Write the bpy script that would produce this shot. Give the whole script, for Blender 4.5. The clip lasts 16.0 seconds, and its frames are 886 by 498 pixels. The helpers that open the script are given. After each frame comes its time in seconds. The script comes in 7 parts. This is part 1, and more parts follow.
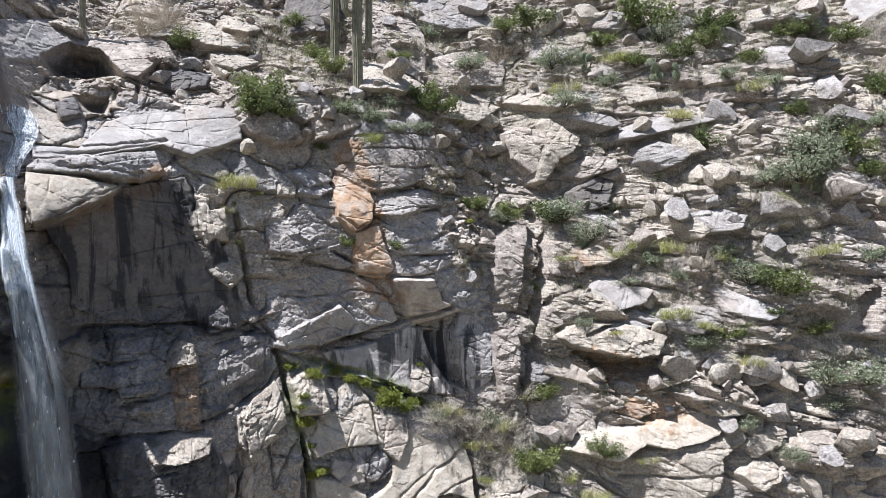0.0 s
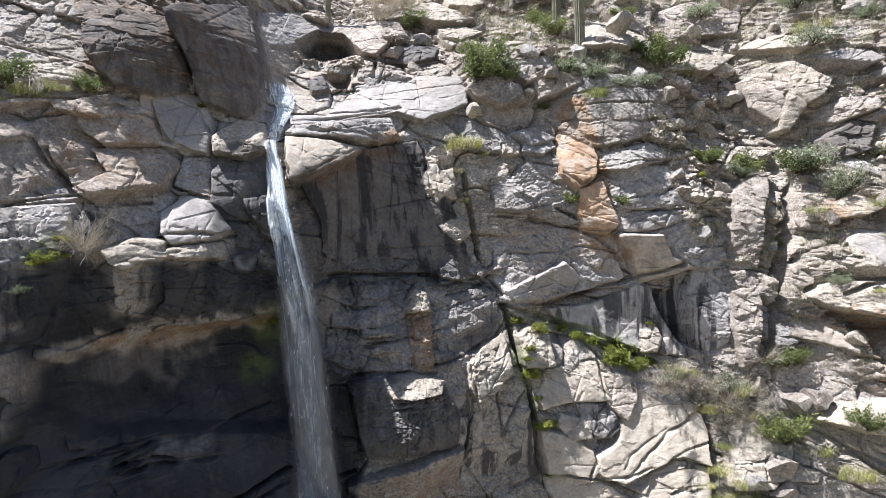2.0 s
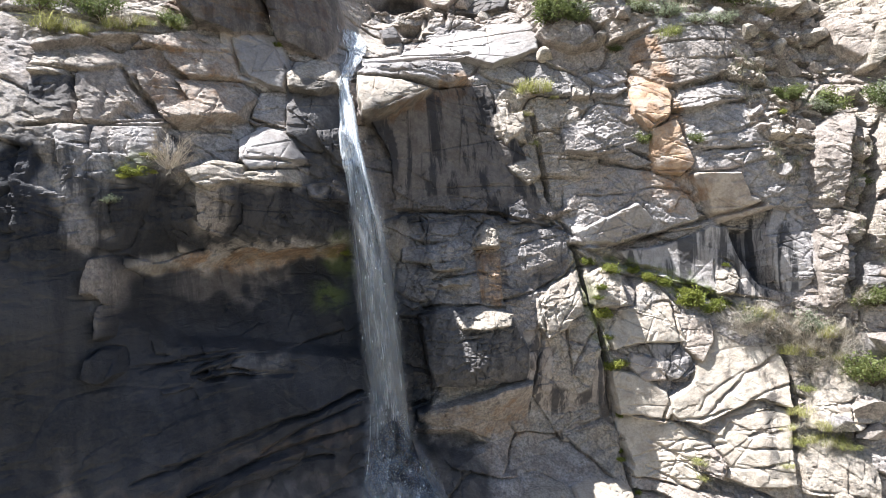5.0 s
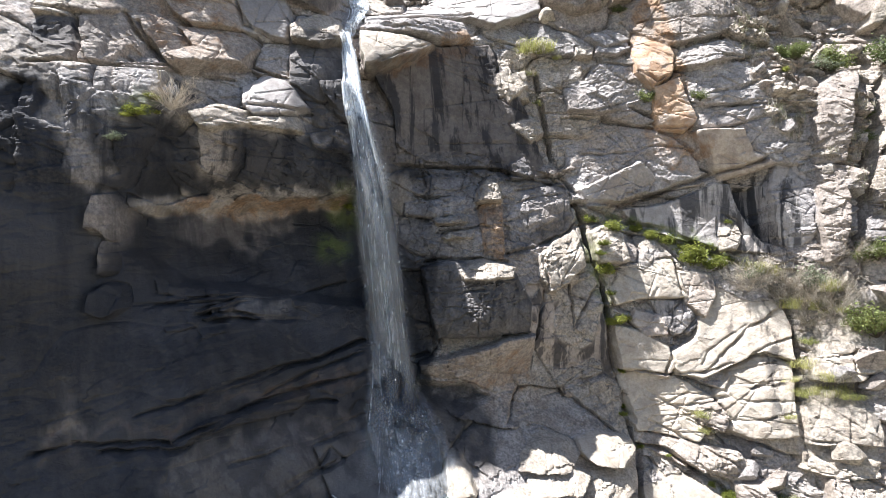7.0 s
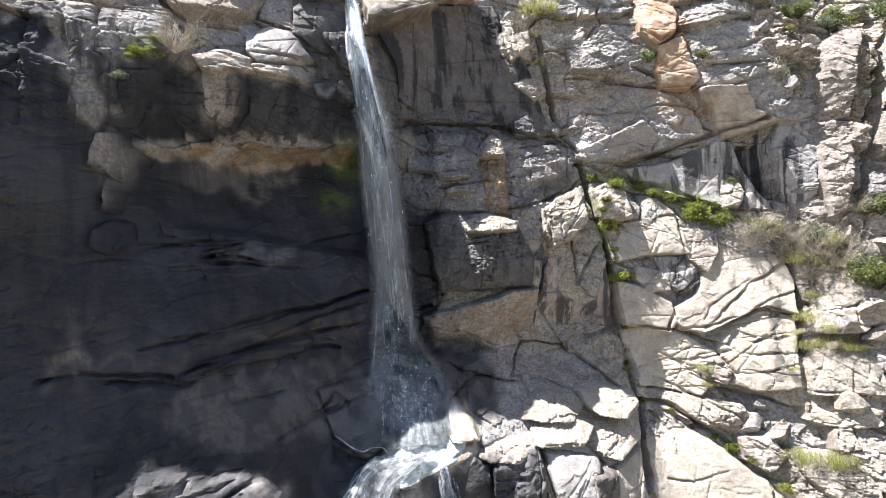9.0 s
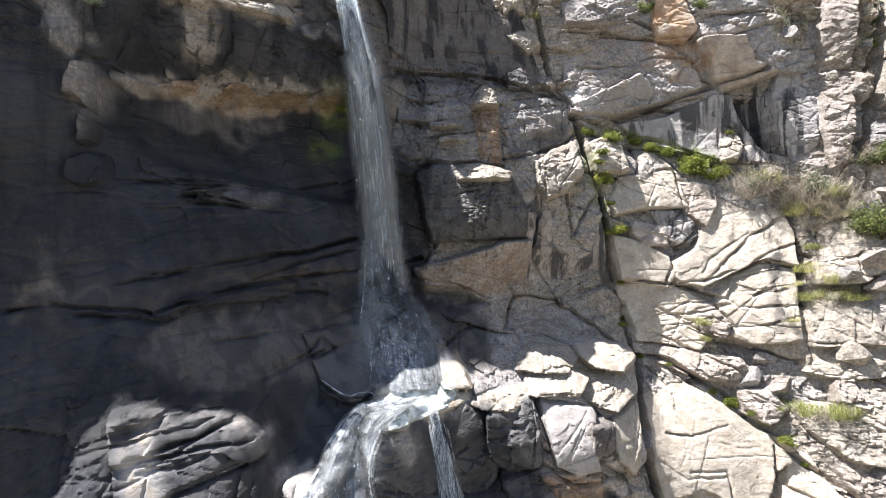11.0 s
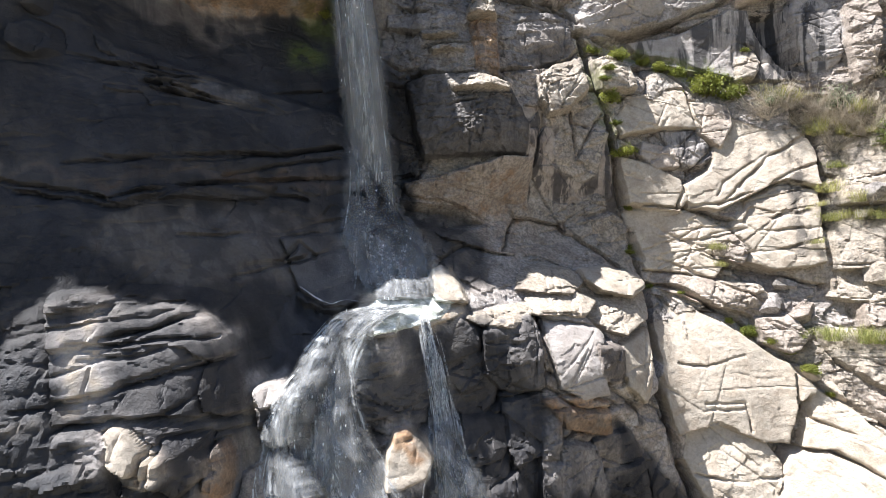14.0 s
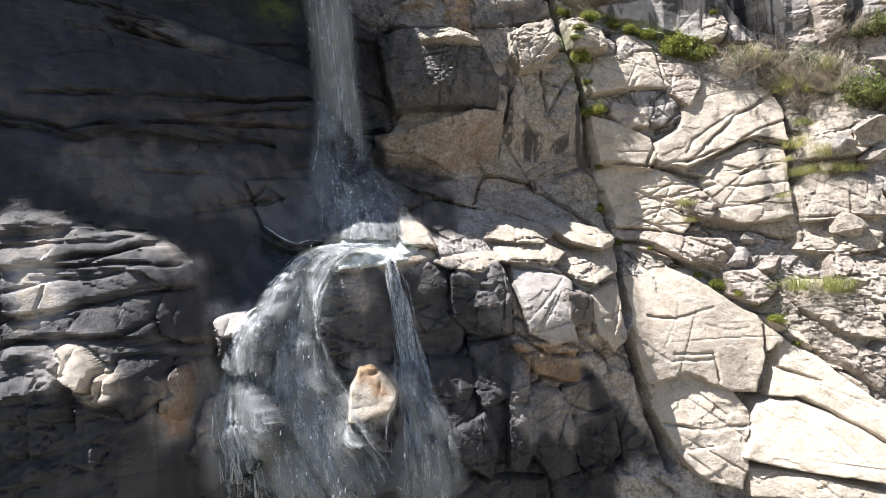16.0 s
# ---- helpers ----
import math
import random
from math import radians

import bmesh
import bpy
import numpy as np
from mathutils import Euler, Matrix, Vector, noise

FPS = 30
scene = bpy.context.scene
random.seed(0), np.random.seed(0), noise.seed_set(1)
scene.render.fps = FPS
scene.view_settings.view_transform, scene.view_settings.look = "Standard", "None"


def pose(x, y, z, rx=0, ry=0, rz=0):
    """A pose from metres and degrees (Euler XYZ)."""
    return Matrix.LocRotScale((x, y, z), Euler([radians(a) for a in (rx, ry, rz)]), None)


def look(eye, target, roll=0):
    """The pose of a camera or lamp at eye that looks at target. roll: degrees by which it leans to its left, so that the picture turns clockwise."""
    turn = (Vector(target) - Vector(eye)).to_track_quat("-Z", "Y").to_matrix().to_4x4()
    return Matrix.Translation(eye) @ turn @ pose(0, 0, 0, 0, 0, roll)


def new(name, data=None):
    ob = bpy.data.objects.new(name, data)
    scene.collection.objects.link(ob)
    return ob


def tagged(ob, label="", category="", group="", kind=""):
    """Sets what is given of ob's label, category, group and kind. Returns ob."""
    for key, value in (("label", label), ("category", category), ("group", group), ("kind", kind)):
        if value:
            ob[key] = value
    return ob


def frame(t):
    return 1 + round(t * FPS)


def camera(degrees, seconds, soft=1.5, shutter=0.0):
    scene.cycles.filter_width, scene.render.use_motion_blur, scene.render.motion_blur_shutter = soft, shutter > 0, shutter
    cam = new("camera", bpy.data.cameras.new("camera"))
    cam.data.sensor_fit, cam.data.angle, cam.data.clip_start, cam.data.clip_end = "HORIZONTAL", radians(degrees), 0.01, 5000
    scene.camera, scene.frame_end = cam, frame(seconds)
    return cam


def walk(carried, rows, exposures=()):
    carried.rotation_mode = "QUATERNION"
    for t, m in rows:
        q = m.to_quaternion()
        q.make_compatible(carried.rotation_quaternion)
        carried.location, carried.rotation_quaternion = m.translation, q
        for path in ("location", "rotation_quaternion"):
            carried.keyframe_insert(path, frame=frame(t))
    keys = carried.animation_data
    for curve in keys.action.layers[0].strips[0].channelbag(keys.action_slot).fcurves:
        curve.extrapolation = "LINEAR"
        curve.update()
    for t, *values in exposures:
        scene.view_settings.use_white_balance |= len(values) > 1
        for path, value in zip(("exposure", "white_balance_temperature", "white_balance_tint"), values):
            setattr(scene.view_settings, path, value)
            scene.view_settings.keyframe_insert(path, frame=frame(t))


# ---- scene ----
cam = camera(64.2, 16.0, soft=0.5)
METRES, EYE, TILT, LEAN, TURN = 15.0, 27.0, 1.8, 0.0, -24.0
ROWS = [
    (0.0, 0.0, 0.0, 0.0, 0.0, 0.0, 0.0),
    (0.5, -0.0004, -0.0002, -0.0332, 4.57, 0.03, 0.18),
    (1.0, -0.0029, -0.0009, -0.064, 9.19, 0.05, 0.38),
    (1.5, -0.0028, -0.002, -0.0932, 13.77, 0.06, 0.55),
    (2.0, -0.0022, -0.0024, -0.1216, 17.99, 0.01, 0.72),
    (2.5, -0.0035, -0.0014, -0.1494, 22.09, 0.09, 0.9),
    (3.0, 0.0077, -0.0021, -0.172, 23.89, 0.01, 0.86),
    (3.5, 0.0088, -0.0042, -0.1999, 23.86, 0.02, 0.83),
    (4.0, 0.01, -0.007, -0.228, 23.87, 0.03, 0.81),
    (6.5, 0.0105, -0.0126, -0.3739, 24.05, -0.06, 0.68),
    (7.0, 0.0077, -0.013, -0.403, 24.07, -0.04, 0.68),
    (7.5, 0.0067, -0.0145, -0.4317, 24.12, -0.0, 0.66),
    (8.0, 0.0076, -0.0175, -0.4612, 24.17, -0.02, 0.66),
    (8.5, 0.0054, -0.0182, -0.4897, 24.2, -0.05, 0.66),
    (9.0, 0.0049, -0.018, -0.5185, 24.21, -0.07, 0.68),
    (11.5, -0.0131, 0.0523, -0.6659, 23.7, -0.24, 0.65),
    (12.0, -0.0195, 0.0757, -0.696, 23.59, -0.31, 0.59),
    (12.5, -0.0306, 0.101, -0.7276, 23.47, -0.32, 0.57),
    (13.0, -0.0432, 0.1282, -0.7593, 23.38, -0.36, 0.52),
    (13.5, -0.0558, 0.15, -0.7903, 23.27, -0.32, 0.49),
    (14.0, -0.0647, 0.1582, -0.8221, 23.32, -0.19, 0.51),
    (14.5, -0.0603, 0.1641, -0.8504, 23.17, -0.17, 0.55),
    (15.0, -0.0551, 0.1702, -0.8786, 22.71, -0.01, 0.56),
    (15.5, -0.0472, 0.1721, -0.9053, 22.31, 0.07, 0.59),
    (16.0, -0.0403, 0.1719, -0.9318, 21.97, 0.14, 0.58),
]
EXPOSURES = [(0.0, 1.0, 5900, 10.5), (2.0, 1.25, 6050, 10.5), (4.0, 1.62, 6150, 10), (9.0, 1.68, 6200, 10.5), (16.0, 1.45, 6400, 10.5)]
walk(cam, [(t, pose(0, 0, EYE, TILT, LEAN, TURN) @ pose(METRES * x, METRES * y, METRES * z, 90 + pitch, roll, yaw)) for t, x, y, z, yaw, pitch, roll in ROWS], EXPOSURES)

# ---- light ----
SUN = Vector((-0.43, 0.045, 0.9)).normalized()
world = bpy.data.worlds.new("sky")
scene.world = world
world.use_nodes = True
sky = world.node_tree.nodes.new("ShaderNodeTexSky")
sky.sky_type = "NISHITA"
sky.sun_disc = False
sky.sun_elevation = math.asin(SUN.z)
sky.sun_rotation = math.atan2(SUN.x, SUN.y)
background = world.node_tree.nodes["Background"]
background.inputs[1].default_value = 0.055
world.node_tree.links.new(sky.outputs[0], background.inputs[0])
sun = new("sun", bpy.data.lights.new("sun", "SUN"))
sun.data.energy, sun.data.angle, sun.data.color = 5.0, radians(0.53), (1.0, 0.98, 0.955)
sun.matrix_world = look((0, 0, 60), Vector((0, 0, 60)) - SUN)


# ---- materials ----
class Nodes:
    """Short ways to wire a node material."""

    def __init__(self, name):
        self.material = bpy.data.materials.new(name)
        self.material.use_nodes = True
        self.tree = self.material.node_tree
        self.shader = self.tree.nodes["Principled BSDF"]
        self.output = self.tree.nodes["Material Output"]

    def add(self, kind, **inputs):
        node = self.tree.nodes.new(kind)
        for key, value in inputs.items():
            self.put(node.inputs[key.replace("_", " ")], value)
        return node

    def put(self, socket, value):
        if isinstance(value, bpy.types.NodeSocket):
            self.tree.links.new(value, socket)
        else:
            socket.default_value = value

    def attribute(self, name):
        node = self.tree.nodes.new("ShaderNodeAttribute")
        node.attribute_name = name
        return node.outputs["Fac"]

    def math(self, op, a, b=0.0, clamp=False):
        node = self.tree.nodes.new("ShaderNodeMath")
        node.operation, node.use_clamp = op, clamp
        self.put(node.inputs[0], a)
        self.put(node.inputs[1], b)
        return node.outputs[0]

    def ramp(self, value, low, high, out_low=0.0, out_high=1.0):
        node = self.tree.nodes.new("ShaderNodeMapRange")
        node.interpolation_type = "SMOOTHSTEP"
        for i, v in enumerate((value, low, high, out_low, out_high)):
            self.put(node.inputs[i], v)
        return node.outputs[0]

    def mix(self, factor, a, b, blend="MIX"):
        node = self.tree.nodes.new("ShaderNodeMix")
        node.data_type, node.blend_type = "RGBA", blend
        self.put(node.inputs[0], factor)
        self.put(node.inputs[6], a if isinstance(a, bpy.types.NodeSocket) else (*a, 1))
        self.put(node.inputs[7], b if isinstance(b, bpy.types.NodeSocket) else (*b, 1))
        return node.outputs[2]

    def place(self, scale=(1, 1, 1)):
        where = self.tree.nodes.new("ShaderNodeNewGeometry").outputs["Position"]
        node = self.tree.nodes.new("ShaderNodeMapping")
        node.inputs["Scale"].default_value = scale
        self.put(node.inputs["Vector"], where)
        return node.outputs[0]

    def noise(self, size, detail=4.0, rough=0.55, stretch=(1, 1, 1), warp=0.0):
        node = self.add("ShaderNodeTexNoise", Vector=self.place(stretch), Scale=1.0 / size, Detail=detail, Roughness=rough)
        node.inputs["Distortion"].default_value = warp
        return node.outputs[0]

    def random(self):
        return self.tree.nodes.new("ShaderNodeObjectInfo").outputs["Random"]

    def bump(self, height, depth, strength=1.0, under=None):
        node = self.add("ShaderNodeBump", Height=height, Distance=depth, Strength=strength)
        if under is not None:
            self.put(node.inputs["Normal"], under)
        return node.outputs[0]


def rock_material():
    n = Nodes("granite")
    broad, middle, fine = n.noise(2.6, 3), n.noise(0.5, 6, 0.68), n.noise(0.1, 5, 0.72)
    speck = n.add("ShaderNodeTexVoronoi", Vector=n.place(), Scale=28.0).outputs["Distance"]
    streaks = n.noise(0.55, 5, 0.6, (1.0, 1.0, 0.09), 0.3)
    seams = n.noise(0.22, 4, 0.6, (1.0, 1.0, 0.05), 0.2)
    bent = n.add("ShaderNodeVectorMath")
    wobble = n.add("ShaderNodeTexNoise", Vector=n.place(), Scale=1.6, Detail=4.0)
    n.put(bent.inputs[0], n.place((0.45, 0.45, 1.1)))
    n.put(bent.inputs[1], wobble.outputs["Color"])
    joints = []
    for scale in (1.1, 2.7):
        v = n.add("ShaderNodeTexVoronoi", Vector=bent.outputs[0], Scale=scale)
        v.feature = "DISTANCE_TO_EDGE"
        joints.append(v.outputs["Distance"])
    faces = n.add("ShaderNodeTexVoronoi", Vector=bent.outputs[0], Scale=2.7)
    grey = n.mix(n.ramp(broad, 0.3, 0.7), (0.36, 0.326, 0.308), (0.505, 0.462, 0.432))
    grey = n.mix(n.ramp(middle, 0.4, 0.62, 0.0, 0.6), grey, (0.27, 0.235, 0.21))
    pale = n.mix(n.ramp(middle, 0.4, 0.66), (0.51, 0.444, 0.366), (0.4, 0.332, 0.262))
    brown = n.mix(n.ramp(middle, 0.38, 0.62), (0.49, 0.415, 0.35), (0.32, 0.26, 0.215))
    rust = n.mix(n.ramp(middle, 0.38, 0.62), (0.5, 0.33, 0.2), (0.34, 0.19, 0.095))
    rust = n.mix(n.ramp(n.noise(0.8, 5, 0.65), 0.46, 0.6, 0.0, 0.7), rust, (0.46, 0.385, 0.32))
    # near-black, slightly blue: varnish, wet rock and painted shade
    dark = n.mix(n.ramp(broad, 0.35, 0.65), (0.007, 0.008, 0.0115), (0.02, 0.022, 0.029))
    edge = n.math("MULTIPLY", n.math("SUBTRACT", middle, 0.5), 0.9)

    def mask(name, low=0.25, high=0.65):
        return n.ramp(n.math("ADD", n.attribute(name), n.math("MULTIPLY", edge, n.ramp(n.attribute(name), 0.0, 0.2))), low, high)

    warmth = n.noise(3.7, 3, 0.5)
    grey = n.mix(n.ramp(warmth, 0.5, 0.68, 0.0, 0.65), grey, (0.42, 0.345, 0.28))
    grey = n.mix(n.ramp(warmth, 0.32, 0.48, 0.6, 0.0), grey, (0.325, 0.305, 0.3))
    colour = n.mix(mask("pale"), grey, pale)
    colour = n.mix(n.math("MULTIPLY", mask("brown"), 0.85), colour, brown)
    colour = n.mix(n.math("MULTIPLY", mask("rust"), 0.85), colour, rust)
    coarse = n.ramp(n.attribute("rough"), 0.12, 0.6, 0.3, 1.0)
    colour = n.mix(n.math("MULTIPLY", n.ramp(faces.outputs["Color"], 0.2, 0.9, 0.0, 0.25), coarse), colour, (0.2, 0.18, 0.165))
    # lichen and weathering in patches, dark thread in the joints
    colour = n.mix(n.math("MULTIPLY", n.ramp(n.noise(0.9, 6, 0.75), 0.55, 0.64, 0.0, 0.4), coarse), colour, (0.16, 0.15, 0.145))
    open_joint = n.math("MULTIPLY", n.ramp(n.noise(1.1, 3), 0.5, 0.6), n.ramp(n.attribute("rough"), 0.1, 0.9, 0.08, 1.0))
    for distance, width, amount in ((joints[0], 0.009, 0.75), (joints[1], 0.01, 0.4)):
        colour = n.mix(n.math("MULTIPLY", n.ramp(distance, 0.0, width, amount, 0.0), open_joint), colour, (0.06, 0.05, 0.045))
    dots = n.math("MULTIPLY", n.ramp(n.noise(0.16, 6, 0.8), 0.54, 0.6, 0.0, 0.55), n.ramp(n.attribute("rough"), 0.1, 0.7, 0.25, 1.0))
    colour = n.mix(dots, colour, (0.13, 0.12, 0.115))
    # desert varnish and wet rock; the same dark paints in shade under the overhang
    seep = n.math("MULTIPLY", n.attribute("streak"), n.ramp(streaks, 0.48, 0.58))
    colour = n.mix(n.math("MULTIPLY", seep, 0.88), colour, dark)
    stained_and_shaded = n.mix(n.math("MULTIPLY", n.ramp(n.attribute("dark"), 0.0, 0.92), n.ramp(streaks, 0.35, 0.6, 0.95, 1.0)), colour, dark)
    stained_and_shaded = n.mix(n.math("MULTIPLY", n.attribute("moss"), n.ramp(middle, 0.4, 0.55, 0.1, 0.9)), stained_and_shaded, n.mix(fine, (0.05, 0.09, 0.015), (0.2, 0.24, 0.03)))
    wash = n.math("MULTIPLY", n.attribute("streak"), n.ramp(seams, 0.6, 0.7, 0.0, 0.035))
    colour = n.mix(wash, stained_and_shaded, (0.36, 0.35, 0.34))
    colour = n.mix(n.math("MULTIPLY", n.ramp(fine, 0.44, 0.58, 0.0, 0.75), coarse), colour, n.mix(0.6, colour, (0.07, 0.062, 0.057)))
    colour = n.mix(n.ramp(speck, 0.0, 0.35, 0.25, 0.0), colour, (0.08, 0.075, 0.07))
    vary = n.add("ShaderNodeHueSaturation", Value=n.math("ADD", n.math("MULTIPLY", n.random(), 0.25), 0.9), Color=colour)
    n.put(n.shader.inputs["Base Color"], vary.outputs[0])
    wet = n.attribute("wet")
    n.put(n.shader.inputs["Roughness"], n.math("SUBTRACT", n.ramp(fine, 0.3, 0.7, 0.72, 0.92), n.math("MULTIPLY", wet, 0.45)))
    n.put(n.shader.inputs["Specular IOR Level"], n.math("ADD", 0.3, n.math("MULTIPLY", wet, 0.25)))
    relief = n.bump(n.math("MULTIPLY", n.ramp(joints[0], 0.0, 0.03, -1.0, 0.0), open_joint), 0.06, 0.8)
    relief = n.bump(n.math("MULTIPLY", n.ramp(joints[1], 0.0, 0.04, -1.0, 0.0), open_joint), 0.025, 0.7, relief)
    chips = n.add("ShaderNodeTexVoronoi", Vector=bent.outputs[0], Scale=4.5).outputs["Color"]
    small = n.add("ShaderNodeTexVoronoi", Vector=bent.outputs[0], Scale=11.0).outputs["Color"]
    hard = n.ramp(n.attribute("rough"), 0.05, 0.9, 0.25, 1.0)
    relief = n.bump(n.math("MULTIPLY", chips, hard), 0.085, 0.85, relief)
    relief = n.bump(n.math("MULTIPLY", small, hard), 0.03, 0.8, relief)
    relief = n.bump(middle, 0.07, 0.7, relief)
    relief = n.bump(fine, 0.032, 0.9, relief)
    n.put(n.shader.inputs["Normal"], n.bump(n.noise(0.035, 3, 0.7), 0.016, 0.8, relief))
    return n.material


ROCK = rock_material()
# ---- shape of the cliff: depth y over x (right) and z (up) ----
def hash2(i, j, k=0):
    """Random numbers from 0 to 1 for whole numbers i, j."""
    h = (i.astype(np.int64) * 374761393 + j.astype(np.int64) * 668265263 + k * 1274126177) & 0xFFFFFFFF
    h = ((h ^ (h >> 13)) * 1274126177) & 0xFFFFFFFF
    h = ((h ^ (h >> 16)) * 2246822519) & 0xFFFFFFFF
    return ((h ^ (h >> 15)) & 0xFFFFFF) / float(0x1000000)


def value_noise(x, z, k=0):
    i, j = np.floor(x), np.floor(z)
    u, v = x - i, z - j
    u, v = u * u * u * (u * (6 * u - 15) + 10), v * v * v * (v * (6 * v - 15) + 10)
    a, b = hash2(i, j, k), hash2(i + 1, j, k)
    c, d = hash2(i, j + 1, k), hash2(i + 1, j + 1, k)
    return ((a + (b - a) * u) * (1 - v) + (c + (d - c) * u) * v) * 2 - 1


def fbm(x, z, size, octaves=4, k=0, gain=0.5):
    """Fractal noise of about -1 to 1, with the largest lumps of that size in metres."""
    total, amount, weight = 0, 1.0, 0.0
    for o in range(octaves):
        f = 2.0 ** o / size
        turn = 0.6 + 1.1 * o
        c, s = math.cos(turn), math.sin(turn)
        total = total + amount * value_noise((x * c - z * s) * f + 17.3 * o, (x * s + z * c) * f - 9.1 * o, k + o)
        weight += amount
        amount *= gain
    return total / weight


def cells(x, z, width, height, angle, k=0, jitter=0.8):
    """Broken rock: for every point the cell that it lies in, as its random number, the way from its middle, and the distance to its edge."""
    c, s = math.cos(radians(angle)), math.sin(radians(angle))
    u, v = (x * c + z * s) / width, (z * c - x * s) / height
    u = u + 0.5 * hash2(np.floor(v), np.floor(v) * 0, k + 5)
    best, second = np.full(x.shape, 9.0), np.full(x.shape, 9.0)
    ri, rj = np.zeros(x.shape), np.zeros(x.shape)
    du, dv = np.zeros(x.shape), np.zeros(x.shape)
    fi, fj = np.floor(u), np.floor(v)
    for a in (-1, 0, 1):
        for b in (-1, 0, 1):
            i, j = fi + a, fj + b
            pu = u - (i + 0.5 + jitter * (hash2(i, j, k) - 0.5))
            pv = v - (j + 0.5 + jitter * (hash2(i, j, k + 1) - 0.5))
            d = np.maximum(np.abs(pu), np.abs(pv)) * 0.55 + np.hypot(pu, pv) * 0.45
            closer = d < best
            second = np.where(closer, best, np.minimum(second, d))
            best = np.where(closer, d, best)
            ri, rj = np.where(closer, i, ri), np.where(closer, j, rj)
            du, dv = np.where(closer, pu, du), np.where(closer, pv, dv)
    return ri, rj, du, dv, second - best


SECTIONS = []


def section(x, *profile):
    """An upright cut through the cliff at x: pairs of height and depth."""
    SECTIONS.append((x, profile))


section(-30, (3, 6), (12, 7), (21, 9), (27, 11), (33, 19), (50, 33))
# unseen buttress out of view, added to shade the left wall
section(-17, (3, 9), (12, 10), (24, 10.5), (30, 13), (33, 18.6), (36, 22.5), (50, 36))
section(-14, (3, 12.5), (12, 13.6), (16, 13.6), (18, 13.3), (21, 14), (24, 15.6), (27, 18), (30, 20.8), (33, 23.8), (36, 27), (50, 40))
section(-10, (3, 13), (9, 14), (12, 14.5), (14, 15.6), (17, 17), (20, 18.5), (21.6, 18.7), (24, 19.4), (26.5, 20.3), (28, 21.9), (30, 23.2), (32, 24.5), (36, 28), (50, 42))
section(-7, (3, 14.2), (9, 15), (11.5, 15.2), (13, 16), (14.5, 17.3), (16, 18.8), (18, 20), (20, 22), (21.6, 23.6), (23.2, 24.3), (24, 22.7), (26, 22.7), (27.2, 23.6), (28.5, 24.8), (30.6, 25.8), (32, 26.5), (34.7, 27.9), (36, 30), (50, 45))
section(-4.6, (3, 14.8), (9, 15.8), (11, 16.2), (13, 17.8), (14.5, 19.5), (16, 21.7), (17.6, 22.6), (20.8, 24.7), (23, 26), (24, 24.9), (26.3, 24.6), (28, 25.4), (29.7, 26.4), (32, 28.4), (34.2, 31), (37, 35.5), (50, 50))
section(-3.5, (3, 17.5), (9, 18.2), (11, 18.6), (12.1, 19.1), (12.7, 20.1), (14.3, 21.1), (16, 22.6), (17.6, 23.4), (20, 25), (23, 26.4), (24, 25.6), (26.3, 25.5), (28, 26.2), (29.7, 27.3), (32, 29.7), (34.2, 33.4), (37, 36.7), (50, 51))
section(-1, (3, 18), (9.5, 18.8), (10.8, 19.5), (12, 19.9), (13, 20.2), (13.7, 21), (15, 23.5), (17, 26), (20, 26.8), (23, 27.6), (27.2, 28.4), (30, 28.6), (31.5, 29.4), (33, 32.8), (37, 37.3), (50, 52))
section(2, (3, 19.4), (9.5, 20.6), (10.8, 22.1), (12, 22.4), (13.4, 22.9), (15, 25.2), (16, 26.5), (17, 26.8), (19, 26), (21, 26.8), (23.5, 27.8), (26.5, 29.4), (31.2, 31.4), (33.9, 33.2), (37.7, 37.2), (50, 51))
section(5, (3, 22.7), (9, 23.6), (11.6, 22.9), (12.5, 23.3), (14.8, 26.1), (15.6, 27.7), (17, 28.2), (18.7, 27.9), (21.8, 28.7), (26, 30.3), (31, 31.4), (35, 33), (38, 37), (50, 50))
section(8, (3, 22.5), (9, 24.5), (11, 25.2), (12.5, 26.2), (13.5, 27), (14.6, 27.9), (17.6, 28.2), (21.6, 28.9), (22.6, 30), (24.7, 30.6), (27, 30.6), (29.3, 30.2), (32, 31.8), (35.5, 32.4), (39, 38), (50, 49))
section(11, (3, 22.2), (9.7, 25.0), (13.5, 26.1), (17.8, 27.7), (20, 28.5), (21.4, 29.0), (22.3, 29.5), (24.3, 29.6), (27, 29), (29.5, 29.4), (32, 30.3), (35.5, 32), (38, 35.4), (50, 47))
section(14.7, (3, 20.3), (10.6, 22.8), (13.5, 24.5), (15.6, 25.2), (17.5, 26.1), (20, 27.5), (24.3, 28.7), (27.7, 29.2), (30.6, 30.4), (34, 32), (38, 35), (50, 45))
section(17.5, (3, 19), (12, 22), (16, 24.6), (20, 26.2), (24, 27.4), (27.5, 28.2), (30, 30.4), (32.5, 31.8), (34.5, 32), (38.5, 34.6), (50, 44))
section(19, (3, 18), (12, 21), (16, 23.5), (20, 25), (24, 26), (27.5, 26.8), (31, 30.2), (34.5, 30.2), (38.5, 34), (50, 43))
section(23, (3, 15), (12, 18.5), (20, 21.5), (27, 23.7), (32.6, 26.2), (37, 29.5), (50, 39))
section(30, (3, 9), (12, 13), (20, 16.5), (27, 18.7), (33, 21.2), (37, 24), (50, 33))
section(40, (3, 1), (12, 5), (20, 8.5), (27, 11), (33, 13.5), (50, 25))


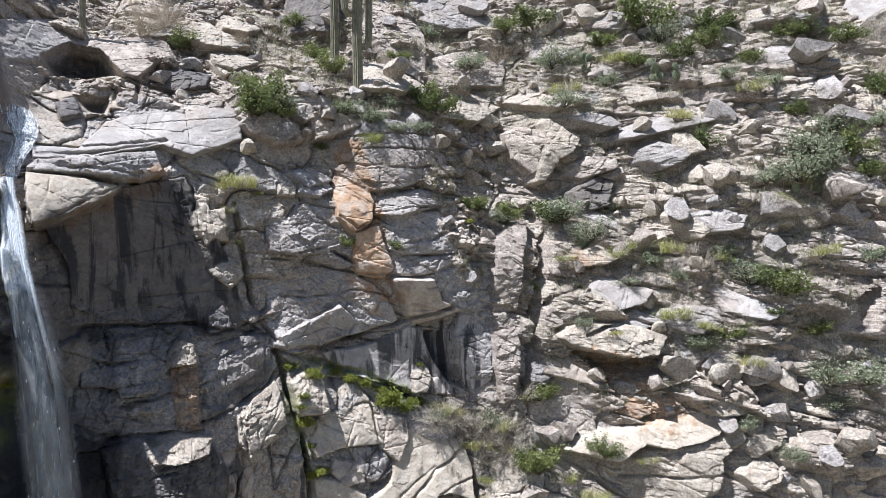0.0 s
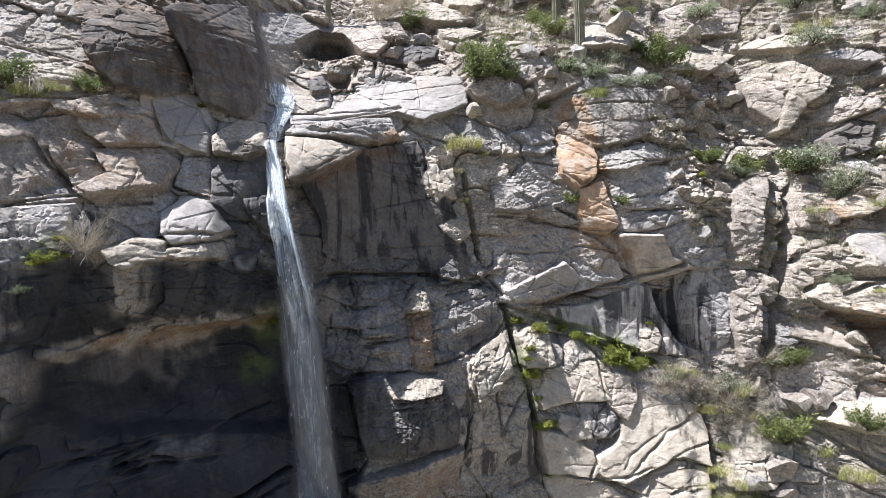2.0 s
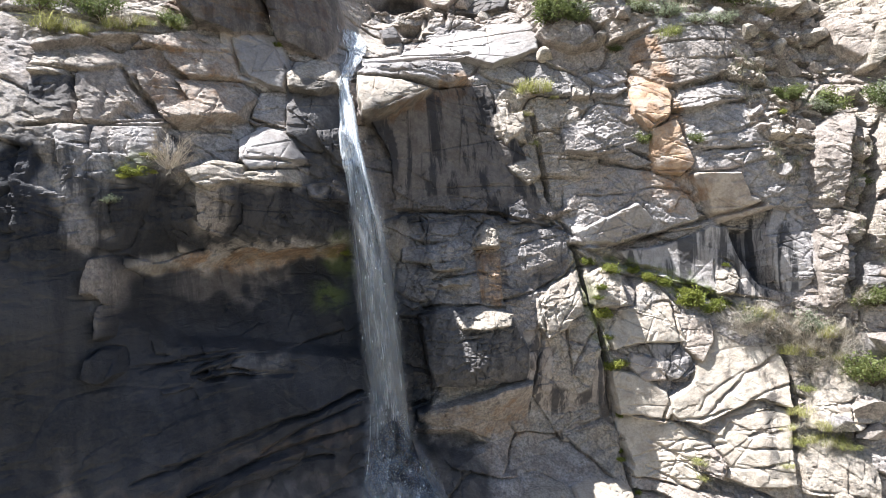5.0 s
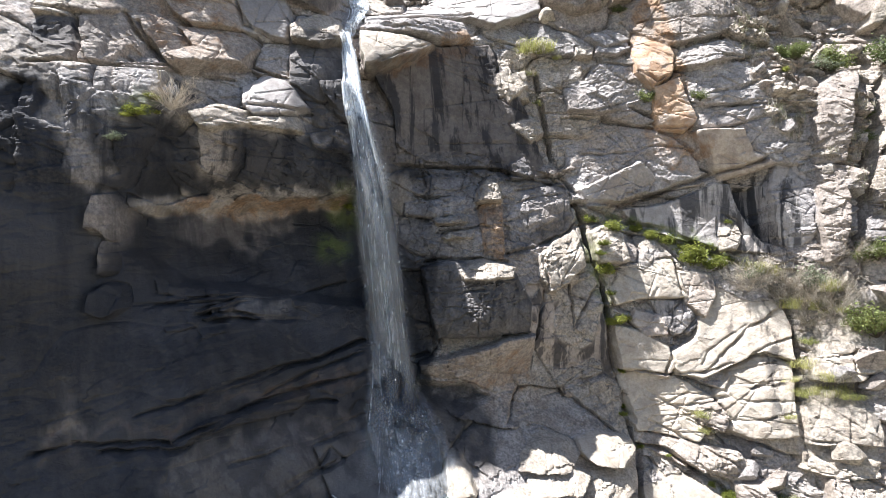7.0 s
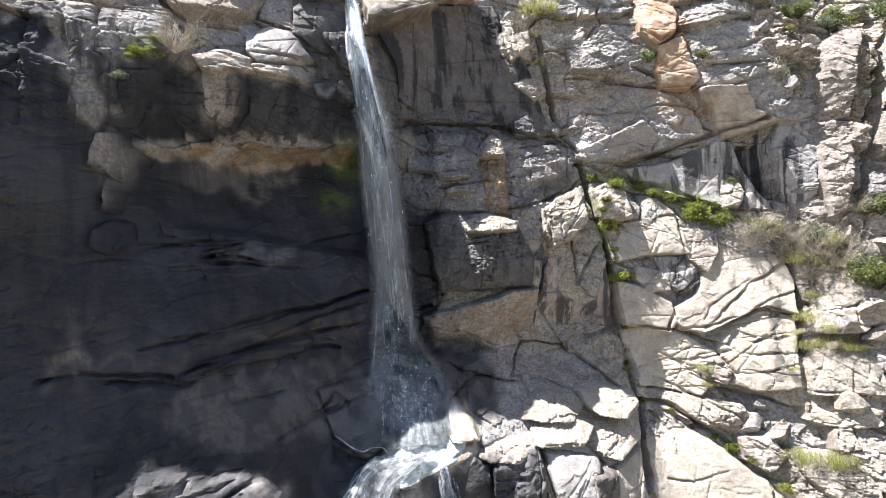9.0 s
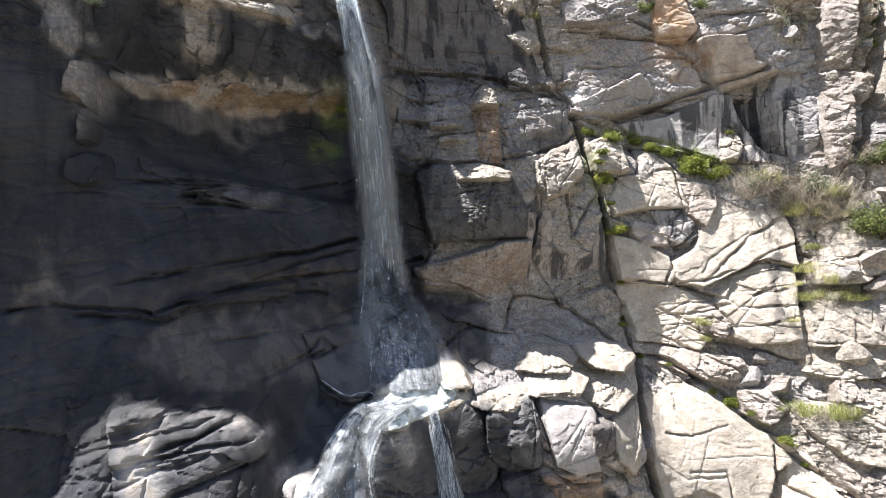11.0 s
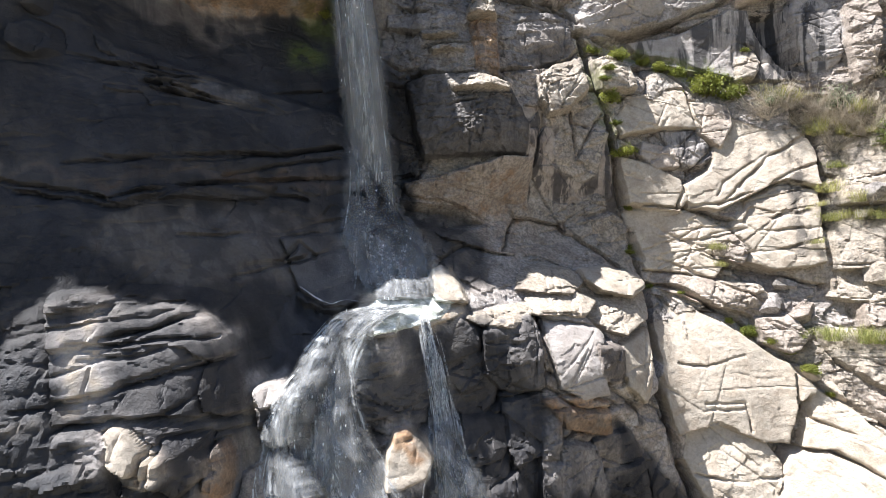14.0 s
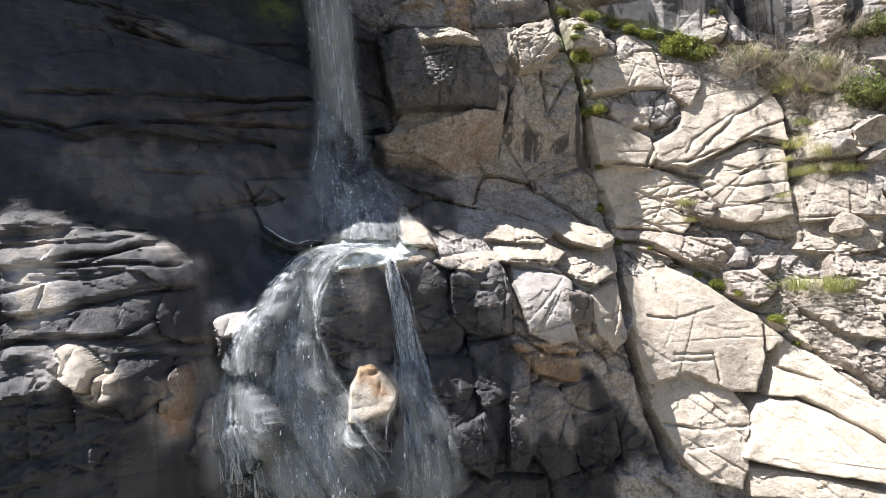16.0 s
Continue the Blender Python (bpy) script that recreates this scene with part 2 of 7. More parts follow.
def blur(a, n):
    """Evens out a height field over n cells."""
    w = np.exp(-0.5 * (np.arange(-2 * n, 2 * n + 1) / n) ** 2)
    w /= w.sum()
    for axis in (0, 1):
        pad = [(2 * n, 2 * n) if q == axis else (0, 0) for q in (0, 1)]
        wide = np.pad(a, pad, mode="edge")
        a = sum(w[i] * (wide[i:i + a.shape[0]] if axis == 0 else wide[:, i:i + a.shape[1]]) for i in range(len(w)))
    return a


STEP = 0.042
GX, GZ = np.arange(-15.0, 33.0, STEP), np.arange(6.0, 44.5, STEP)
X, Z = np.meshgrid(GX, GZ)
stations = np.array([np.interp(GZ, *zip(*p)) for _, p in SECTIONS])
BASE = np.array([np.interp(GX, [x for x, _ in SECTIONS], stations[:, j]) for j in range(len(GZ))])
BASE = blur(BASE, 6)


def base_depth(x, z):
    """The depth of the smooth cliff at one place."""
    i, j = (x - GX[0]) / STEP, (z - GZ[0]) / STEP
    i, j = min(max(i, 0), len(GX) - 2), min(max(j, 0), len(GZ) - 2)
    return float(BASE[int(j), int(i)])


# ---- the cliff: blocks, hollows, cracks, stains and painted shade, each by its outline (x, z) ----
BLOCKS, HOLLOWS, CRACKS, STAINS_AND_SHADE = [], [], [], []


def block(proud, lean, turn, look_of, *outline):
    """A block of rock that stands proud of the cliff, leans back (lean) and turns (turn). look_of: P pale, G grey, T tan, R rusty,
    D dark, W wet, V streaked, S smooth."""
    BLOCKS.append((proud, lean, turn, look_of, outline))


# D darkens a hollow inwards: recess shade painted into its colour
def hollow(deep, look_of, *outline):
    HOLLOWS.append((deep, look_of, outline))


def crack(width, deep, *line):
    CRACKS.append((width, deep, line))


def stain_or_shade(strength, look_of, *outline):
    """A patch of colour, stain or painted shade: letters as above, K dark seeps, M moss, L bare rock free of varnish
    and painted shade.
    """
    STAINS_AND_SHADE.append((strength, look_of, outline))


#  upper left terraces
block(0.3, 0, 0, "GS", (-8.0, 31.6), (-7.2, 31.7), (-6.1, 31.5), (-5.5, 29.8), (-6.4, 29.4), (-7.4, 29.6), (-7.8, 30.6))
# outcrops: dark brown rock, D adds painted shade to the faces
block(1.4, -0.25, 0.3, "TD", (-9.7, 33.5), (-8.9, 34.6), (-7.4, 34.6), (-6.8, 32.9), (-6.3, 31.8), (-7.4, 31.3), (-8.5, 31.5), (-9.1, 32.2))
block(1.7, -0.3, 0.35, "DT", (-7.3, 34.5), (-5.4, 37.0), (-4.4, 33.9), (-4.3, 31.7), (-4.5, 31.0), (-6.0, 31.3), (-6.4, 32.7))
block(0.3, 0.7, 0, "GS", (-5.5, 30.6), (-4.6, 30.8), (-4.2, 29.7), (-5.4, 29.6))
block(0.3, 0.5, 0, "P", (-12.2, 29.2), (-11.6, 29.4), (-11.2, 28.7), (-12.0, 28.6))
block(0.4, 0.5, 0, "P", (-11.2, 31.8), (-9.7, 32.3), (-9.4, 31.5), (-10.8, 31.0))
block(0.3, 0, 0, "DV", (-11.4, 26.6), (-10.4, 26.9), (-9.8, 25.2), (-9.7, 23.1), (-10.4, 22.8), (-10.9, 22.9))
block(0.5, -0.05, 0, "DV", (-10.6, 26.8), (-8.5, 27.2), (-7.8, 26.4), (-8.6, 25.0), (-9.2, 23.3), (-9.6, 23.2), (-10.2, 24.7))
block(0.9, -0.15, 0, "DV", (-7.7, 25.5), (-6.2, 25.5), (-3.5, 25.7), (-2.7, 24.8), (-2.7, 23.7), (-6.6, 23.4), (-8.1, 23.3), (-8.4, 24.5))
block(0.4, 0.1, 0, "D", (-5.6, 29.4), (-3.8, 29.7), (-3.5, 27.7), (-4.3, 26.9), (-5.3, 27.5))
block(0.35, 0.35, -0.1, "GS", (-4.2, 27.6), (-3.4, 27.7), (-3.1, 26.2), (-3.7, 26.5))
block(0.3, 0.2, 0, "D", (-5.6, 26.8), (-4.3, 26.8), (-2.8, 25.6), (-2.8, 25.0), (-4.9, 25.7))
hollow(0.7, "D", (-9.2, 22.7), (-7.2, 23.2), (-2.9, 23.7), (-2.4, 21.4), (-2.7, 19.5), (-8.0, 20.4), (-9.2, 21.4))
block(-0.2, 0.1, 0, "DS", (-8.8, 22.0), (-7.8, 21.5), (-7.4, 20.1), (-8.3, 20.3))

#  lip of the fall
block(0.5, 0.2, -0.1, "GS", (-3.3, 31.6), (-1.7, 31.5), (-0.9, 33.3), (2.0, 35.0), (3.4, 35.3), (4.6, 34.6), (4.5, 32.9), (3.2, 32.3), (2.4, 31.9), (1.1, 32.3), (-1.3, 31.2), (-3.1, 31.1))
block(0.9, 0.2, 0, "G", (-3.0, 30.9), (-1.2, 31.1), (0.9, 31.9), (1.2, 31.0), (0.4, 30.5), (-1.7, 30.5), (-3.2, 30.6))
block(1.2, 0.45, -0.1, "PS", (-3.2, 30.4), (-1.9, 30.3), (-0.3, 30.1), (-1.0, 29.5), (-1.8, 29.0), (-2.8, 28.6), (-3.0, 29.4))
block(0.25, -0.1, 0, "TDVS", (-2.6, 28.5), (-0.3, 30.1), (2.1, 30.9), (2.8, 29.3), (3.7, 27.6), (4.4, 24.9), (2.9, 24.6), (-1.6, 24.9), (-1.9, 27.2))
block(0.3, 0.3, 0, "P", (2.9, 30.8), (3.3, 29.5), (3.8, 28.3), (2.5, 28.3), (2.4, 29.2))
block(0.7, 0.1, 0, "T", (4.5, 33.6), (5.2, 34.6), (6.0, 34.4), (7.0, 33.3), (7.2, 32.9), (5.9, 32.6), (4.8, 33.2))
block(0.7, 0.1, 0, "G", (7.7, 32.8), (8.2, 33.8), (9.4, 34.1), (11.8, 34.0), (14.4, 33.4), (14.9, 32.7), (14.3, 32.0), (11.2, 30.8), (9.7, 30.6), (8.5, 31.6))
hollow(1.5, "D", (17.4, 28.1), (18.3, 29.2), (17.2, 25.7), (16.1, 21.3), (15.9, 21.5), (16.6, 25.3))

#  middle
block(0.2, 0, 0, "D", (-0.7, 24.7), (1.5, 24.8), (1.7, 23.6), (-0.8, 23.5))
block(0.9, 0.5, -0.1, "P", (1.4, 23.9), (1.8, 24.5), (2.2, 24.2), (2.3, 23.6), (1.4, 23.6))
block(0.5, 0.05, 0, "G", (-0.2, 23.4), (2.3, 23.5), (2.4, 21.4), (-0.1, 21.2), (-0.7, 22.2))
block(0.6, 0, 0, "R", (1.5, 23.4), (2.3, 23.5), (2.4, 21.6), (1.7, 21.5))
block(0.75, 1, 0, "P", (-0.2, 22.9), (1.0, 23.0), (1.0, 22.8), (-0.1, 22.7))
block(0.75, 1, 0, "P", (0.1, 22.2), (1.3, 22.5), (1.2, 22.2), (0.2, 22.1))
block(0.2, 0, 0, "G", (2.5, 23.9), (5.3, 24.6), (5.4, 22.8), (3.9, 21.9), (2.5, 21.5))
# face in shade is painted dark; its lit top, the next block, pale
block(1, -0.05, 0, "D", (-0.7, 20.9), (0.5, 21.2), (2.7, 20.9), (3.4, 19.6), (3.3, 18.6), (1.7, 18.5), (-0.1, 18.4), (-0.5, 19.7))
block(1.05, 1.3, 0, "P", (0.5, 21.2), (1.6, 21.3), (2.8, 21.0), (2.6, 20.7), (0.9, 20.6))
block(0.8, 0.35, -0.1, "P", (3.9, 21.5), (5.1, 22.6), (5.3, 23.0), (5.6, 22.1), (5.7, 21.1), (4.9, 20.4), (4.2, 20.1), (3.9, 20.7))
block(0.2, -0.05, 0, "TSV", (2.6, 21.3), (4.0, 21.7), (4.0, 20.0), (6.2, 20.8), (7.0, 17.7), (7.0, 15.6), (4.9, 16.0), (3.6, 17.9), (2.9, 20.5))
block(0.6, -0.5, 0, "T", (-0.7, 17.4), (0.3, 17.6), (2.6, 18.3), (3.5, 18.4), (3.4, 16.7), (2.2, 16.3), (0.5, 17.0), (-0.6, 17.1))
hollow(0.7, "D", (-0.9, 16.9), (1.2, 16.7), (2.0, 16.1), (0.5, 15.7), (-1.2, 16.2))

#  right, lower
block(0.7, 0.1, 0, "P", (6.1, 22.4), (6.8, 22.7), (7.5, 22.4), (7.5, 21.3), (6.4, 21.2))

#  lower right

#  foot of the fall
block(0.1, -0.1, 0, "WSS", (-3.8, 15.5), (-1.8, 15.8), (0.1, 14.9), (0.2, 14.2), (-1.5, 13.9), (-2.6, 13.8), (-3.2, 14.2))
block(0.35, 0.2, 0, "PWS", (-1.9, 13.6), (-1.6, 14.0), (-0.7, 14.3), (0.2, 14.5), (0.9, 14.0), (1.0, 13.5), (-0.0, 13.2), (-1.3, 13.3))
block(0.6, 0, 0, "PSS", (0.1, 14.1), (0.2, 14.6), (0.6, 14.7), (0.9, 14.3), (1.1, 13.8), (0.3, 13.9))

#  lower left

#  right wall
block(0.35, 0.1, 0, "PSS", (6.94, 18.70), (7.68, 18.52), (8.93, 17.87), (9.07, 17.13), (8.77, 16.79), (7.11, 17.06), (6.92, 17.97))
block(0.3, 0.15, 0, "PSS", (10.65, 20.63), (11.49, 20.95), (12.11, 20.09), (13.45, 19.54), (13.17, 17.57), (12.24, 17.85), (11.13, 17.28), (9.98, 16.80), (9.16, 16.93), (9.12, 17.66), (10.04, 18.17), (10.37, 19.27))
block(0.35, 0.1, 0, "PS", (11.09, 17.17), (12.37, 17.72), (13.11, 17.35), (12.91, 15.94), (12.82, 14.98), (11.55, 14.73), (10.46, 15.05), (10.41, 16.06), (10.76, 16.66))
block(0.3, 0.1, 0, "PS", (7.11, 16.75), (8.51, 16.95), (9.59, 16.50), (10.34, 16.07), (10.47, 15.66), (9.94, 14.78), (9.73, 14.48), (8.73, 14.61), (7.57, 14.71), (7.17, 15.93))
block(0.5, 0.1, 0, "T", (9.83, 15.86), (10.36, 15.94), (10.79, 15.33), (10.49, 14.95), (9.85, 15.16))
block(0.45, 0, 0, "TP", (7.38, 14.59), (9.51, 14.38), (10.95, 14.16), (11.76, 13.32), (11.53, 12.77), (10.49, 13.32), (9.03, 13.70), (7.84, 14.10))
block(0.6, 0.2, 0, "T", (10.75, 13.13), (11.68, 13.14), (12.04, 12.60), (11.40, 12.15), (10.81, 12.41))
block(0.5, 0.2, 0, "P", (13.23, 15.91), (13.81, 16.47), (14.54, 16.43), (15.52, 16.19), (15.19, 14.89), (14.22, 14.92), (13.18, 14.77))
block(0.5, 0.1, 0, "P", (12.96, 14.78), (14.21, 14.83), (15.17, 14.80), (14.96, 13.83), (13.71, 13.67), (12.88, 13.86))
block(0.5, 0.2, 0, "P", (13.98, 17.90), (14.75, 18.93), (15.57, 19.07), (16.26, 18.89), (15.89, 17.56), (15.00, 17.00), (13.74, 16.88))
block(0.5, 0.2, 0, "T", (13.55, 13.58), (13.99, 13.67), (14.15, 13.14), (13.55, 12.97))
block(0.35, 0.1, -0.1, "PSS", (7.50, 13.32), (8.52, 13.61), (9.91, 12.76), (11.06, 11.87), (12.01, 11.47), (11.80, 11.03), (11.41, 10.59), (10.96, 9.48), (10.26, 9.48), (9.06, 9.99), (7.72, 9.70), (7.41, 10.71), (7.21, 12.07))
block(0.4, 0.1, -0.1, "PS", (7.70, 9.62), (9.03, 9.91), (10.39, 9.32), (10.87, 8.68), (10.43, 7.76), (10.08, 6.87), (9.10, 7.03), (8.37, 7.79), (7.82, 9.05))
block(0.5, 0.15, -0.1, "PSS", (11.83, 11.05), (12.39, 11.24), (12.76, 10.45), (13.27, 9.87), (13.84, 9.32), (13.69, 8.43), (12.99, 8.93), (12.11, 9.44), (11.46, 9.37), (11.64, 10.20))
block(0.8, 0.2, -0.1, "PSS", (11.04, 9.06), (11.98, 9.23), (12.87, 8.81), (13.55, 8.32), (13.39, 7.46), (12.63, 7.48), (11.68, 7.48), (10.26, 7.69), (10.59, 8.43))
block(0.8, 0.2, -0.1, "PS", (10.37, 7.39), (11.65, 7.33), (13.34, 7.18), (13.31, 7.01), (10.38, 6.64))
block(0.45, 0.2, 0, "P", (12.30, 12.60), (13.11, 12.79), (14.24, 12.46), (14.50, 12.14), (14.23, 11.18), (13.44, 11.29), (12.56, 12.09))
block(0.4, 0.1, 0, "T", (12.65, 11.75), (13.42, 11.13), (14.09, 10.55), (13.96, 9.77), (13.28, 10.49))
#  lower centre
block(0.4, 0.8, 0, "P", (2.83, 14.50), (3.62, 14.77), (4.66, 14.67), (5.09, 14.39), (4.49, 13.99), (3.39, 14.06), (2.69, 14.13))
block(0.5, 0.8, 0, "P", (2.99, 13.87), (4.31, 14.08), (5.19, 13.73), (4.70, 13.38), (3.10, 13.45))
block(0.6, 0.8, 0, "PS", (5.03, 14.67), (5.91, 14.75), (7.19, 14.47), (7.30, 14.18), (6.53, 13.86), (5.49, 14.11), (5.08, 14.47))
block(0.4, 0.4, 0, "P", (5.24, 13.83), (6.55, 13.77), (7.25, 14.08), (7.04, 13.13), (5.98, 12.78), (4.84, 13.12))
block(0.5, 1.0, 0, "P", (2.11, 13.60), (3.05, 13.70), (3.02, 13.44), (2.40, 13.12), (1.44, 13.19), (1.13, 13.34))
block(0.6, -0.1, 0, "D", (1.59, 12.97), (2.08, 13.28), (2.91, 13.36), (3.19, 12.81), (3.20, 11.44), (2.65, 11.31), (2.03, 11.47), (1.65, 11.93))
block(0.5, 0.05, -0.1, "GS", (3.35, 13.37), (4.68, 13.29), (5.11, 12.80), (4.95, 11.86), (5.11, 11.22), (4.43, 11.09), (3.77, 11.42), (3.57, 12.34), (3.39, 12.96))
# a knob's shadow, put in as a dark block turned from the sun
block(0.65, -0.3, 0.3, "TD", (4.91, 12.49), (5.80, 12.38), (5.78, 11.59), (5.27, 11.46), (4.92, 11.87))
block(0.45, 0.1, -0.1, "PS", (5.87, 12.46), (7.02, 12.77), (6.86, 11.75), (6.53, 10.79), (5.92, 11.32), (5.88, 11.81))
block(0.5, -0.2, 0, "TR", (3.21, 11.13), (4.10, 11.11), (5.13, 10.90), (5.36, 9.90), (3.92, 10.35))
block(0.4, -0.1, 0, "D", (3.20, 10.68), (3.69, 10.65), (3.71, 9.49), (3.12, 9.66))
block(0.6, 0, 0.1, "G", (3.79, 9.94), (4.80, 9.65), (5.26, 8.31), (5.31, 7.40), (4.37, 7.46), (3.75, 8.35), (3.68, 9.23))
block(0.5, 0, 0, "T", (4.81, 9.79), (5.92, 10.02), (6.39, 9.16), (5.75, 8.88), (5.03, 9.11))
block(0.6, -0.1, 0, "T", (5.19, 8.94), (6.36, 9.10), (6.55, 7.92), (5.81, 7.21), (5.32, 7.70))
block(0.5, 0, 0, "D", (3.10, 9.61), (3.70, 9.43), (3.76, 8.32), (3.48, 7.84), (3.06, 8.10))
block(0.35, -0.1, 0, "D", (2.04, 11.31), (3.14, 11.27), (3.14, 9.85), (2.40, 9.69), (2.06, 10.22))
block(0.3, -0.1, 0, "D", (0.97, 10.83), (2.03, 10.73), (2.04, 9.97), (1.50, 9.32), (1.09, 9.85))
block(0.4, 0, 0, "D", (1.49, 9.22), (2.38, 9.45), (2.67, 8.59), (2.50, 7.97), (1.77, 8.54))
block(0.3, -0.1, 0.1, "T", (6.37, 10.79), (6.97, 10.41), (7.58, 8.42), (8.27, 6.87), (7.56, 6.75), (6.77, 7.55), (6.53, 9.12))
block(0.9, 0.1, -0.2, "PSS", (-0.81, 10.49), (-0.66, 10.88), (-0.42, 10.92), (-0.16, 10.70), (0.16, 10.32), (0.05, 10.05), (-0.37, 9.93), (-0.80, 9.88))
block(0.8, 0, 0, "D", (-0.80, 9.70), (0.05, 9.92), (-0.07, 9.77), (-0.54, 9.56), (-0.77, 9.53))
block(0.8, 0.2, 0, "G", (-0.43, 9.63), (-0.07, 9.77), (-0.00, 9.48), (-0.30, 9.43))
block(0.5, -0.2, 0, "WD", (-1.75, 13.11), (-1.27, 13.53), (-0.04, 13.26), (0.12, 12.00), (0.01, 10.95), (-0.74, 10.79), (-1.47, 11.08))
block(0.8, 0.2, 0, "WD", (-1.23, 13.45), (-0.71, 13.46), (-0.74, 13.11), (-1.12, 13.11))
block(0.35, -0.2, 0, "WD", (0.17, 13.26), (0.99, 13.74), (1.43, 12.82), (1.57, 11.34), (0.97, 10.84), (0.40, 11.16))
block(0.7, 0.9, 0, "GS", (-3.65, 12.03), (-3.49, 12.13), (-3.19, 12.17), (-2.57, 11.92), (-2.78, 11.75), (-3.02, 11.88), (-3.43, 11.78))
block(0.6, 0, 0, "D", (-3.62, 11.85), (-3.03, 11.81), (-2.61, 11.56), (-2.68, 11.15), (-3.06, 11.06), (-3.49, 11.32))
block(0.3, 0.2, 0, "G", (-2.81, 12.84), (-2.48, 12.84), (-2.41, 12.08), (-2.65, 12.08))
#  lower left
block(0.5, 0.4, 0, "G", (-7.19, 14.16), (-6.72, 14.14), (-6.42, 14.03), (-7.08, 13.89))
block(0.35, 0.3, 0, "G", (-7.13, 13.89), (-6.40, 13.97), (-5.84, 13.93), (-6.11, 13.79), (-6.60, 13.66), (-7.03, 13.62))
block(0.3, 0.15, 0, "GSS", (-6.60, 13.62), (-6.12, 13.77), (-5.60, 13.92), (-5.07, 13.76), (-5.48, 13.56), (-6.04, 13.54), (-6.27, 13.32), (-6.16, 13.21), (-6.89, 13.20), (-7.00, 13.52))
block(0.3, 0.15, 0, "GSS", (-6.19, 13.30), (-5.43, 13.42), (-5.06, 13.57), (-4.64, 13.59), (-4.29, 13.23), (-4.16, 12.92), (-4.46, 12.82), (-4.91, 13.11), (-5.53, 13.22), (-5.91, 13.16))
block(0.25, 0.05, 0, "GS", (-6.14, 13.13), (-5.52, 13.15), (-4.73, 12.99), (-4.53, 12.76), (-5.19, 12.56), (-5.71, 12.39), (-6.01, 12.38), (-6.43, 12.30), (-6.66, 12.36), (-6.87, 13.10))
block(0.25, 0.1, 0, "GS", (-6.62, 12.22), (-5.92, 12.33), (-5.19, 12.56), (-4.54, 12.65), (-4.52, 12.37), (-4.63, 12.22), (-5.03, 11.94), (-5.57, 11.87), (-6.18, 11.91), (-6.55, 11.93))
block(0.3, 0, 0.2, "TD", (-4.50, 12.65), (-4.31, 12.75), (-4.06, 12.39), (-3.78, 11.68), (-4.03, 11.67), (-4.34, 11.88), (-4.48, 12.21))
block(0.2, 0, 0, "D", (-6.11, 11.86), (-3.74, 11.55), (-3.73, 11.44), (-4.92, 11.45), (-6.05, 11.62), (-6.52, 11.74))
block(0.6, 0.3, 0, "PS", (-5.74, 11.63), (-5.69, 11.70), (-5.48, 11.63), (-5.17, 11.32), (-5.19, 11.05), (-5.51, 11.30))
block(0.6, 0.3, 0, "PS", (-5.02, 11.17), (-4.79, 11.15), (-4.70, 10.81), (-4.92, 10.82))
block(0.5, 0.2, 0, "G", (-6.42, 11.76), (-5.98, 11.73), (-5.73, 11.44), (-5.52, 10.97), (-5.40, 10.58), (-6.25, 10.66))
block(0.5, 0.1, 0, "R", (-4.22, 11.06), (-4.07, 11.17), (-3.88, 10.74), (-3.92, 10.23), (-4.14, 10.43))
block(0.8, 0.2, 0, "T", (-3.67, 10.45), (-3.30, 10.59), (-2.88, 10.50), (-2.40, 10.01), (-2.81, 9.61), (-3.68, 9.75))
block(0.4, 0.1, 0, "TD", (-4.87, 11.46), (-4.31, 11.37), (-4.24, 10.75), (-4.59, 10.47), (-4.84, 10.90))
block(0.7, 0.1, 0, "T", (-3.75, 9.56), (-3.58, 9.81), (-2.96, 9.82), (-2.50, 9.58), (-2.90, 8.94), (-3.59, 9.17))
block(0.3, 0.2, 0, "G", (-5.86, 10.59), (-5.46, 10.56), (-5.26, 9.99), (-5.82, 10.04))
block(0.3, 0.2, 0, "G", (-6.31, 10.46), (-5.51, 10.10), (-5.14, 9.61), (-6.24, 9.55))
block(0.3, 0.1, 0, "TD", (-5.05, 10.44), (-4.47, 10.22), (-3.97, 10.00), (-4.06, 9.33), (-4.41, 9.23), (-4.99, 9.68))
#  blue slab under the overhang
block(0.35, -0.3, 0, "T", (-7.19, 16.30), (-6.43, 16.65), (-5.23, 16.78), (-4.23, 16.94), (-4.44, 16.64), (-5.20, 16.54), (-6.14, 16.51), (-6.76, 16.19))

#  overhang and cave
# brown roof slabs; their rust colour also paints in bounced light
block(0.35, -0.5, 0, "R", (-8.54, 22.84), (-8.01, 23.15), (-7.52, 23.35), (-7.68, 23.06), (-8.33, 22.75))
block(0.4, -0.5, 0, "R", (-7.54, 22.82), (-6.70, 23.35), (-6.02, 23.48), (-6.59, 23.09), (-7.17, 22.75))
block(0.35, -0.5, 0, "R", (-6.44, 23.07), (-5.20, 23.42), (-4.47, 23.54), (-5.07, 23.13), (-5.94, 22.90))
block(0.35, -0.5, 0, "R", (-4.80, 23.16), (-3.72, 23.54), (-2.94, 23.69), (-3.36, 23.28))
block(0.3, 0, 0, "TS", (-8.31, 22.52), (-6.90, 22.63), (-5.43, 22.77), (-5.38, 22.26), (-6.05, 22.13), (-6.43, 21.44), (-7.35, 21.88), (-7.89, 21.58), (-8.36, 21.90))
block(0.6, 0, 0.3, "T", (-9.61, 22.97), (-9.31, 23.03), (-9.19, 22.64), (-9.00, 22.58), (-9.14, 22.15), (-9.08, 22.00), (-9.28, 21.74), (-9.45, 22.12), (-9.61, 22.10))
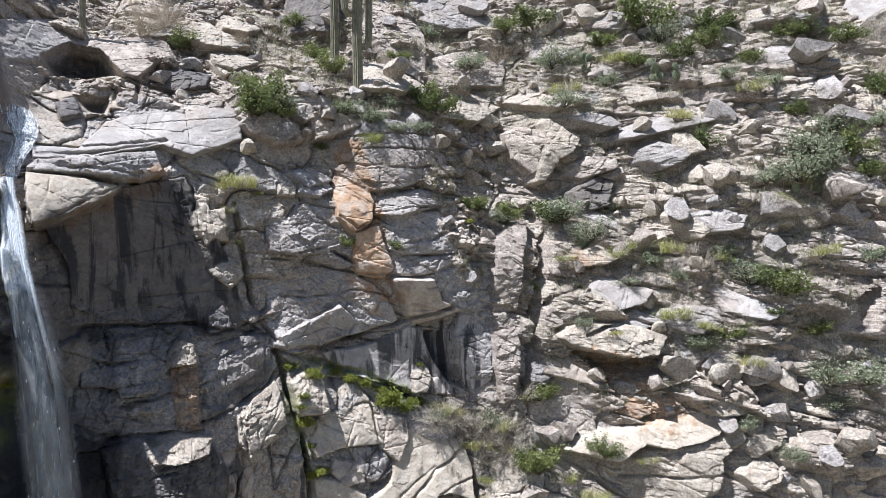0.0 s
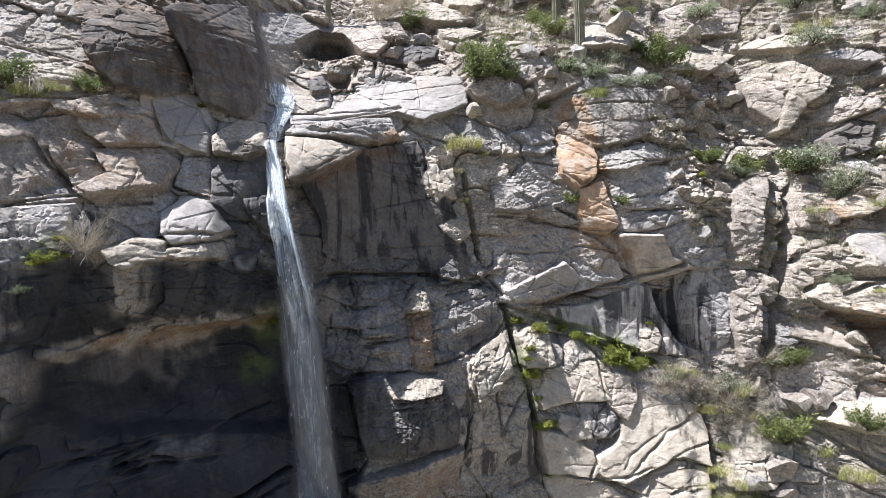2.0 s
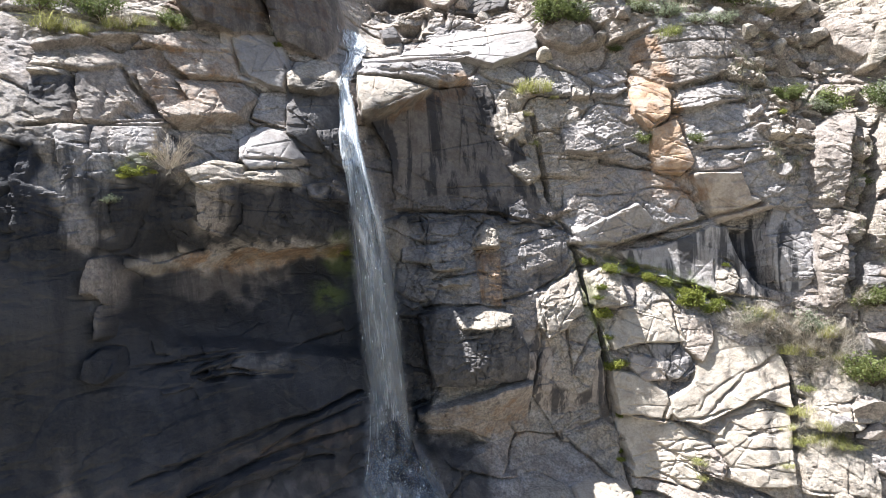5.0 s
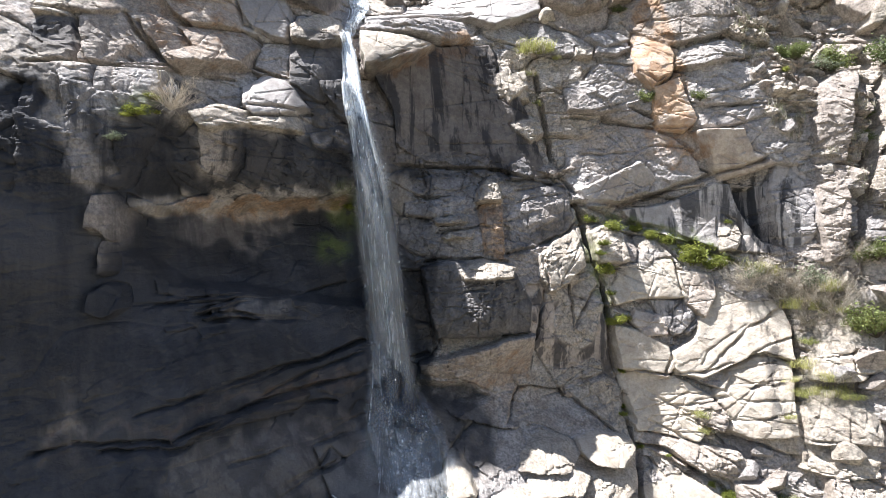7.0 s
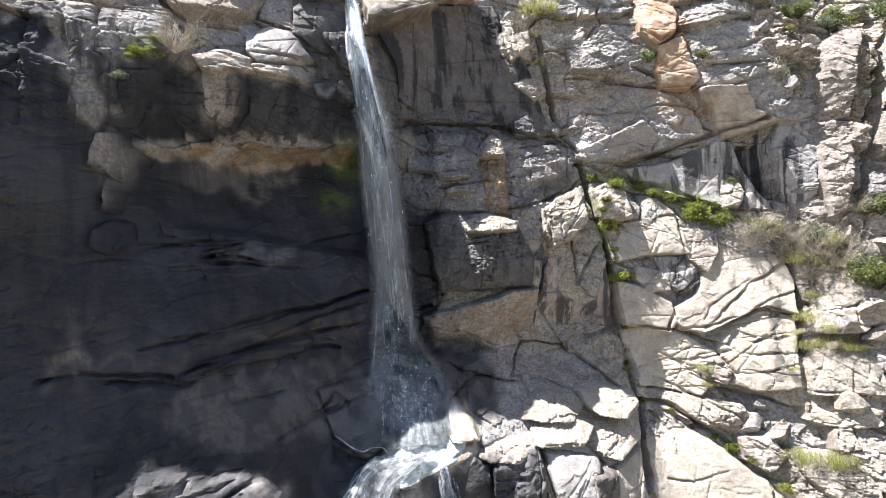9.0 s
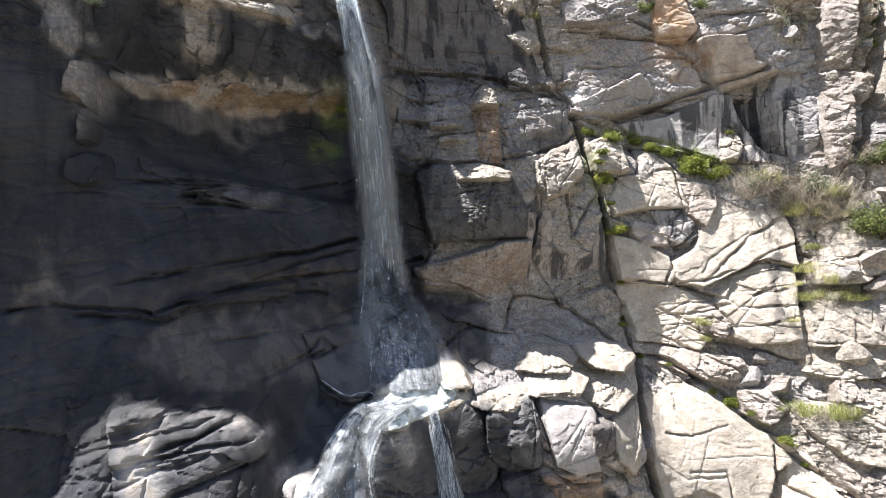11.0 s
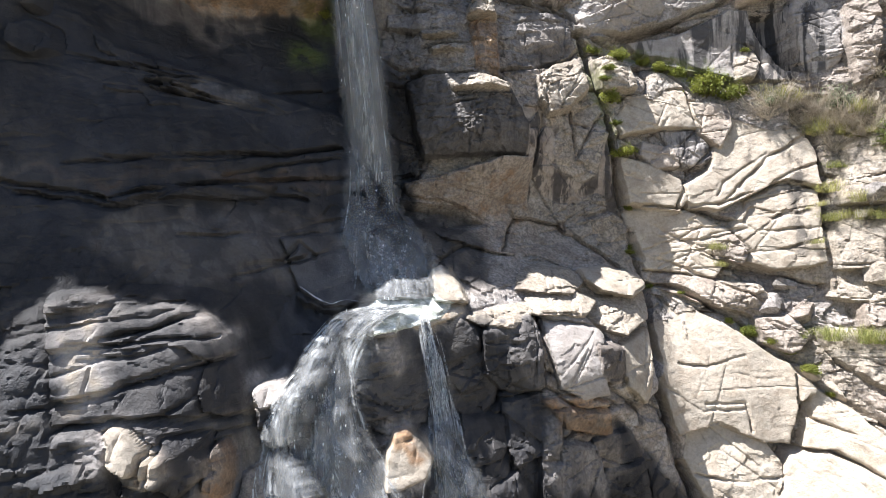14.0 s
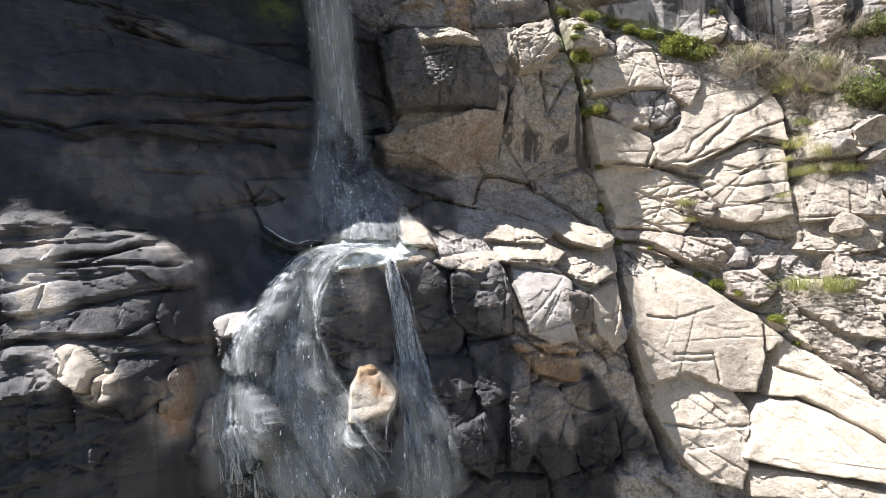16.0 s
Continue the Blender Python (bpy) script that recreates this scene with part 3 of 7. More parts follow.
block(0.45, 0, 0.3, "T", (-9.35, 21.66), (-9.20, 21.51), (-9.18, 20.88), (-9.31, 20.80))
block(0.35, 0.1, 0.2, "GDS", (-9.00, 20.41), (-8.83, 19.94), (-9.12, 19.66), (-9.40, 19.83), (-9.42, 20.27), (-9.25, 20.49))
block(0.3, 0.6, 0, "D", (-7.32, 19.62), (-6.73, 19.83), (-6.54, 19.90), (-6.72, 19.50), (-7.08, 19.43))
block(0.25, 0.1, 0, "GV", (-11.41, 26.15), (-11.13, 26.45), (-11.01, 25.00), (-11.17, 24.47))
block(0.2, 0, 0, "DV", (-11.17, 25.77), (-11.00, 26.57), (-10.58, 25.15), (-10.41, 24.53), (-10.55, 23.08), (-11.04, 23.15), (-11.10, 24.98))
block(0.4, 0, 0, "GV", (-10.69, 26.73), (-10.22, 26.88), (-9.97, 25.47), (-10.42, 25.33))
block(0.3, 0, 0, "GV", (-10.44, 25.26), (-9.51, 25.51), (-9.32, 23.77), (-9.78, 23.29), (-10.13, 23.30))
block(0.35, 0, 0, "G", (-9.77, 27.24), (-8.78, 27.53), (-8.65, 26.36), (-9.29, 25.73), (-9.55, 26.31))
block(1.1, 0.9, 0, "P", (-7.64, 25.77), (-7.07, 26.14), (-6.35, 26.12), (-6.40, 25.83), (-6.18, 25.68), (-7.03, 25.27), (-7.43, 25.45))
block(0.95, -0.05, 0, "GV", (-7.39, 25.27), (-6.42, 25.66), (-6.43, 24.31), (-6.89, 23.77), (-7.34, 24.02))
block(0.95, 0.9, 0, "P", (-6.21, 25.89), (-4.96, 26.11), (-4.80, 25.69), (-6.05, 25.60))
block(0.55, 0.3, -0.1, "GS", (-6.68, 27.07), (-6.05, 27.72), (-5.50, 27.53), (-4.70, 26.53), (-5.35, 26.21), (-6.14, 26.07), (-6.49, 26.42))
block(0.7, 0.3, 0, "G", (-4.67, 25.62), (-3.63, 25.98), (-3.09, 25.06), (-4.33, 25.19))
#  ledges beside the fall
block(0.4, 0.2, 0, "P", (2.45, 30.86), (2.94, 30.30), (3.03, 29.46), (3.66, 29.63), (3.76, 28.95), (2.86, 28.10), (2.64, 28.90))
block(0.4, 0.2, 0, "P", (2.94, 27.06), (3.83, 27.63), (4.43, 26.90), (3.78, 26.34), (3.42, 26.57))
block(0.4, 0.1, 0, "G", (2.86, 25.26), (3.49, 25.56), (3.81, 24.82), (2.95, 24.65))
block(0.3, 0.1, 0, "GD", (-1.76, 24.33), (-0.25, 24.66), (1.78, 24.47), (1.31, 23.75), (-0.47, 23.85), (-1.55, 23.91))
block(0.5, 0.1, 0, "G", (-1.43, 23.47), (0.42, 23.73), (1.41, 23.62), (1.29, 23.16), (-0.24, 22.94), (-1.43, 23.03))
block(0.4, 0.1, 0, "G", (-1.74, 22.58), (-0.24, 22.72), (1.73, 22.94), (1.81, 21.73), (0.41, 21.51), (-0.99, 21.51), (-1.73, 22.04))
block(0.7, 1.2, 0, "P", (-0.24, 22.86), (0.95, 22.99), (0.95, 22.77), (-0.13, 22.68))
block(0.7, 1.2, 0, "P", (0.19, 22.33), (1.23, 22.44), (1.16, 22.22), (0.30, 22.15))
block(0.6, 0, 0.1, "R", (1.72, 23.16), (2.36, 23.40), (2.35, 21.95), (2.33, 21.30), (1.79, 21.61))
block(0.35, 0.1, 0, "G", (2.53, 23.31), (4.13, 23.87), (5.40, 24.05), (5.61, 23.57), (4.05, 22.68), (2.59, 21.74), (2.51, 22.63))
#  terraces above the overhang
block(0.5, 0.6, 0, "T", (-12.37, 29.83), (-11.38, 30.45), (-10.16, 30.80), (-8.79, 31.30), (-8.52, 31.08), (-10.45, 30.40), (-11.37, 30.07), (-12.27, 29.53))
block(0.4, 0.5, 0, "P", (-12.27, 29.43), (-11.57, 29.60), (-10.39, 29.76), (-10.17, 29.27), (-10.80, 28.92), (-11.57, 28.91), (-12.09, 28.88))
block(0.2, 0, 0, "DV", (-12.05, 28.55), (-11.60, 28.85), (-11.17, 28.82), (-10.72, 27.25), (-11.05, 26.91), (-11.61, 27.24))
block(0.5, 0, 0.1, "G", (-11.09, 28.88), (-10.57, 29.09), (-10.38, 28.23), (-10.18, 27.11), (-10.52, 27.02), (-10.86, 27.95))
block(0.25, 0.1, 0, "T", (-10.58, 29.05), (-10.08, 29.23), (-9.57, 28.30), (-9.49, 27.78), (-9.82, 28.03), (-9.89, 27.69), (-10.10, 27.18))
block(0.5, 0.5, 0, "T", (-10.07, 30.65), (-9.20, 31.00), (-7.86, 31.06), (-7.70, 30.45), (-9.06, 30.23), (-9.79, 30.31))
block(0.5, 0.3, 0, "TP", (-9.34, 30.16), (-8.45, 30.67), (-7.28, 30.43), (-7.29, 29.55), (-8.44, 29.25), (-8.96, 29.57))
block(0.4, 0.1, 0, "T", (-10.15, 29.17), (-9.74, 29.30), (-8.89, 29.17), (-8.11, 28.46), (-8.68, 27.64), (-9.46, 28.29), (-9.86, 28.94))
block(0.8, 0.5, 0, "TP", (-8.77, 29.04), (-7.09, 29.41), (-6.60, 28.87), (-6.87, 28.04), (-8.38, 27.41), (-8.63, 27.58), (-8.06, 28.28))
block(0.45, 0, 0, "GS", (-7.71, 31.68), (-6.20, 30.91), (-5.70, 29.98), (-5.72, 29.37), (-6.76, 29.60), (-7.29, 30.44))
block(0.3, 0.1, 0, "G", (-10.99, 26.80), (-10.30, 27.03), (-10.13, 26.43), (-10.58, 26.34))
block(0.6, 0.3, 0, "P", (-5.58, 29.96), (-4.77, 30.91), (-4.09, 30.83), (-3.76, 29.78), (-4.46, 29.25), (-5.41, 29.37))
block(0.7, 0.1, 0.1, "G", (-4.30, 27.64), (-3.59, 27.85), (-3.19, 27.25), (-3.52, 26.56), (-4.08, 27.13))

#  wall above the green crack
block(0.4, 0.15, 0, "RS", (8.53, 31.42), (9.67, 31.08), (9.85, 30.07), (9.65, 29.17), (8.89, 28.63), (8.36, 29.40), (8.30, 30.56))
block(0.5, -0.05, 0, "RS", (8.98, 28.61), (9.94, 29.00), (10.32, 27.78), (10.49, 27.17), (10.11, 26.75), (9.20, 26.95), (8.99, 27.67))
block(0.6, 0.2, 0, "G", (9.93, 30.25), (12.19, 30.73), (13.97, 30.56), (13.09, 30.05), (10.79, 29.49), (9.94, 29.57))
block(0.55, 0.1, 0, "G", (10.05, 29.44), (12.03, 29.66), (14.62, 29.92), (15.61, 29.10), (15.36, 27.76), (13.96, 27.92), (12.06, 27.78), (10.50, 27.82), (10.23, 28.81))
block(0.5, 0.35, 0, "G", (10.57, 27.68), (12.01, 27.64), (14.37, 27.78), (15.20, 27.62), (13.14, 27.17), (11.74, 26.81), (10.46, 26.86))
block(0.5, 0.1, 0, "G", (11.79, 26.72), (13.19, 27.12), (15.02, 27.42), (15.25, 26.68), (15.05, 25.40), (14.23, 25.20), (12.50, 25.69), (12.03, 26.38))
block(0.8, -0.35, 0, "TS", (10.63, 26.60), (12.15, 26.57), (12.62, 25.65), (13.59, 25.29), (11.58, 24.65), (11.22, 25.22))
block(0.55, 0.05, 0, "G", (5.31, 27.43), (6.74, 27.42), (9.00, 26.85), (9.82, 26.43), (10.56, 25.47), (10.92, 24.54), (8.79, 24.26), (6.56, 23.51), (5.59, 23.85), (5.30, 24.81), (5.50, 26.06))
block(0.35, 0.25, 0, "G", (5.42, 29.16), (6.82, 29.32), (8.30, 28.86), (8.43, 28.03), (6.81, 27.73), (5.50, 27.87))
block(0.4, 0.1, 0, "G", (6.83, 27.74), (7.78, 27.97), (8.99, 27.28), (8.47, 27.09))
block(0.6, -0.4, 0, "GS", (5.86, 24.21), (8.37, 25.47), (9.01, 24.84), (8.78, 24.32), (6.55, 23.56))
block(0.25, 0, 0, "GSSV", (7.71, 23.45), (9.56, 23.68), (11.42, 24.47), (13.23, 24.31), (13.44, 22.21), (13.53, 21.53), (11.77, 21.76), (9.88, 22.23), (8.36, 22.72))
hollow(0.6, "DV", (11.98, 24.44), (13.16, 24.42), (13.31, 23.16), (13.53, 21.87), (12.95, 21.99), (12.35, 23.17))
block(0.5, 0, 0.1, "GSV", (13.70, 25.21), (15.05, 25.40), (14.93, 23.32), (14.69, 22.19), (13.84, 21.52), (13.58, 22.43), (13.35, 24.29))
block(1.0, 0, -0.2, "T", (15.60, 28.57), (16.84, 29.25), (17.35, 29.38), (16.32, 27.60), (15.97, 25.29), (15.13, 25.11), (15.17, 26.73))
block(0.8, 0, -0.1, "T", (15.11, 25.13), (16.02, 25.08), (15.77, 23.05), (15.47, 21.52), (15.00, 21.26), (14.89, 23.08))
block(0.5, 0.3, 0, "P", (11.53, 23.16), (12.03, 22.91), (12.19, 22.33), (11.90, 21.75), (11.40, 21.76))
block(0.5, 0.3, 0, "G", (6.99, 31.02), (8.00, 31.29), (8.26, 30.65), (7.62, 30.26), (6.81, 30.44))
block(0.4, 0.4, 0, "P", (6.00, 30.78), (6.75, 30.91), (6.57, 30.34), (5.97, 30.36))
block(0.35, 0.2, 0, "PS", (7.32, 21.07), (9.43, 21.30), (9.70, 20.61), (9.85, 19.83), (8.40, 19.82), (7.00, 19.61), (6.70, 20.39))
block(0.3, 0, 0, "GSV", (8.40, 19.67), (9.84, 19.67), (10.19, 18.84), (9.94, 18.52), (9.17, 18.35), (8.89, 18.83))
block(0.35, 0.1, 0, "TS", (7.80, 19.27), (8.79, 19.05), (8.95, 18.40), (8.19, 18.28), (7.66, 18.83))
block(0.35, 0.1, 0, "TPS", (9.61, 20.84), (10.96, 20.73), (10.96, 19.95), (10.41, 19.06), (9.82, 19.61))

# recess under the basin's rim, its shade painted dark
hollow(0.5, "D", (-3.39, 14.23), (-3.01, 13.88), (-2.35, 13.70), (-1.67, 13.93), (-1.88, 13.36), (-2.67, 12.97), (-3.29, 13.50))

#  top
block(1, 0, 0, "G", (-5.3, 37.4), (-2.7, 39.9), (-1.8, 38.4), (-3.8, 36.1), (-4.9, 35.3))
block(1.2, 0.1, 0, "T", (-3.3, 36.6), (-2.0, 38.1), (-0.3, 38.5), (1.7, 37.6), (0.3, 35.9), (-1.0, 36.2), (-2.4, 37.0))
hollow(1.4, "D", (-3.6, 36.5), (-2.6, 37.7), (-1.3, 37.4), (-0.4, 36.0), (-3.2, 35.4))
block(0.9, 0.1, 0, "T", (-0.5, 38.6), (1.5, 38.9), (2.1, 36.9), (0.4, 37.1))
block(0.3, 0.2, 0, "TPS", (-3.9, 34.4), (-2.8, 35.5), (0.7, 35.5), (0.4, 34.1), (-2.2, 34.1))
block(0.6, 0.1, 0, "D", (-2.8, 34.0), (-2.2, 34.4), (-1.9, 33.5), (-2.5, 33.1))
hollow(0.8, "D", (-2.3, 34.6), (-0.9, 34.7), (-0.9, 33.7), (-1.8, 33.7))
block(0.5, 0.3, 0, "P", (3.2, 39.8), (5.1, 39.8), (5.5, 38.3), (3.0, 38.1))
block(0.5, 0.3, 0, "P", (3.4, 37.5), (5.2, 38.0), (5.8, 37.2), (4.1, 36.3))
block(0.6, 0.2, 0, "P", (4.5, 40.7), (6.3, 41.9), (6.8, 40.7), (5.4, 39.9))
block(0.7, 0.2, 0, "P", (10.3, 37.6), (12.3, 37.9), (14.1, 36.6), (12.3, 35.8), (10.0, 35.8))
block(0.8, 0.1, 0, "TP", (7.7, 34.4), (9.2, 34.5), (9.6, 33.7), (7.7, 33.0), (7.5, 33.8))
block(0.6, 0.2, 0, "G", (6.8, 34.8), (8.3, 35.2), (8.6, 34.8), (7.3, 34.2))
block(1.2, -0.1, 0, "TD", (8.5, 44.1), (11.1, 43.9), (10.2, 40.1), (8.0, 40.1))
block(0.9, 0, 0, "T", (12.7, 43.7), (14.2, 43.3), (14.9, 40.2), (14.1, 36.9), (12.5, 37.8), (11.9, 39.9))
block(0.6, 0, 0, "T", (14.7, 38.5), (16.7, 39.1), (18.8, 38.4), (18.0, 36.9), (15.1, 36.9))
block(0.8, 0.1, 0, "G", (14.8, 44.4), (18.7, 44.5), (19.1, 41.2), (16.5, 40.7), (15.0, 41.6))
block(0.7, 0.3, 0, "P", (13.5, 35.4), (16.7, 36.5), (17.8, 35.6), (15.8, 34.5), (13.9, 34.6))

#  right hillside
block(0.8, 0.2, 0, "G", (28.7, 38.5), (29.9, 38.0), (29.6, 36.7), (28.7, 37.1))
block(0.4, 0.2, 0, "PS", (30.2, 37.4), (31.5, 34.7), (31.1, 33.8), (30.5, 35.4))
block(0.8, 0.1, 0, "G", (31.8, 38.8), (34.6, 39.7), (32.5, 37.3), (31.7, 37.7))
block(0.5, 0.1, 0, "G", (27.8, 31.5), (30.0, 31.2), (29.7, 30.1), (28.0, 30.2))
hollow(1.5, "D", (27.4, 25.8), (28.4, 26.8), (27.7, 24.6), (27.2, 24.6), (26.7, 25.0))
block(0.8, 0, 0, "T", (27.4, 26.3), (28.5, 26.5), (27.9, 24.3), (26.9, 24.5))
block(0.5, 0.3, 0, "P", (25.6, 37.6), (27.9, 37.1), (27.3, 36.2), (25.6, 36.2))
block(0.5, 0.2, 0, "G", (20.4, 39.6), (21.7, 39.2), (21.3, 38.3), (20.1, 38.7))
block(1.0, 0.1, 0, "TP", (17.55, 34.00), (18.07, 34.22), (18.65, 33.97), (18.80, 33.53), (18.51, 33.02), (18.62, 32.30), (18.24, 31.91), (17.60, 32.70))
block(1.2, 0.2, 0, "P", (18.67, 34.36), (19.10, 34.60), (19.55, 33.97), (20.03, 33.51), (19.49, 32.73), (19.10, 32.50), (18.67, 31.43), (18.34, 31.45), (18.63, 32.69), (18.83, 33.64))
block(0.7, 0.8, 0, "P", (17.91, 35.81), (19.04, 36.56), (19.51, 36.31), (20.11, 35.31), (19.36, 35.13), (18.26, 35.57))
block(0.8, 0.6, 0, "G", (19.64, 34.80), (20.70, 35.23), (21.47, 34.98), (21.71, 34.15), (21.15, 33.96), (20.18, 34.43))
block(0.7, 0.4, 0, "P", (22.34, 35.95), (23.28, 36.46), (23.95, 36.09), (23.60, 35.45), (22.38, 35.26))
block(0.7, 0.6, 0, "GS", (21.51, 33.59), (23.47, 34.64), (24.16, 34.88), (25.51, 34.25), (24.15, 33.93), (22.87, 33.60), (21.56, 33.38))
block(1.0, 0.2, 0, "G", (22.20, 32.72), (22.84, 33.09), (23.75, 32.56), (22.97, 32.01), (22.59, 31.79), (22.09, 32.18))
block(0.8, 0.3, 0.1, "P", (23.52, 33.66), (24.07, 33.61), (24.12, 32.56), (23.53, 32.47))
block(0.9, 0.2, 0, "T", (19.55, 31.66), (19.75, 32.19), (20.32, 32.54), (21.21, 32.44), (21.07, 31.90), (19.90, 31.49))
block(1.0, 0.1, 0, "TD", (19.60, 30.80), (20.48, 31.55), (21.04, 31.21), (20.50, 30.14), (19.64, 29.92))
block(0.8, 0.3, 0, "P", (23.47, 31.51), (23.94, 31.89), (24.32, 31.59), (23.55, 31.11))
block(0.8, 0.4, 0, "P", (22.30, 29.48), (22.72, 29.85), (23.30, 28.80), (22.86, 28.44))
block(1.0, 0.5, 0, "G", (23.06, 29.55), (24.00, 29.77), (24.80, 29.48), (24.11, 28.89), (23.38, 28.78))
block(0.9, 0.3, 0, "P", (25.04, 29.86), (25.85, 30.58), (26.23, 29.81), (25.67, 29.33))
block(0.5, 0.5, 0, "P", (18.77, 27.78), (19.97, 28.41), (20.65, 28.53), (20.50, 27.88), (19.39, 27.39), (18.72, 27.27))
block(0.5, 0.6, 0, "G", (19.41, 30.58), (20.04, 30.08), (20.53, 29.20), (20.35, 28.94), (19.54, 29.68))
block(0.7, 0.3, 0, "P", (16.63, 26.27), (17.46, 26.52), (17.91, 26.27), (17.15, 25.76))
block(0.8, 0.1, 0, "TP", (16.94, 25.27), (17.70, 25.40), (17.66, 24.66), (17.29, 24.41), (16.67, 24.89))
block(0.7, 0.5, 0, "GS", (18.49, 25.77), (19.41, 26.76), (19.76, 26.64), (20.45, 26.27), (21.06, 26.15), (20.54, 25.67), (19.41, 25.30), (18.52, 25.29))
block(0.7, 0.5, 0, "G", (19.52, 24.71), (20.31, 25.32), (20.97, 24.97), (21.10, 24.74), (20.39, 24.61))
block(1.5, 0.3, 0, "P", (17.40, 24.08), (18.00, 24.58), (19.21, 24.69), (20.23, 24.53), (20.86, 24.21), (20.26, 23.51), (19.39, 23.36), (18.41, 23.65), (17.75, 23.86))
block(0.8, 0.3, 0, "G", (21.12, 25.10), (21.86, 25.46), (22.85, 25.36), (22.83, 24.79), (21.84, 24.31), (21.37, 24.52))
block(0.5, 0.8, 0, "GS", (23.25, 26.28), (23.76, 26.63), (24.99, 26.05), (25.37, 25.49), (24.11, 25.02), (23.16, 25.35))
block(0.7, 0.5, 0, "P", (23.30, 24.01), (23.89, 24.47), (24.77, 24.71), (25.02, 24.39), (24.30, 24.04))
hollow(1.3, "TR", (17.99, 23.57), (19.05, 23.38), (20.97, 23.21), (21.51, 23.37), (20.90, 22.70), (20.52, 22.45), (19.62, 22.28), (19.34, 21.45), (18.77, 22.58))
block(0.5, 0.4, 0, "TPS", (16.47, 23.29), (17.50, 23.59), (18.17, 23.10), (18.61, 22.42), (18.23, 22.16), (16.48, 22.57))
block(0.5, 0.2, 0, "R", (18.67, 22.19), (18.96, 22.44), (19.35, 22.12), (19.22, 21.77), (18.73, 21.97))
block(0.8, 0.4, 0, "P", (20.57, 22.57), (20.95, 22.92), (21.77, 22.97), (21.96, 22.65), (20.85, 22.25))
block(0.6, 0.2, 0, "R", (19.16, 21.55), (20.21, 21.85), (21.57, 22.17), (21.57, 21.73), (19.74, 20.82), (19.17, 20.99))
block(0.4, 0.0, 0, "R", (20.26, 21.06), (21.52, 21.38), (21.53, 20.95), (20.43, 20.52))
block(0.8, 0.3, 0, "G", (16.21, 20.07), (17.53, 20.44), (17.53, 19.89), (16.49, 19.43), (16.25, 19.75))
block(1.2, 0.6, 0, "PS", (16.98, 19.50), (17.82, 19.75), (19.44, 20.33), (21.93, 21.20), (23.02, 21.39), (22.61, 20.84), (21.94, 20.37), (20.31, 19.79), (19.54, 19.92), (18.58, 19.19), (17.74, 19.32))
block(1.0, 0.0, 0, "P", (18.39, 18.72), (19.16, 19.22), (20.36, 19.66), (21.98, 20.14), (22.83, 20.73), (22.81, 20.22), (21.86, 19.52), (21.45, 18.29), (20.44, 17.73), (18.83, 17.51))
block(1.0, 0.3, 0, "P", (21.74, 21.36), (22.22, 21.93), (22.96, 22.19), (23.70, 21.92), (22.78, 21.24), (22.00, 21.13))
block(0.9, 0.4, 0, "G", (23.35, 22.73), (23.85, 23.18), (24.41, 23.52), (24.53, 23.31), (23.72, 22.54), (23.37, 22.42))
block(0.7, 0.4, 0, "P", (22.36, 23.32), (23.21, 23.57), (23.79, 23.16), (22.56, 22.67))
block(0.8, 0.3, 0, "P", (22.78, 19.99), (23.71, 20.77), (24.30, 21.31), (23.97, 20.48), (22.99, 19.61))
block(0.8, 0.3, 0, "P", (23.67, 19.86), (24.44, 20.52), (24.67, 20.33), (24.53, 19.74), (23.86, 19.39))
block(0.8, 0.3, 0, "P", (22.41, 18.96), (23.46, 19.65), (23.63, 19.09), (22.72, 18.42))
block(0.5, 0.4, 0, "P", (14.27, 18.96), (15.08, 19.36), (15.90, 19.16), (16.45, 18.75), (15.42, 18.12), (14.18, 17.75))
block(0.5, 0.4, 0, "P", (15.14, 17.92), (15.78, 17.82), (16.80, 17.51), (16.52, 17.27), (14.98, 17.28))
block(0.8, 0.3, 0, "P", (0.90, 38.85), (2.28, 41.13), (3.18, 41.20), (4.23, 39.76), (5.51, 38.49), (4.75, 38.19), (3.36, 38.30), (2.29, 38.90))
block(0.8, 0.4, 0, "P", (4.31, 40.51), (5.81, 41.45), (6.57, 40.30), (5.53, 39.57), (4.38, 39.78))
block(0.6, 0.0, 0, "D", (0.98, 35.98), (2.18, 36.80), (3.45, 36.42), (3.11, 35.62), (1.84, 35.27), (0.84, 35.60))
block(0.7, 0.4, 0, "P", (3.61, 37.91), (4.77, 38.22), (5.72, 37.34), (4.51, 36.62), (3.78, 37.03))
block(0.9, 0.1, 0, "T", (4.42, 33.91), (5.07, 34.65), (5.93, 34.39), (6.14, 33.70), (7.12, 32.94), (6.08, 32.61), (5.11, 33.10))
block(0.7, 0.2, 0, "G", (6.72, 34.32), (7.51, 34.91), (8.53, 34.81), (8.24, 34.24), (7.20, 33.79))
block(0.8, 0.3, 0, "TP", (7.41, 33.24), (7.85, 34.35), (9.00, 34.52), (9.22, 34.10), (8.42, 33.13))
block(0.6, 0.3, 0, "G", (6.41, 31.31), (7.34, 31.63), (8.28, 31.10), (7.23, 30.66))

crack(0.06, 0.3, (-11.78, 29.35), (-11.64, 29.52), (-11.30, 28.81), (-11.05, 28.38), (-10.72, 27.59), (-10.42, 27.08))
crack(0.12, 0.35, (-10.23, 29.19), (-9.70, 28.38), (-9.09, 27.74), (-8.89, 27.66))
crack(0.1, 0.35, (-11.47, 26.72), (-10.52, 26.97), (-8.65, 27.24), (-7.11, 27.38))
crack(0.1, 0.3, (-11.72, 30.51), (-10.66, 29.90), (-10.20, 29.96), (-9.74, 30.22))
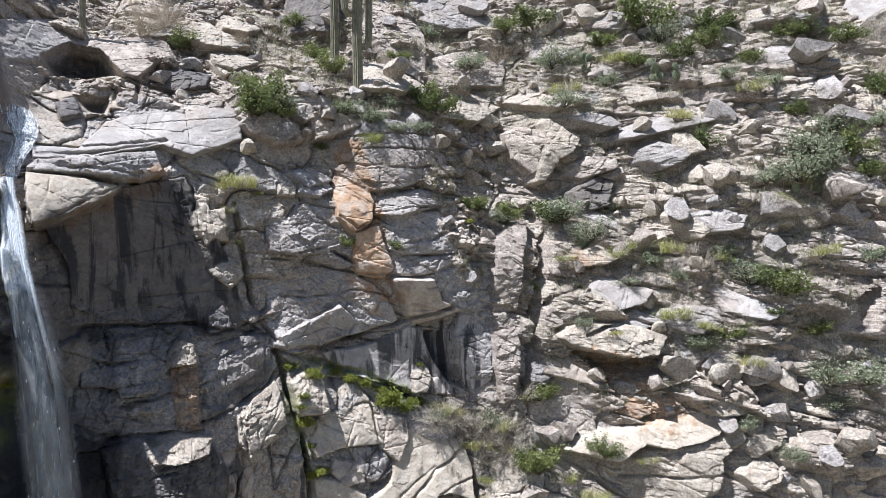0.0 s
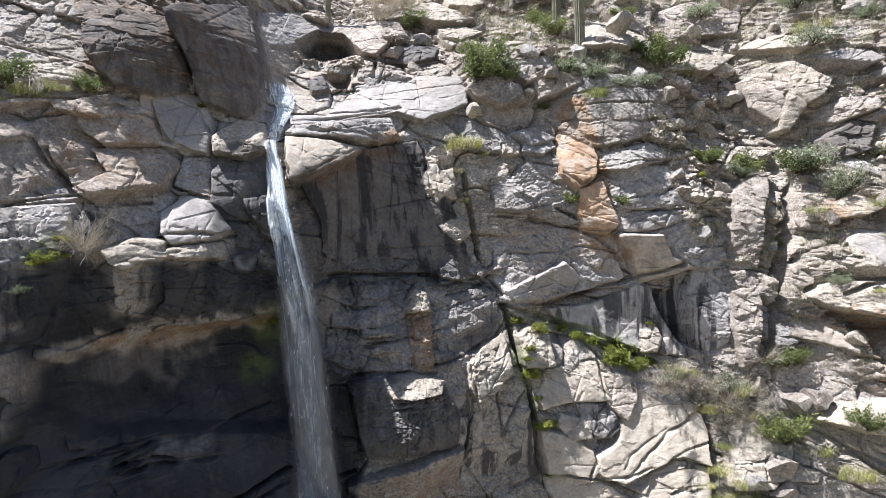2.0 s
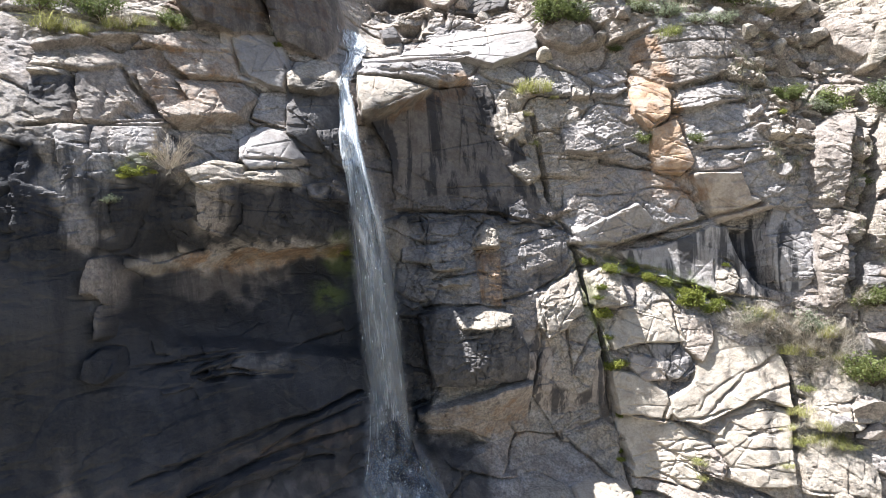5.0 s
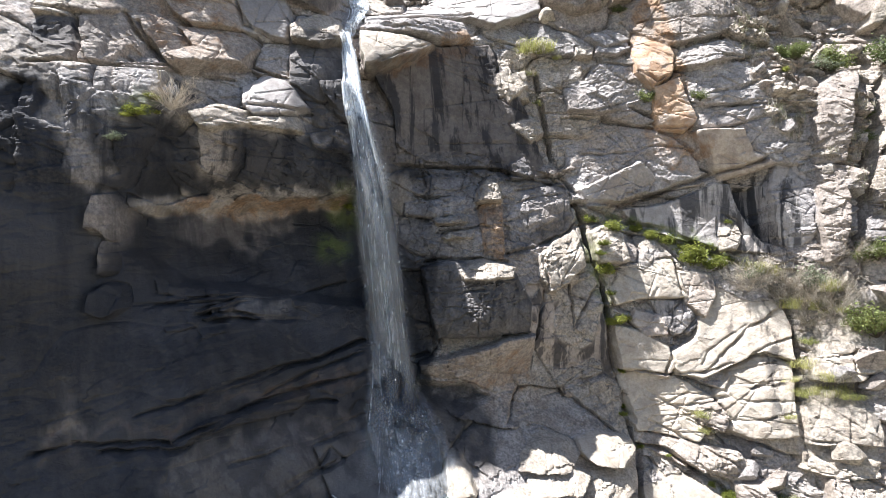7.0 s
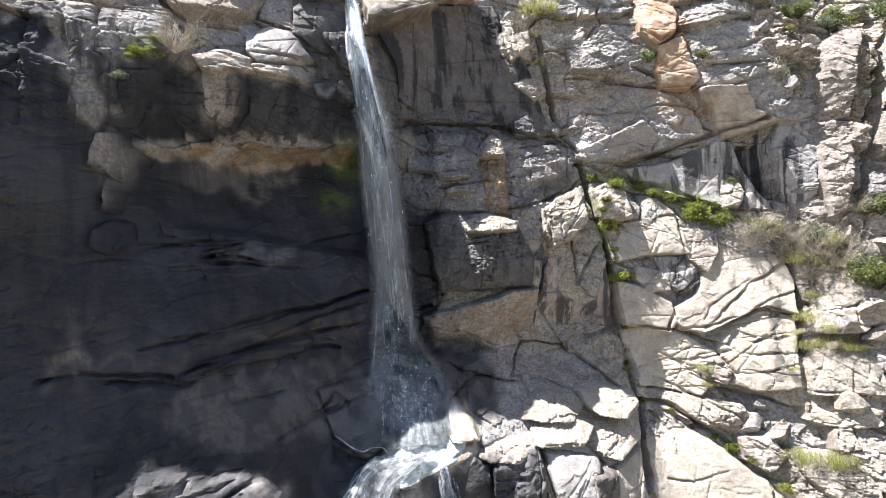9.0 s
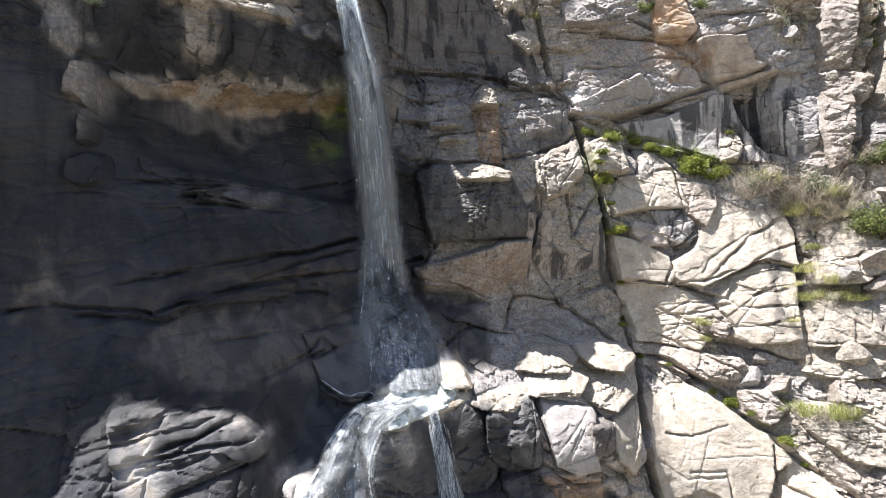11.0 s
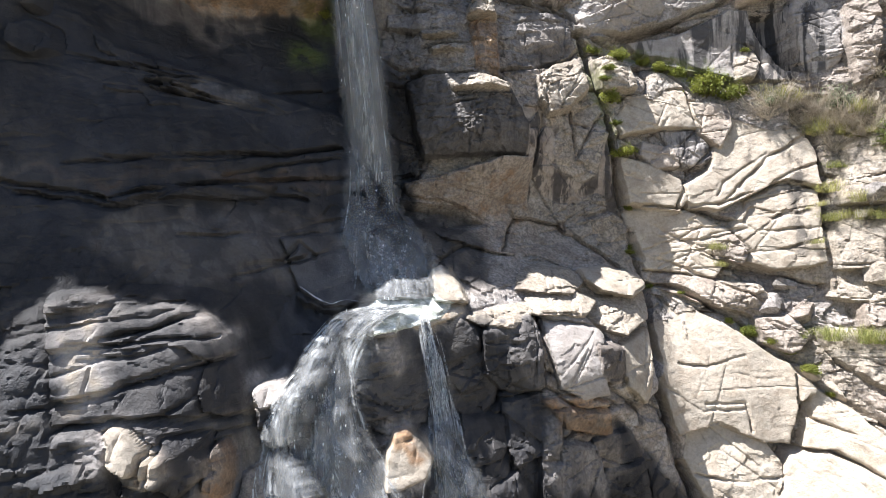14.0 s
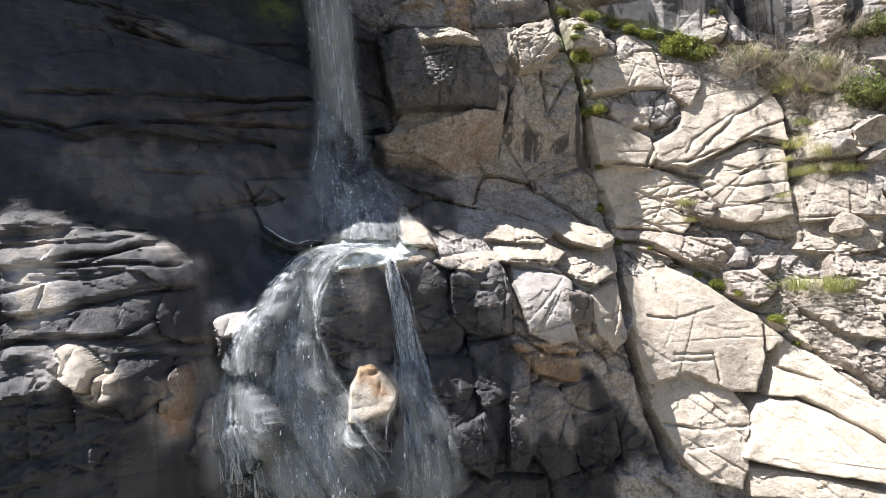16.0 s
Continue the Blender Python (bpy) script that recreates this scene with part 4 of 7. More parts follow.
crack(0.06, 0.2, (-7.80, 30.56), (-7.35, 30.41), (-7.19, 29.75), (-6.26, 29.41))
crack(0.08, 0.3, (-6.30, 26.41), (-5.32, 26.38), (-4.55, 26.34))
crack(0.06, 0.25, (-8.85, 19.97), (-7.39, 19.88), (-5.17, 20.01), (-3.52, 20.53))
crack(0.06, 0.3, (-7.31, 19.55), (-6.77, 19.41), (-5.06, 19.26))
crack(0.1, 0.4, (-6.14, 17.57), (-5.29, 17.80), (-3.98, 18.03), (-2.66, 18.44))
crack(0.12, 0.3, (-3.14, 31.21), (-1.30, 31.31), (1.41, 32.48))
crack(0.12, 0.3, (-3.28, 30.83), (-1.74, 30.66), (0.36, 30.69))
crack(0.04, 0.15, (-2.27, 26.87), (-0.80, 27.37), (-0.35, 27.52))
crack(0.12, 0.4, (-1.64, 24.98), (0.11, 25.07), (2.41, 24.93), (5.35, 24.36))
crack(0.25, 0.7, (4.12, 29.93), (4.40, 27.60), (4.70, 25.86), (5.01, 24.89), (5.64, 24.17))
crack(0.2, 0.6, (5.56, 23.69), (7.85, 23.68), (10.16, 24.52), (13.18, 25.43))
crack(0.08, 0.3, (8.38, 29.39), (9.04, 28.86), (10.09, 29.42))
crack(0.08, 0.3, (8.35, 33.05), (10.67, 33.33), (14.80, 33.69))
crack(0.06, 0.25, (9.01, 32.55), (11.79, 32.60), (14.89, 32.95))
crack(0.06, 0.3, (8.72, 31.89), (11.61, 31.62), (15.01, 32.36))
crack(0.06, 0.25, (11.74, 33.63), (12.22, 32.06), (12.27, 31.64))
crack(0.08, 0.3, (10.52, 28.18), (12.39, 28.40), (14.82, 29.46))
crack(0.06, 0.25, (10.91, 27.44), (13.05, 27.91), (15.55, 27.89))
crack(0.1, 0.3, (-0.55, 21.24), (1.18, 21.36), (2.49, 21.23))
crack(0.1, 0.4, (2.50, 21.54), (3.93, 21.87), (5.21, 22.54), (5.63, 22.99))
crack(0.06, 0.25, (-0.22, 22.30), (1.20, 22.52), (2.43, 22.61))
crack(0.06, 0.25, (-0.33, 20.11), (0.74, 20.03), (1.58, 20.24))
crack(0.15, 0.4, (-0.71, 20.52), (-0.49, 19.30), (-0.22, 18.08))
crack(0.06, 0.2, (3.56, 18.20), (4.09, 20.39), (4.02, 21.25))
crack(0.06, 0.25, (5.06, 20.32), (5.22, 18.59), (6.23, 20.30))
crack(0.28, 0.9, (5.68, 23.69), (6.01, 22.08), (6.47, 20.29), (6.73, 18.54), (7.03, 16.78), (7.39, 15.14))
crack(0.25, 0.7, (6.30, 23.45), (7.79, 22.96), (9.58, 22.50), (10.93, 21.73), (12.03, 21.11))
crack(0.05, 0.25, (8.75, 16.87), (9.27, 18.18), (10.29, 19.07))
crack(0.05, 0.2, (9.58, 21.73), (9.59, 20.31), (9.77, 19.26))
crack(0.04, 0.15, (10.81, 17.46), (12.00, 18.73), (13.46, 19.56))
crack(0.04, 0.15, (11.12, 17.10), (12.26, 17.95), (13.33, 18.37))
crack(0.06, 0.25, (7.26, 16.99), (8.90, 16.89), (10.21, 17.05), (11.16, 17.33))
crack(0.06, 0.25, (10.86, 16.33), (12.78, 16.65))
crack(0.3, 0.6, (13.53, 19.55), (13.45, 17.99), (13.13, 16.13))
crack(0.35, 0.9, (7.56, 14.12), (7.25, 12.77), (7.26, 10.77), (7.61, 9.10), (8.19, 7.39))
crack(0.18, 0.6, (7.20, 15.41), (7.39, 14.22), (8.72, 13.99), (10.12, 13.10), (11.09, 12.25), (11.70, 11.43), (12.43, 10.83), (13.52, 10.11))
crack(0.06, 0.25, (11.49, 11.45), (11.46, 10.46), (11.11, 9.32), (10.41, 8.09))
crack(0.05, 0.25, (11.75, 10.81), (11.65, 10.16), (12.56, 9.93))
crack(0.05, 0.2, (8.70, 10.54), (9.87, 10.56), (9.92, 9.75))
crack(0.06, 0.25, (8.01, 15.02), (9.58, 14.42), (11.71, 13.34))
crack(0.06, 0.25, (3.20, 13.32), (4.24, 13.15), (5.31, 12.96))
crack(0.08, 0.35, (1.93, 11.18), (3.39, 11.41), (4.21, 10.80), (5.29, 10.74))
crack(0.05, 0.2, (8.07, 16.23), (9.36, 15.39), (10.40, 14.98))
crack(0.05, 0.2, (8.56, 15.61), (10.51, 15.94), (12.26, 16.68))
crack(0.035, 0.13, (-7.21, 13.68), (-6.19, 13.92), (-5.23, 13.96))
crack(0.035, 0.13, (-7.63, 13.38), (-6.86, 13.57), (-5.27, 13.79))
crack(0.035, 0.22, (-6.67, 13.25), (-5.54, 13.24), (-4.41, 13.22))
crack(0.035, 0.22, (-7.22, 12.15), (-6.25, 12.25), (-4.62, 12.70), (-4.20, 12.74))
crack(0.035, 0.13, (-6.15, 11.87), (-4.74, 11.82), (-3.80, 11.51), (-2.67, 11.42))
crack(0.035, 0.13, (-6.51, 12.96), (-5.47, 13.00), (-4.84, 13.28))
crack(0.035, 0.13, (-5.76, 12.51), (-4.65, 12.83))
crack(0.1, 0.4, (-8.66, 16.34), (-6.87, 16.07), (-5.82, 16.83), (-3.09, 17.36), (-0.53, 17.75))
crack(0.06, 0.3, (-7.41, 19.48), (-6.71, 19.56), (-5.51, 19.38), (-4.59, 19.26))
crack(0.06, 0.25, (-7.98, 17.03), (-6.24, 17.53), (-5.00, 17.75), (-2.74, 18.47))
crack(0.06, 0.25, (-5.82, 15.48), (-3.96, 15.64), (-2.70, 16.08), (-1.82, 16.25))
crack(0.15, 0.4, (-4.41, 14.77), (-3.70, 14.88), (-3.43, 15.44), (-3.02, 14.98))
crack(0.1, 0.35, (-4.52, 14.49), (-3.56, 14.81), (-2.31, 15.33))
crack(0.1, 0.35, (1.71, 13.90), (0.23, 14.89), (-1.46, 15.81))
crack(0.08, 0.3, (18.89, 18.39), (20.83, 18.71), (22.75, 19.22))
crack(0.06, 0.25, (19.25, 19.28), (21.03, 19.70), (22.73, 19.96))
crack(0.15, 0.5, (18.22, 24.21), (20.01, 25.00), (21.61, 24.31), (23.17, 24.12))
crack(0.2, 0.5, (15.90, 19.87), (17.28, 18.93), (18.29, 18.12), (19.24, 17.40))
crack(0.1, 0.3, (-3.53, 31.56), (-1.56, 31.64), (1.31, 32.54))
crack(0.04, 0.15, (10.09, 17.00), (11.01, 17.71), (11.86, 18.64), (12.64, 19.03), (13.42, 19.42))
crack(0.04, 0.15, (10.03, 17.32), (10.36, 17.74), (11.39, 18.45), (11.88, 18.75))
crack(0.05, 0.2, (9.07, 17.04), (9.79, 16.70), (10.86, 16.66), (11.11, 17.18), (12.03, 17.65), (13.15, 17.46))
crack(0.04, 0.15, (10.43, 16.06), (11.76, 16.01), (12.97, 16.14))
crack(0.04, 0.15, (7.30, 16.34), (8.27, 15.83), (9.67, 15.48))
crack(0.04, 0.15, (7.64, 15.32), (8.81, 15.81), (9.56, 16.20))
crack(0.04, 0.15, (8.01, 14.72), (9.14, 15.30), (10.21, 15.67))
crack(0.04, 0.15, (10.58, 15.25), (11.82, 15.41), (12.89, 15.75))
crack(0.05, 0.2, (8.07, 11.69), (8.98, 11.60), (10.13, 11.95))
crack(0.04, 0.15, (7.47, 11.04), (8.58, 10.32), (9.87, 10.39))
crack(0.04, 0.15, (8.15, 8.55), (9.36, 8.37), (10.81, 8.59))
crack(0.04, 0.2, (-6.62, 12.29), (-5.99, 12.37), (-5.18, 12.56), (-4.51, 12.74))
crack(0.04, 0.2, (-6.52, 11.88), (-5.55, 11.83), (-3.72, 11.54))
crack(0.035, 0.15, (-5.93, 13.21), (-5.46, 13.49), (-5.05, 13.70))
crack(0.06, 0.3, (-6.11, 19.88), (-6.64, 19.74), (-7.23, 19.53), (-7.00, 19.36), (-4.83, 19.28))
crack(0.05, 0.25, (-8.45, 19.84), (-7.59, 20.03), (-6.17, 20.15))
crack(0.06, 0.3, (-11.55, 29.42), (-11.30, 28.85), (-10.86, 27.89), (-10.61, 27.06))
crack(0.1, 0.4, (-9.78, 28.88), (-9.31, 28.13), (-8.84, 27.63))
crack(0.08, 0.35, (-11.42, 26.72), (-10.98, 26.92), (-10.31, 27.07), (-8.66, 27.49))
crack(0.08, 0.3, (-12.45, 29.91), (-11.31, 30.41), (-9.50, 30.76), (-8.69, 31.34))
crack(0.06, 0.3, (9.91, 29.59), (12.15, 29.91), (14.82, 30.32))
crack(0.05, 0.25, (5.64, 27.60), (7.82, 27.19), (9.53, 26.89), (11.85, 26.80), (14.46, 27.47))
crack(0.05, 0.2, (9.00, 28.72), (10.09, 29.17))
crack(0.05, 0.2, (6.07, 25.89), (8.05, 25.92), (9.13, 26.21), (10.59, 25.88))
crack(0.08, 0.4, (-9.80, 16.48), (-9.06, 16.58), (-8.44, 16.52), (-7.21, 16.29), (-6.70, 16.52), (-5.93, 16.78), (-5.19, 16.84), (-3.39, 16.67))
crack(0.06, 0.3, (-5.35, 17.10), (-4.11, 17.67), (-2.65, 18.05))
crack(0.06, 0.3, (-4.48, 14.66), (-3.63, 14.84), (-3.21, 15.06))
crack(0.05, 0.25, (-7.31, 19.72), (-6.76, 19.83), (-6.95, 19.56), (-4.94, 19.35))
crack(0.05, 0.25, (-7.39, 17.31), (-6.25, 17.35), (-5.02, 17.72))
# cave and left wall: dark varnish, with the overhang's shade painted in
stain_or_shade(0.95, "D", (-12.24, 26.05), (-10.37, 26.36), (-8.65, 24.82), (-6.81, 23.39), (-2.84, 23.74), (-2.15, 19.45), (-0.32, 18.08), (-0.27, 14.50), (-11.27, 17.42))
stain_or_shade(0.5, "D", (-2.93, 28.74), (0.60, 30.47), (2.55, 28.31), (4.37, 24.88), (5.59, 24.17), (5.21, 22.54), (2.72, 21.32), (0.10, 20.94), (-1.61, 21.38), (-2.45, 23.95))
stain_or_shade(0.8, "D", (-11.10, 26.56), (-10.91, 26.78), (-10.49, 24.90), (-10.38, 23.09), (-10.73, 23.12))
stain_or_shade(0.8, "D", (-8.68, 25.33), (-6.54, 25.44), (-2.83, 25.42), (-2.85, 23.63), (-7.11, 23.30), (-8.46, 23.63))
stain_or_shade(0.5, "D", (-12.07, 28.51), (-11.23, 28.73), (-10.71, 27.00), (-11.50, 26.81))
# outcrop: shade on its face painted over the dark brown
stain_or_shade(0.6, "D", (-7.73, 34.73), (-5.41, 37.22), (-4.36, 32.43), (-5.20, 31.49), (-6.58, 31.95))
# dark rock beside the fall, with the outcrop's shadow painted in
stain_or_shade(0.6, "D", (-5.37, 29.86), (-3.82, 29.86), (-2.64, 25.22), (-4.29, 25.56), (-5.37, 26.90))
# wet cave rock down to the pool, its shade painted in as well
stain_or_shade(0.92, "D", (-10.77, 19.73), (-1.94, 23.51), (-0.50, 16.56), (1.88, 15.68), (1.92, 14.22), (-3.39, 13.66), (-3.75, 12.22), (-4.25, 13.23), (-5.33, 13.99), (-9.40, 13.83))
# pillar and wall below the pool: wet rock, plus their shade painted in
stain_or_shade(0.75, "D", (-2.37, 13.12), (0.25, 13.20), (1.82, 13.28), (3.38, 11.11), (5.89, 10.25), (8.25, 7.25), (-2.18, 9.08))
# lower left foot: varnish, with missing shade painted over it
stain_or_shade(0.84, "D", (-8.82, 12.25), (-3.82, 11.59), (-3.52, 9.24), (-8.52, 10.39))
stain_or_shade(0.8, "D", (-4.35, 13.72), (-3.18, 13.94), (-2.31, 11.40), (-3.57, 10.39), (-4.09, 12.30))
stain_or_shade(0.6, "R", (-2.72, 28.41), (-0.24, 30.17), (0.99, 31.53), (1.76, 31.53), (1.09, 29.88), (-0.81, 28.97), (-2.31, 28.24))
# cave roof: brown rock and the gold of bounced light, painted as rust
stain_or_shade(0.45, "R", (-8.80, 22.63), (-6.82, 23.29), (-4.38, 23.55), (-4.44, 22.82), (-7.09, 22.45), (-8.26, 22.40))
stain_or_shade(0.5, "R", (7.95, 27.35), (10.49, 26.98), (11.17, 25.57), (10.13, 25.35), (8.85, 26.35))
stain_or_shade(0.4, "R", (1.55, 23.39), (2.39, 23.49), (2.49, 21.33), (1.61, 21.36))
stain_or_shade(0.4, "R", (-0.69, 17.51), (3.56, 18.32), (3.54, 15.97), (-0.32, 16.75))
stain_or_shade(0.35, "R", (8.36, 33.19), (10.83, 34.36), (10.13, 32.67), (8.66, 31.46))
stain_or_shade(0.5, "R", (18.01, 28.07), (19.88, 28.31), (19.27, 26.75), (17.92, 26.75))
stain_or_shade(0.5, "R", (18.02, 23.95), (20.50, 23.08), (19.99, 21.88), (17.87, 22.72))
stain_or_shade(0.45, "R", (19.35, 21.38), (22.04, 21.78), (21.70, 20.64), (19.58, 20.24))
stain_or_shade(0.6, "R", (-4.27, 11.13), (-3.92, 10.97), (-3.79, 9.82), (-4.20, 9.76))
stain_or_shade(0.45, "R", (3.37, 10.81), (5.11, 10.51), (4.77, 9.88), (3.50, 10.21))
stain_or_shade(0.8, "R", (-0.89, 10.78), (0.06, 10.69), (0.06, 10.36), (-0.78, 10.44))
stain_or_shade(0.5, "R", (-0.77, 13.72), (0.71, 13.83), (0.86, 13.46), (-0.32, 13.29))
stain_or_shade(0.9, "K", (12.65, 20.37), (13.07, 20.37), (12.57, 15.72), (12.09, 15.68))
stain_or_shade(0.9, "K", (12.43, 20.37), (12.65, 20.37), (12.41, 18.74), (12.22, 18.73))
stain_or_shade(0.8, "K", (10.79, 20.77), (11.01, 20.78), (10.69, 18.29), (10.46, 18.27))
stain_or_shade(0.8, "K", (11.43, 20.78), (11.76, 20.78), (11.32, 18.32), (11.12, 18.31))
stain_or_shade(1, "K", (12.31, 24.86), (13.83, 25.08), (14.05, 21.67), (12.53, 21.44))
stain_or_shade(0.45, "M", (-4.50, 23.44), (-3.59, 23.95), (-2.83, 24.06), (-2.65, 22.26), (-3.44, 22.28), (-4.26, 22.92))
stain_or_shade(0.7, "M", (5.67, 23.57), (6.26, 22.07), (6.70, 20.29), (6.97, 18.97), (6.40, 19.21), (5.82, 21.19))
stain_or_shade(0.7, "M", (6.53, 23.33), (8.05, 23.08), (9.84, 22.62), (11.19, 21.84), (11.85, 21.26), (11.01, 21.38), (9.30, 22.27), (7.25, 22.74))
stain_or_shade(0.6, "M", (-9.36, 25.62), (-9.01, 26.17), (-8.45, 26.22), (-8.59, 25.76), (-9.11, 25.47))
stain_or_shade(0.6, "M", (-4.65, 22.02), (-3.51, 22.16), (-3.45, 21.41), (-4.38, 21.08))
stain_or_shade(0.84, "D", (-9.51, 14.13), (-5.33, 13.99), (-4.25, 13.23), (-3.66, 11.53), (-4.71, 11.64), (-8.79, 12.16))
stain_or_shade(0.9, "L", (-6.56, 13.63), (-6.43, 13.62), (-6.02, 12.29), (-6.09, 12.30))
stain_or_shade(0.9, "L", (-6.84, 13.33), (-6.72, 13.33), (-6.35, 12.28), (-6.47, 12.29))
stain_or_shade(0.9, "P", (-6.56, 13.63), (-6.43, 13.62), (-6.02, 12.29), (-6.09, 12.30))
stain_or_shade(0.9, "P", (-6.84, 13.33), (-6.72, 13.33), (-6.35, 12.28), (-6.47, 12.29))
stain_or_shade(0.72, "D", (-1.85, 25.04), (-0.34, 24.84), (-0.01, 20.52), (-0.22, 17.89), (-1.73, 18.07))
stain_or_shade(0.3, "L", (-9.74, 23.04), (-9.30, 23.08), (-9.11, 22.04), (-9.56, 22.03))
stain_or_shade(1, "L", (-5.94, 11.57), (-5.71, 11.61), (-5.37, 11.34), (-5.23, 10.96), (-5.78, 11.24))
stain_or_shade(1, "L", (-5.17, 11.05), (-4.97, 11.07), (-4.78, 10.71), (-5.05, 10.73))
stain_or_shade(0.8, "L", (-4.25, 11.01), (-3.98, 11.02), (-3.86, 9.98), (-4.13, 9.77), (-4.24, 10.40))
stain_or_shade(0.7, "L", (-3.71, 9.99), (-3.17, 10.28), (-2.37, 9.53), (-2.77, 9.12), (-3.80, 9.40))
stain_or_shade(0.9, "L", (-0.91, 10.54), (-0.66, 10.77), (-0.14, 10.69), (0.23, 10.06), (-0.50, 9.77), (-0.85, 9.71))
# small sunlit facets on the pillar, painted in by lifting the dark
stain_or_shade(0.6, "L", (-1.12, 12.83), (-0.72, 12.98), (-0.30, 12.27), (-0.69, 12.02))
stain_or_shade(0.5, "L", (3.37, 10.93), (5.10, 10.68), (5.73, 8.92), (5.20, 8.34), (3.98, 8.50), (3.12, 9.47))
stain_or_shade(0.7, "L", (-3.76, 12.06), (-3.24, 12.15), (-2.35, 11.88), (-2.32, 11.52), (-3.66, 11.51))
stain_or_shade(0.25, "L", (-10.76, 26.81), (-10.32, 26.95), (-9.75, 23.35), (-10.23, 23.68))
stain_or_shade(0.25, "L", (-10.05, 26.95), (-8.62, 27.18), (-8.83, 25.66), (-9.30, 24.96), (-9.70, 25.27))
stain_or_shade(0.5, "L", (-0.63, 17.30), (0.31, 17.45), (2.65, 18.16), (3.61, 18.26), (3.48, 16.52), (2.20, 16.14), (0.51, 16.82))
stain_or_shade(0.9, "L", (-1.95, 13.59), (-1.66, 13.99), (-0.68, 14.28), (0.07, 14.71), (0.74, 14.72), (1.19, 13.75), (1.02, 13.38), (-0.04, 13.18), (-1.29, 13.32))
stain_or_shade(0.9, "P", (-1.95, 13.59), (-1.66, 13.99), (-0.68, 14.28), (0.07, 14.71), (0.74, 14.72), (1.19, 13.75), (1.02, 13.38), (-0.04, 13.18), (-1.29, 13.32))
stain_or_shade(0.6, "T", (-10.66, 30.85), (-7.44, 31.73), (-6.69, 27.65), (-8.49, 27.20), (-9.97, 27.80), (-11.01, 28.30), (-11.53, 30.24))
stain_or_shade(0.7, "T", (-10.96, 36.05), (-8.43, 37.16), (-4.70, 34.60), (-4.30, 32.09), (-6.37, 31.74), (-8.61, 31.58), (-9.60, 31.70))
# more painted shade over both brown outcrops
stain_or_shade(0.4, "D", (-10.96, 36.05), (-5.78, 39.88), (-4.30, 32.09), (-6.54, 31.69), (-9.42, 31.62))
stain_or_shade(0.6, "V", (-11.82, 28.82), (-10.98, 28.93), (-10.15, 27.34), (-9.92, 23.36), (-11.01, 23.41), (-12.02, 28.34))
stain_or_shade(0.5, "T", (-2.92, 28.51), (-0.35, 29.06), (2.30, 28.30), (1.95, 25.09), (-1.65, 25.26))
stain_or_shade(0.5, "R", (-10.96, 36.05), (-8.43, 37.16), (-4.70, 34.60), (-4.30, 32.09), (-6.37, 31.74), (-8.61, 31.58), (-9.60, 31.70))
stain_or_shade(0.42, "R", (-10.25, 30.76), (-7.35, 31.01), (-6.89, 27.86), (-8.54, 27.40), (-9.94, 28.64))
stain_or_shade(0.8, "K", (13.83, 19.97), (14.23, 19.87), (13.69, 17.25), (13.32, 17.23))
stain_or_shade(0.7, "K", (12.35, 17.67), (12.65, 17.67), (12.28, 14.97), (12.00, 14.97))
stain_or_shade(0.9, "R", (-0.77, 10.62), (-0.66, 10.86), (-0.32, 10.84), (-0.09, 10.60), (-0.50, 10.59))
stain_or_shade(1, "L", (-6.53, 13.64), (-6.38, 13.65), (-5.94, 12.38), (-6.04, 12.37))
stain_or_shade(0.9, "P", (-6.50, 13.64), (-6.42, 13.65), (-5.98, 12.38), (-6.03, 12.37))
stain_or_shade(1, "L", (-6.67, 13.15), (-6.52, 13.16), (-6.21, 12.32), (-6.38, 12.30))
stain_or_shade(0.8, "P", (-6.65, 13.15), (-6.54, 13.16), (-6.24, 12.35), (-6.36, 12.32))
stain_or_shade(0.9, "L", (-5.90, 11.73), (-5.59, 11.71), (-4.70, 10.72), (-5.04, 10.77), (-5.74, 11.38))
stain_or_shade(0.9, "L", (-3.78, 12.19), (-2.59, 12.08), (-2.72, 11.70), (-3.63, 11.77))
stain_or_shade(0.8, "L", (-0.98, 10.97), (0.20, 10.79), (0.22, 9.89), (-0.91, 9.74))
stain_or_shade(0.14, "L", (-7.26, 14.17), (-5.64, 14.04), (-4.32, 13.61), (-4.11, 12.86), (-4.50, 12.65), (-4.48, 12.21), (-5.40, 11.87), (-6.53, 11.93))
stain_or_shade(0.3, "L", (-7.18, 15.88), (-6.35, 16.16), (-4.40, 16.24), (-2.29, 16.24), (-1.07, 16.24), (1.03, 15.82), (2.84, 15.11), (3.15, 14.72), (2.02, 14.30), (1.00, 14.43), (0.03, 14.56), (-1.91, 13.98), (-2.43, 13.82), (-3.18, 14.25), (-4.86, 14.36), (-6.26, 14.63), (-7.02, 15.20))
# roof band painted brighter for bounced light, by lifting the dark
stain_or_shade(0.75, "L", (-9.05, 23.02), (-8.35, 23.22), (-6.75, 23.68), (-4.45, 23.69), (-2.94, 23.89), (-3.75, 23.25), (-5.61, 22.98), (-6.91, 22.71), (-8.33, 22.71), (-8.92, 22.63))
stain_or_shade(0.32, "L", (-8.31, 22.52), (-5.43, 22.77), (-5.38, 22.26), (-6.05, 22.13), (-6.43, 21.44), (-7.35, 21.88), (-7.89, 21.58), (-8.36, 21.90))
stain_or_shade(0.95, "D", (-7.35, 22.39), (-7.21, 22.41), (-7.08, 21.76), (-7.24, 21.76))
stain_or_shade(0.95, "D", (-6.96, 22.15), (-6.57, 22.41), (-6.40, 21.83), (-6.79, 21.70))
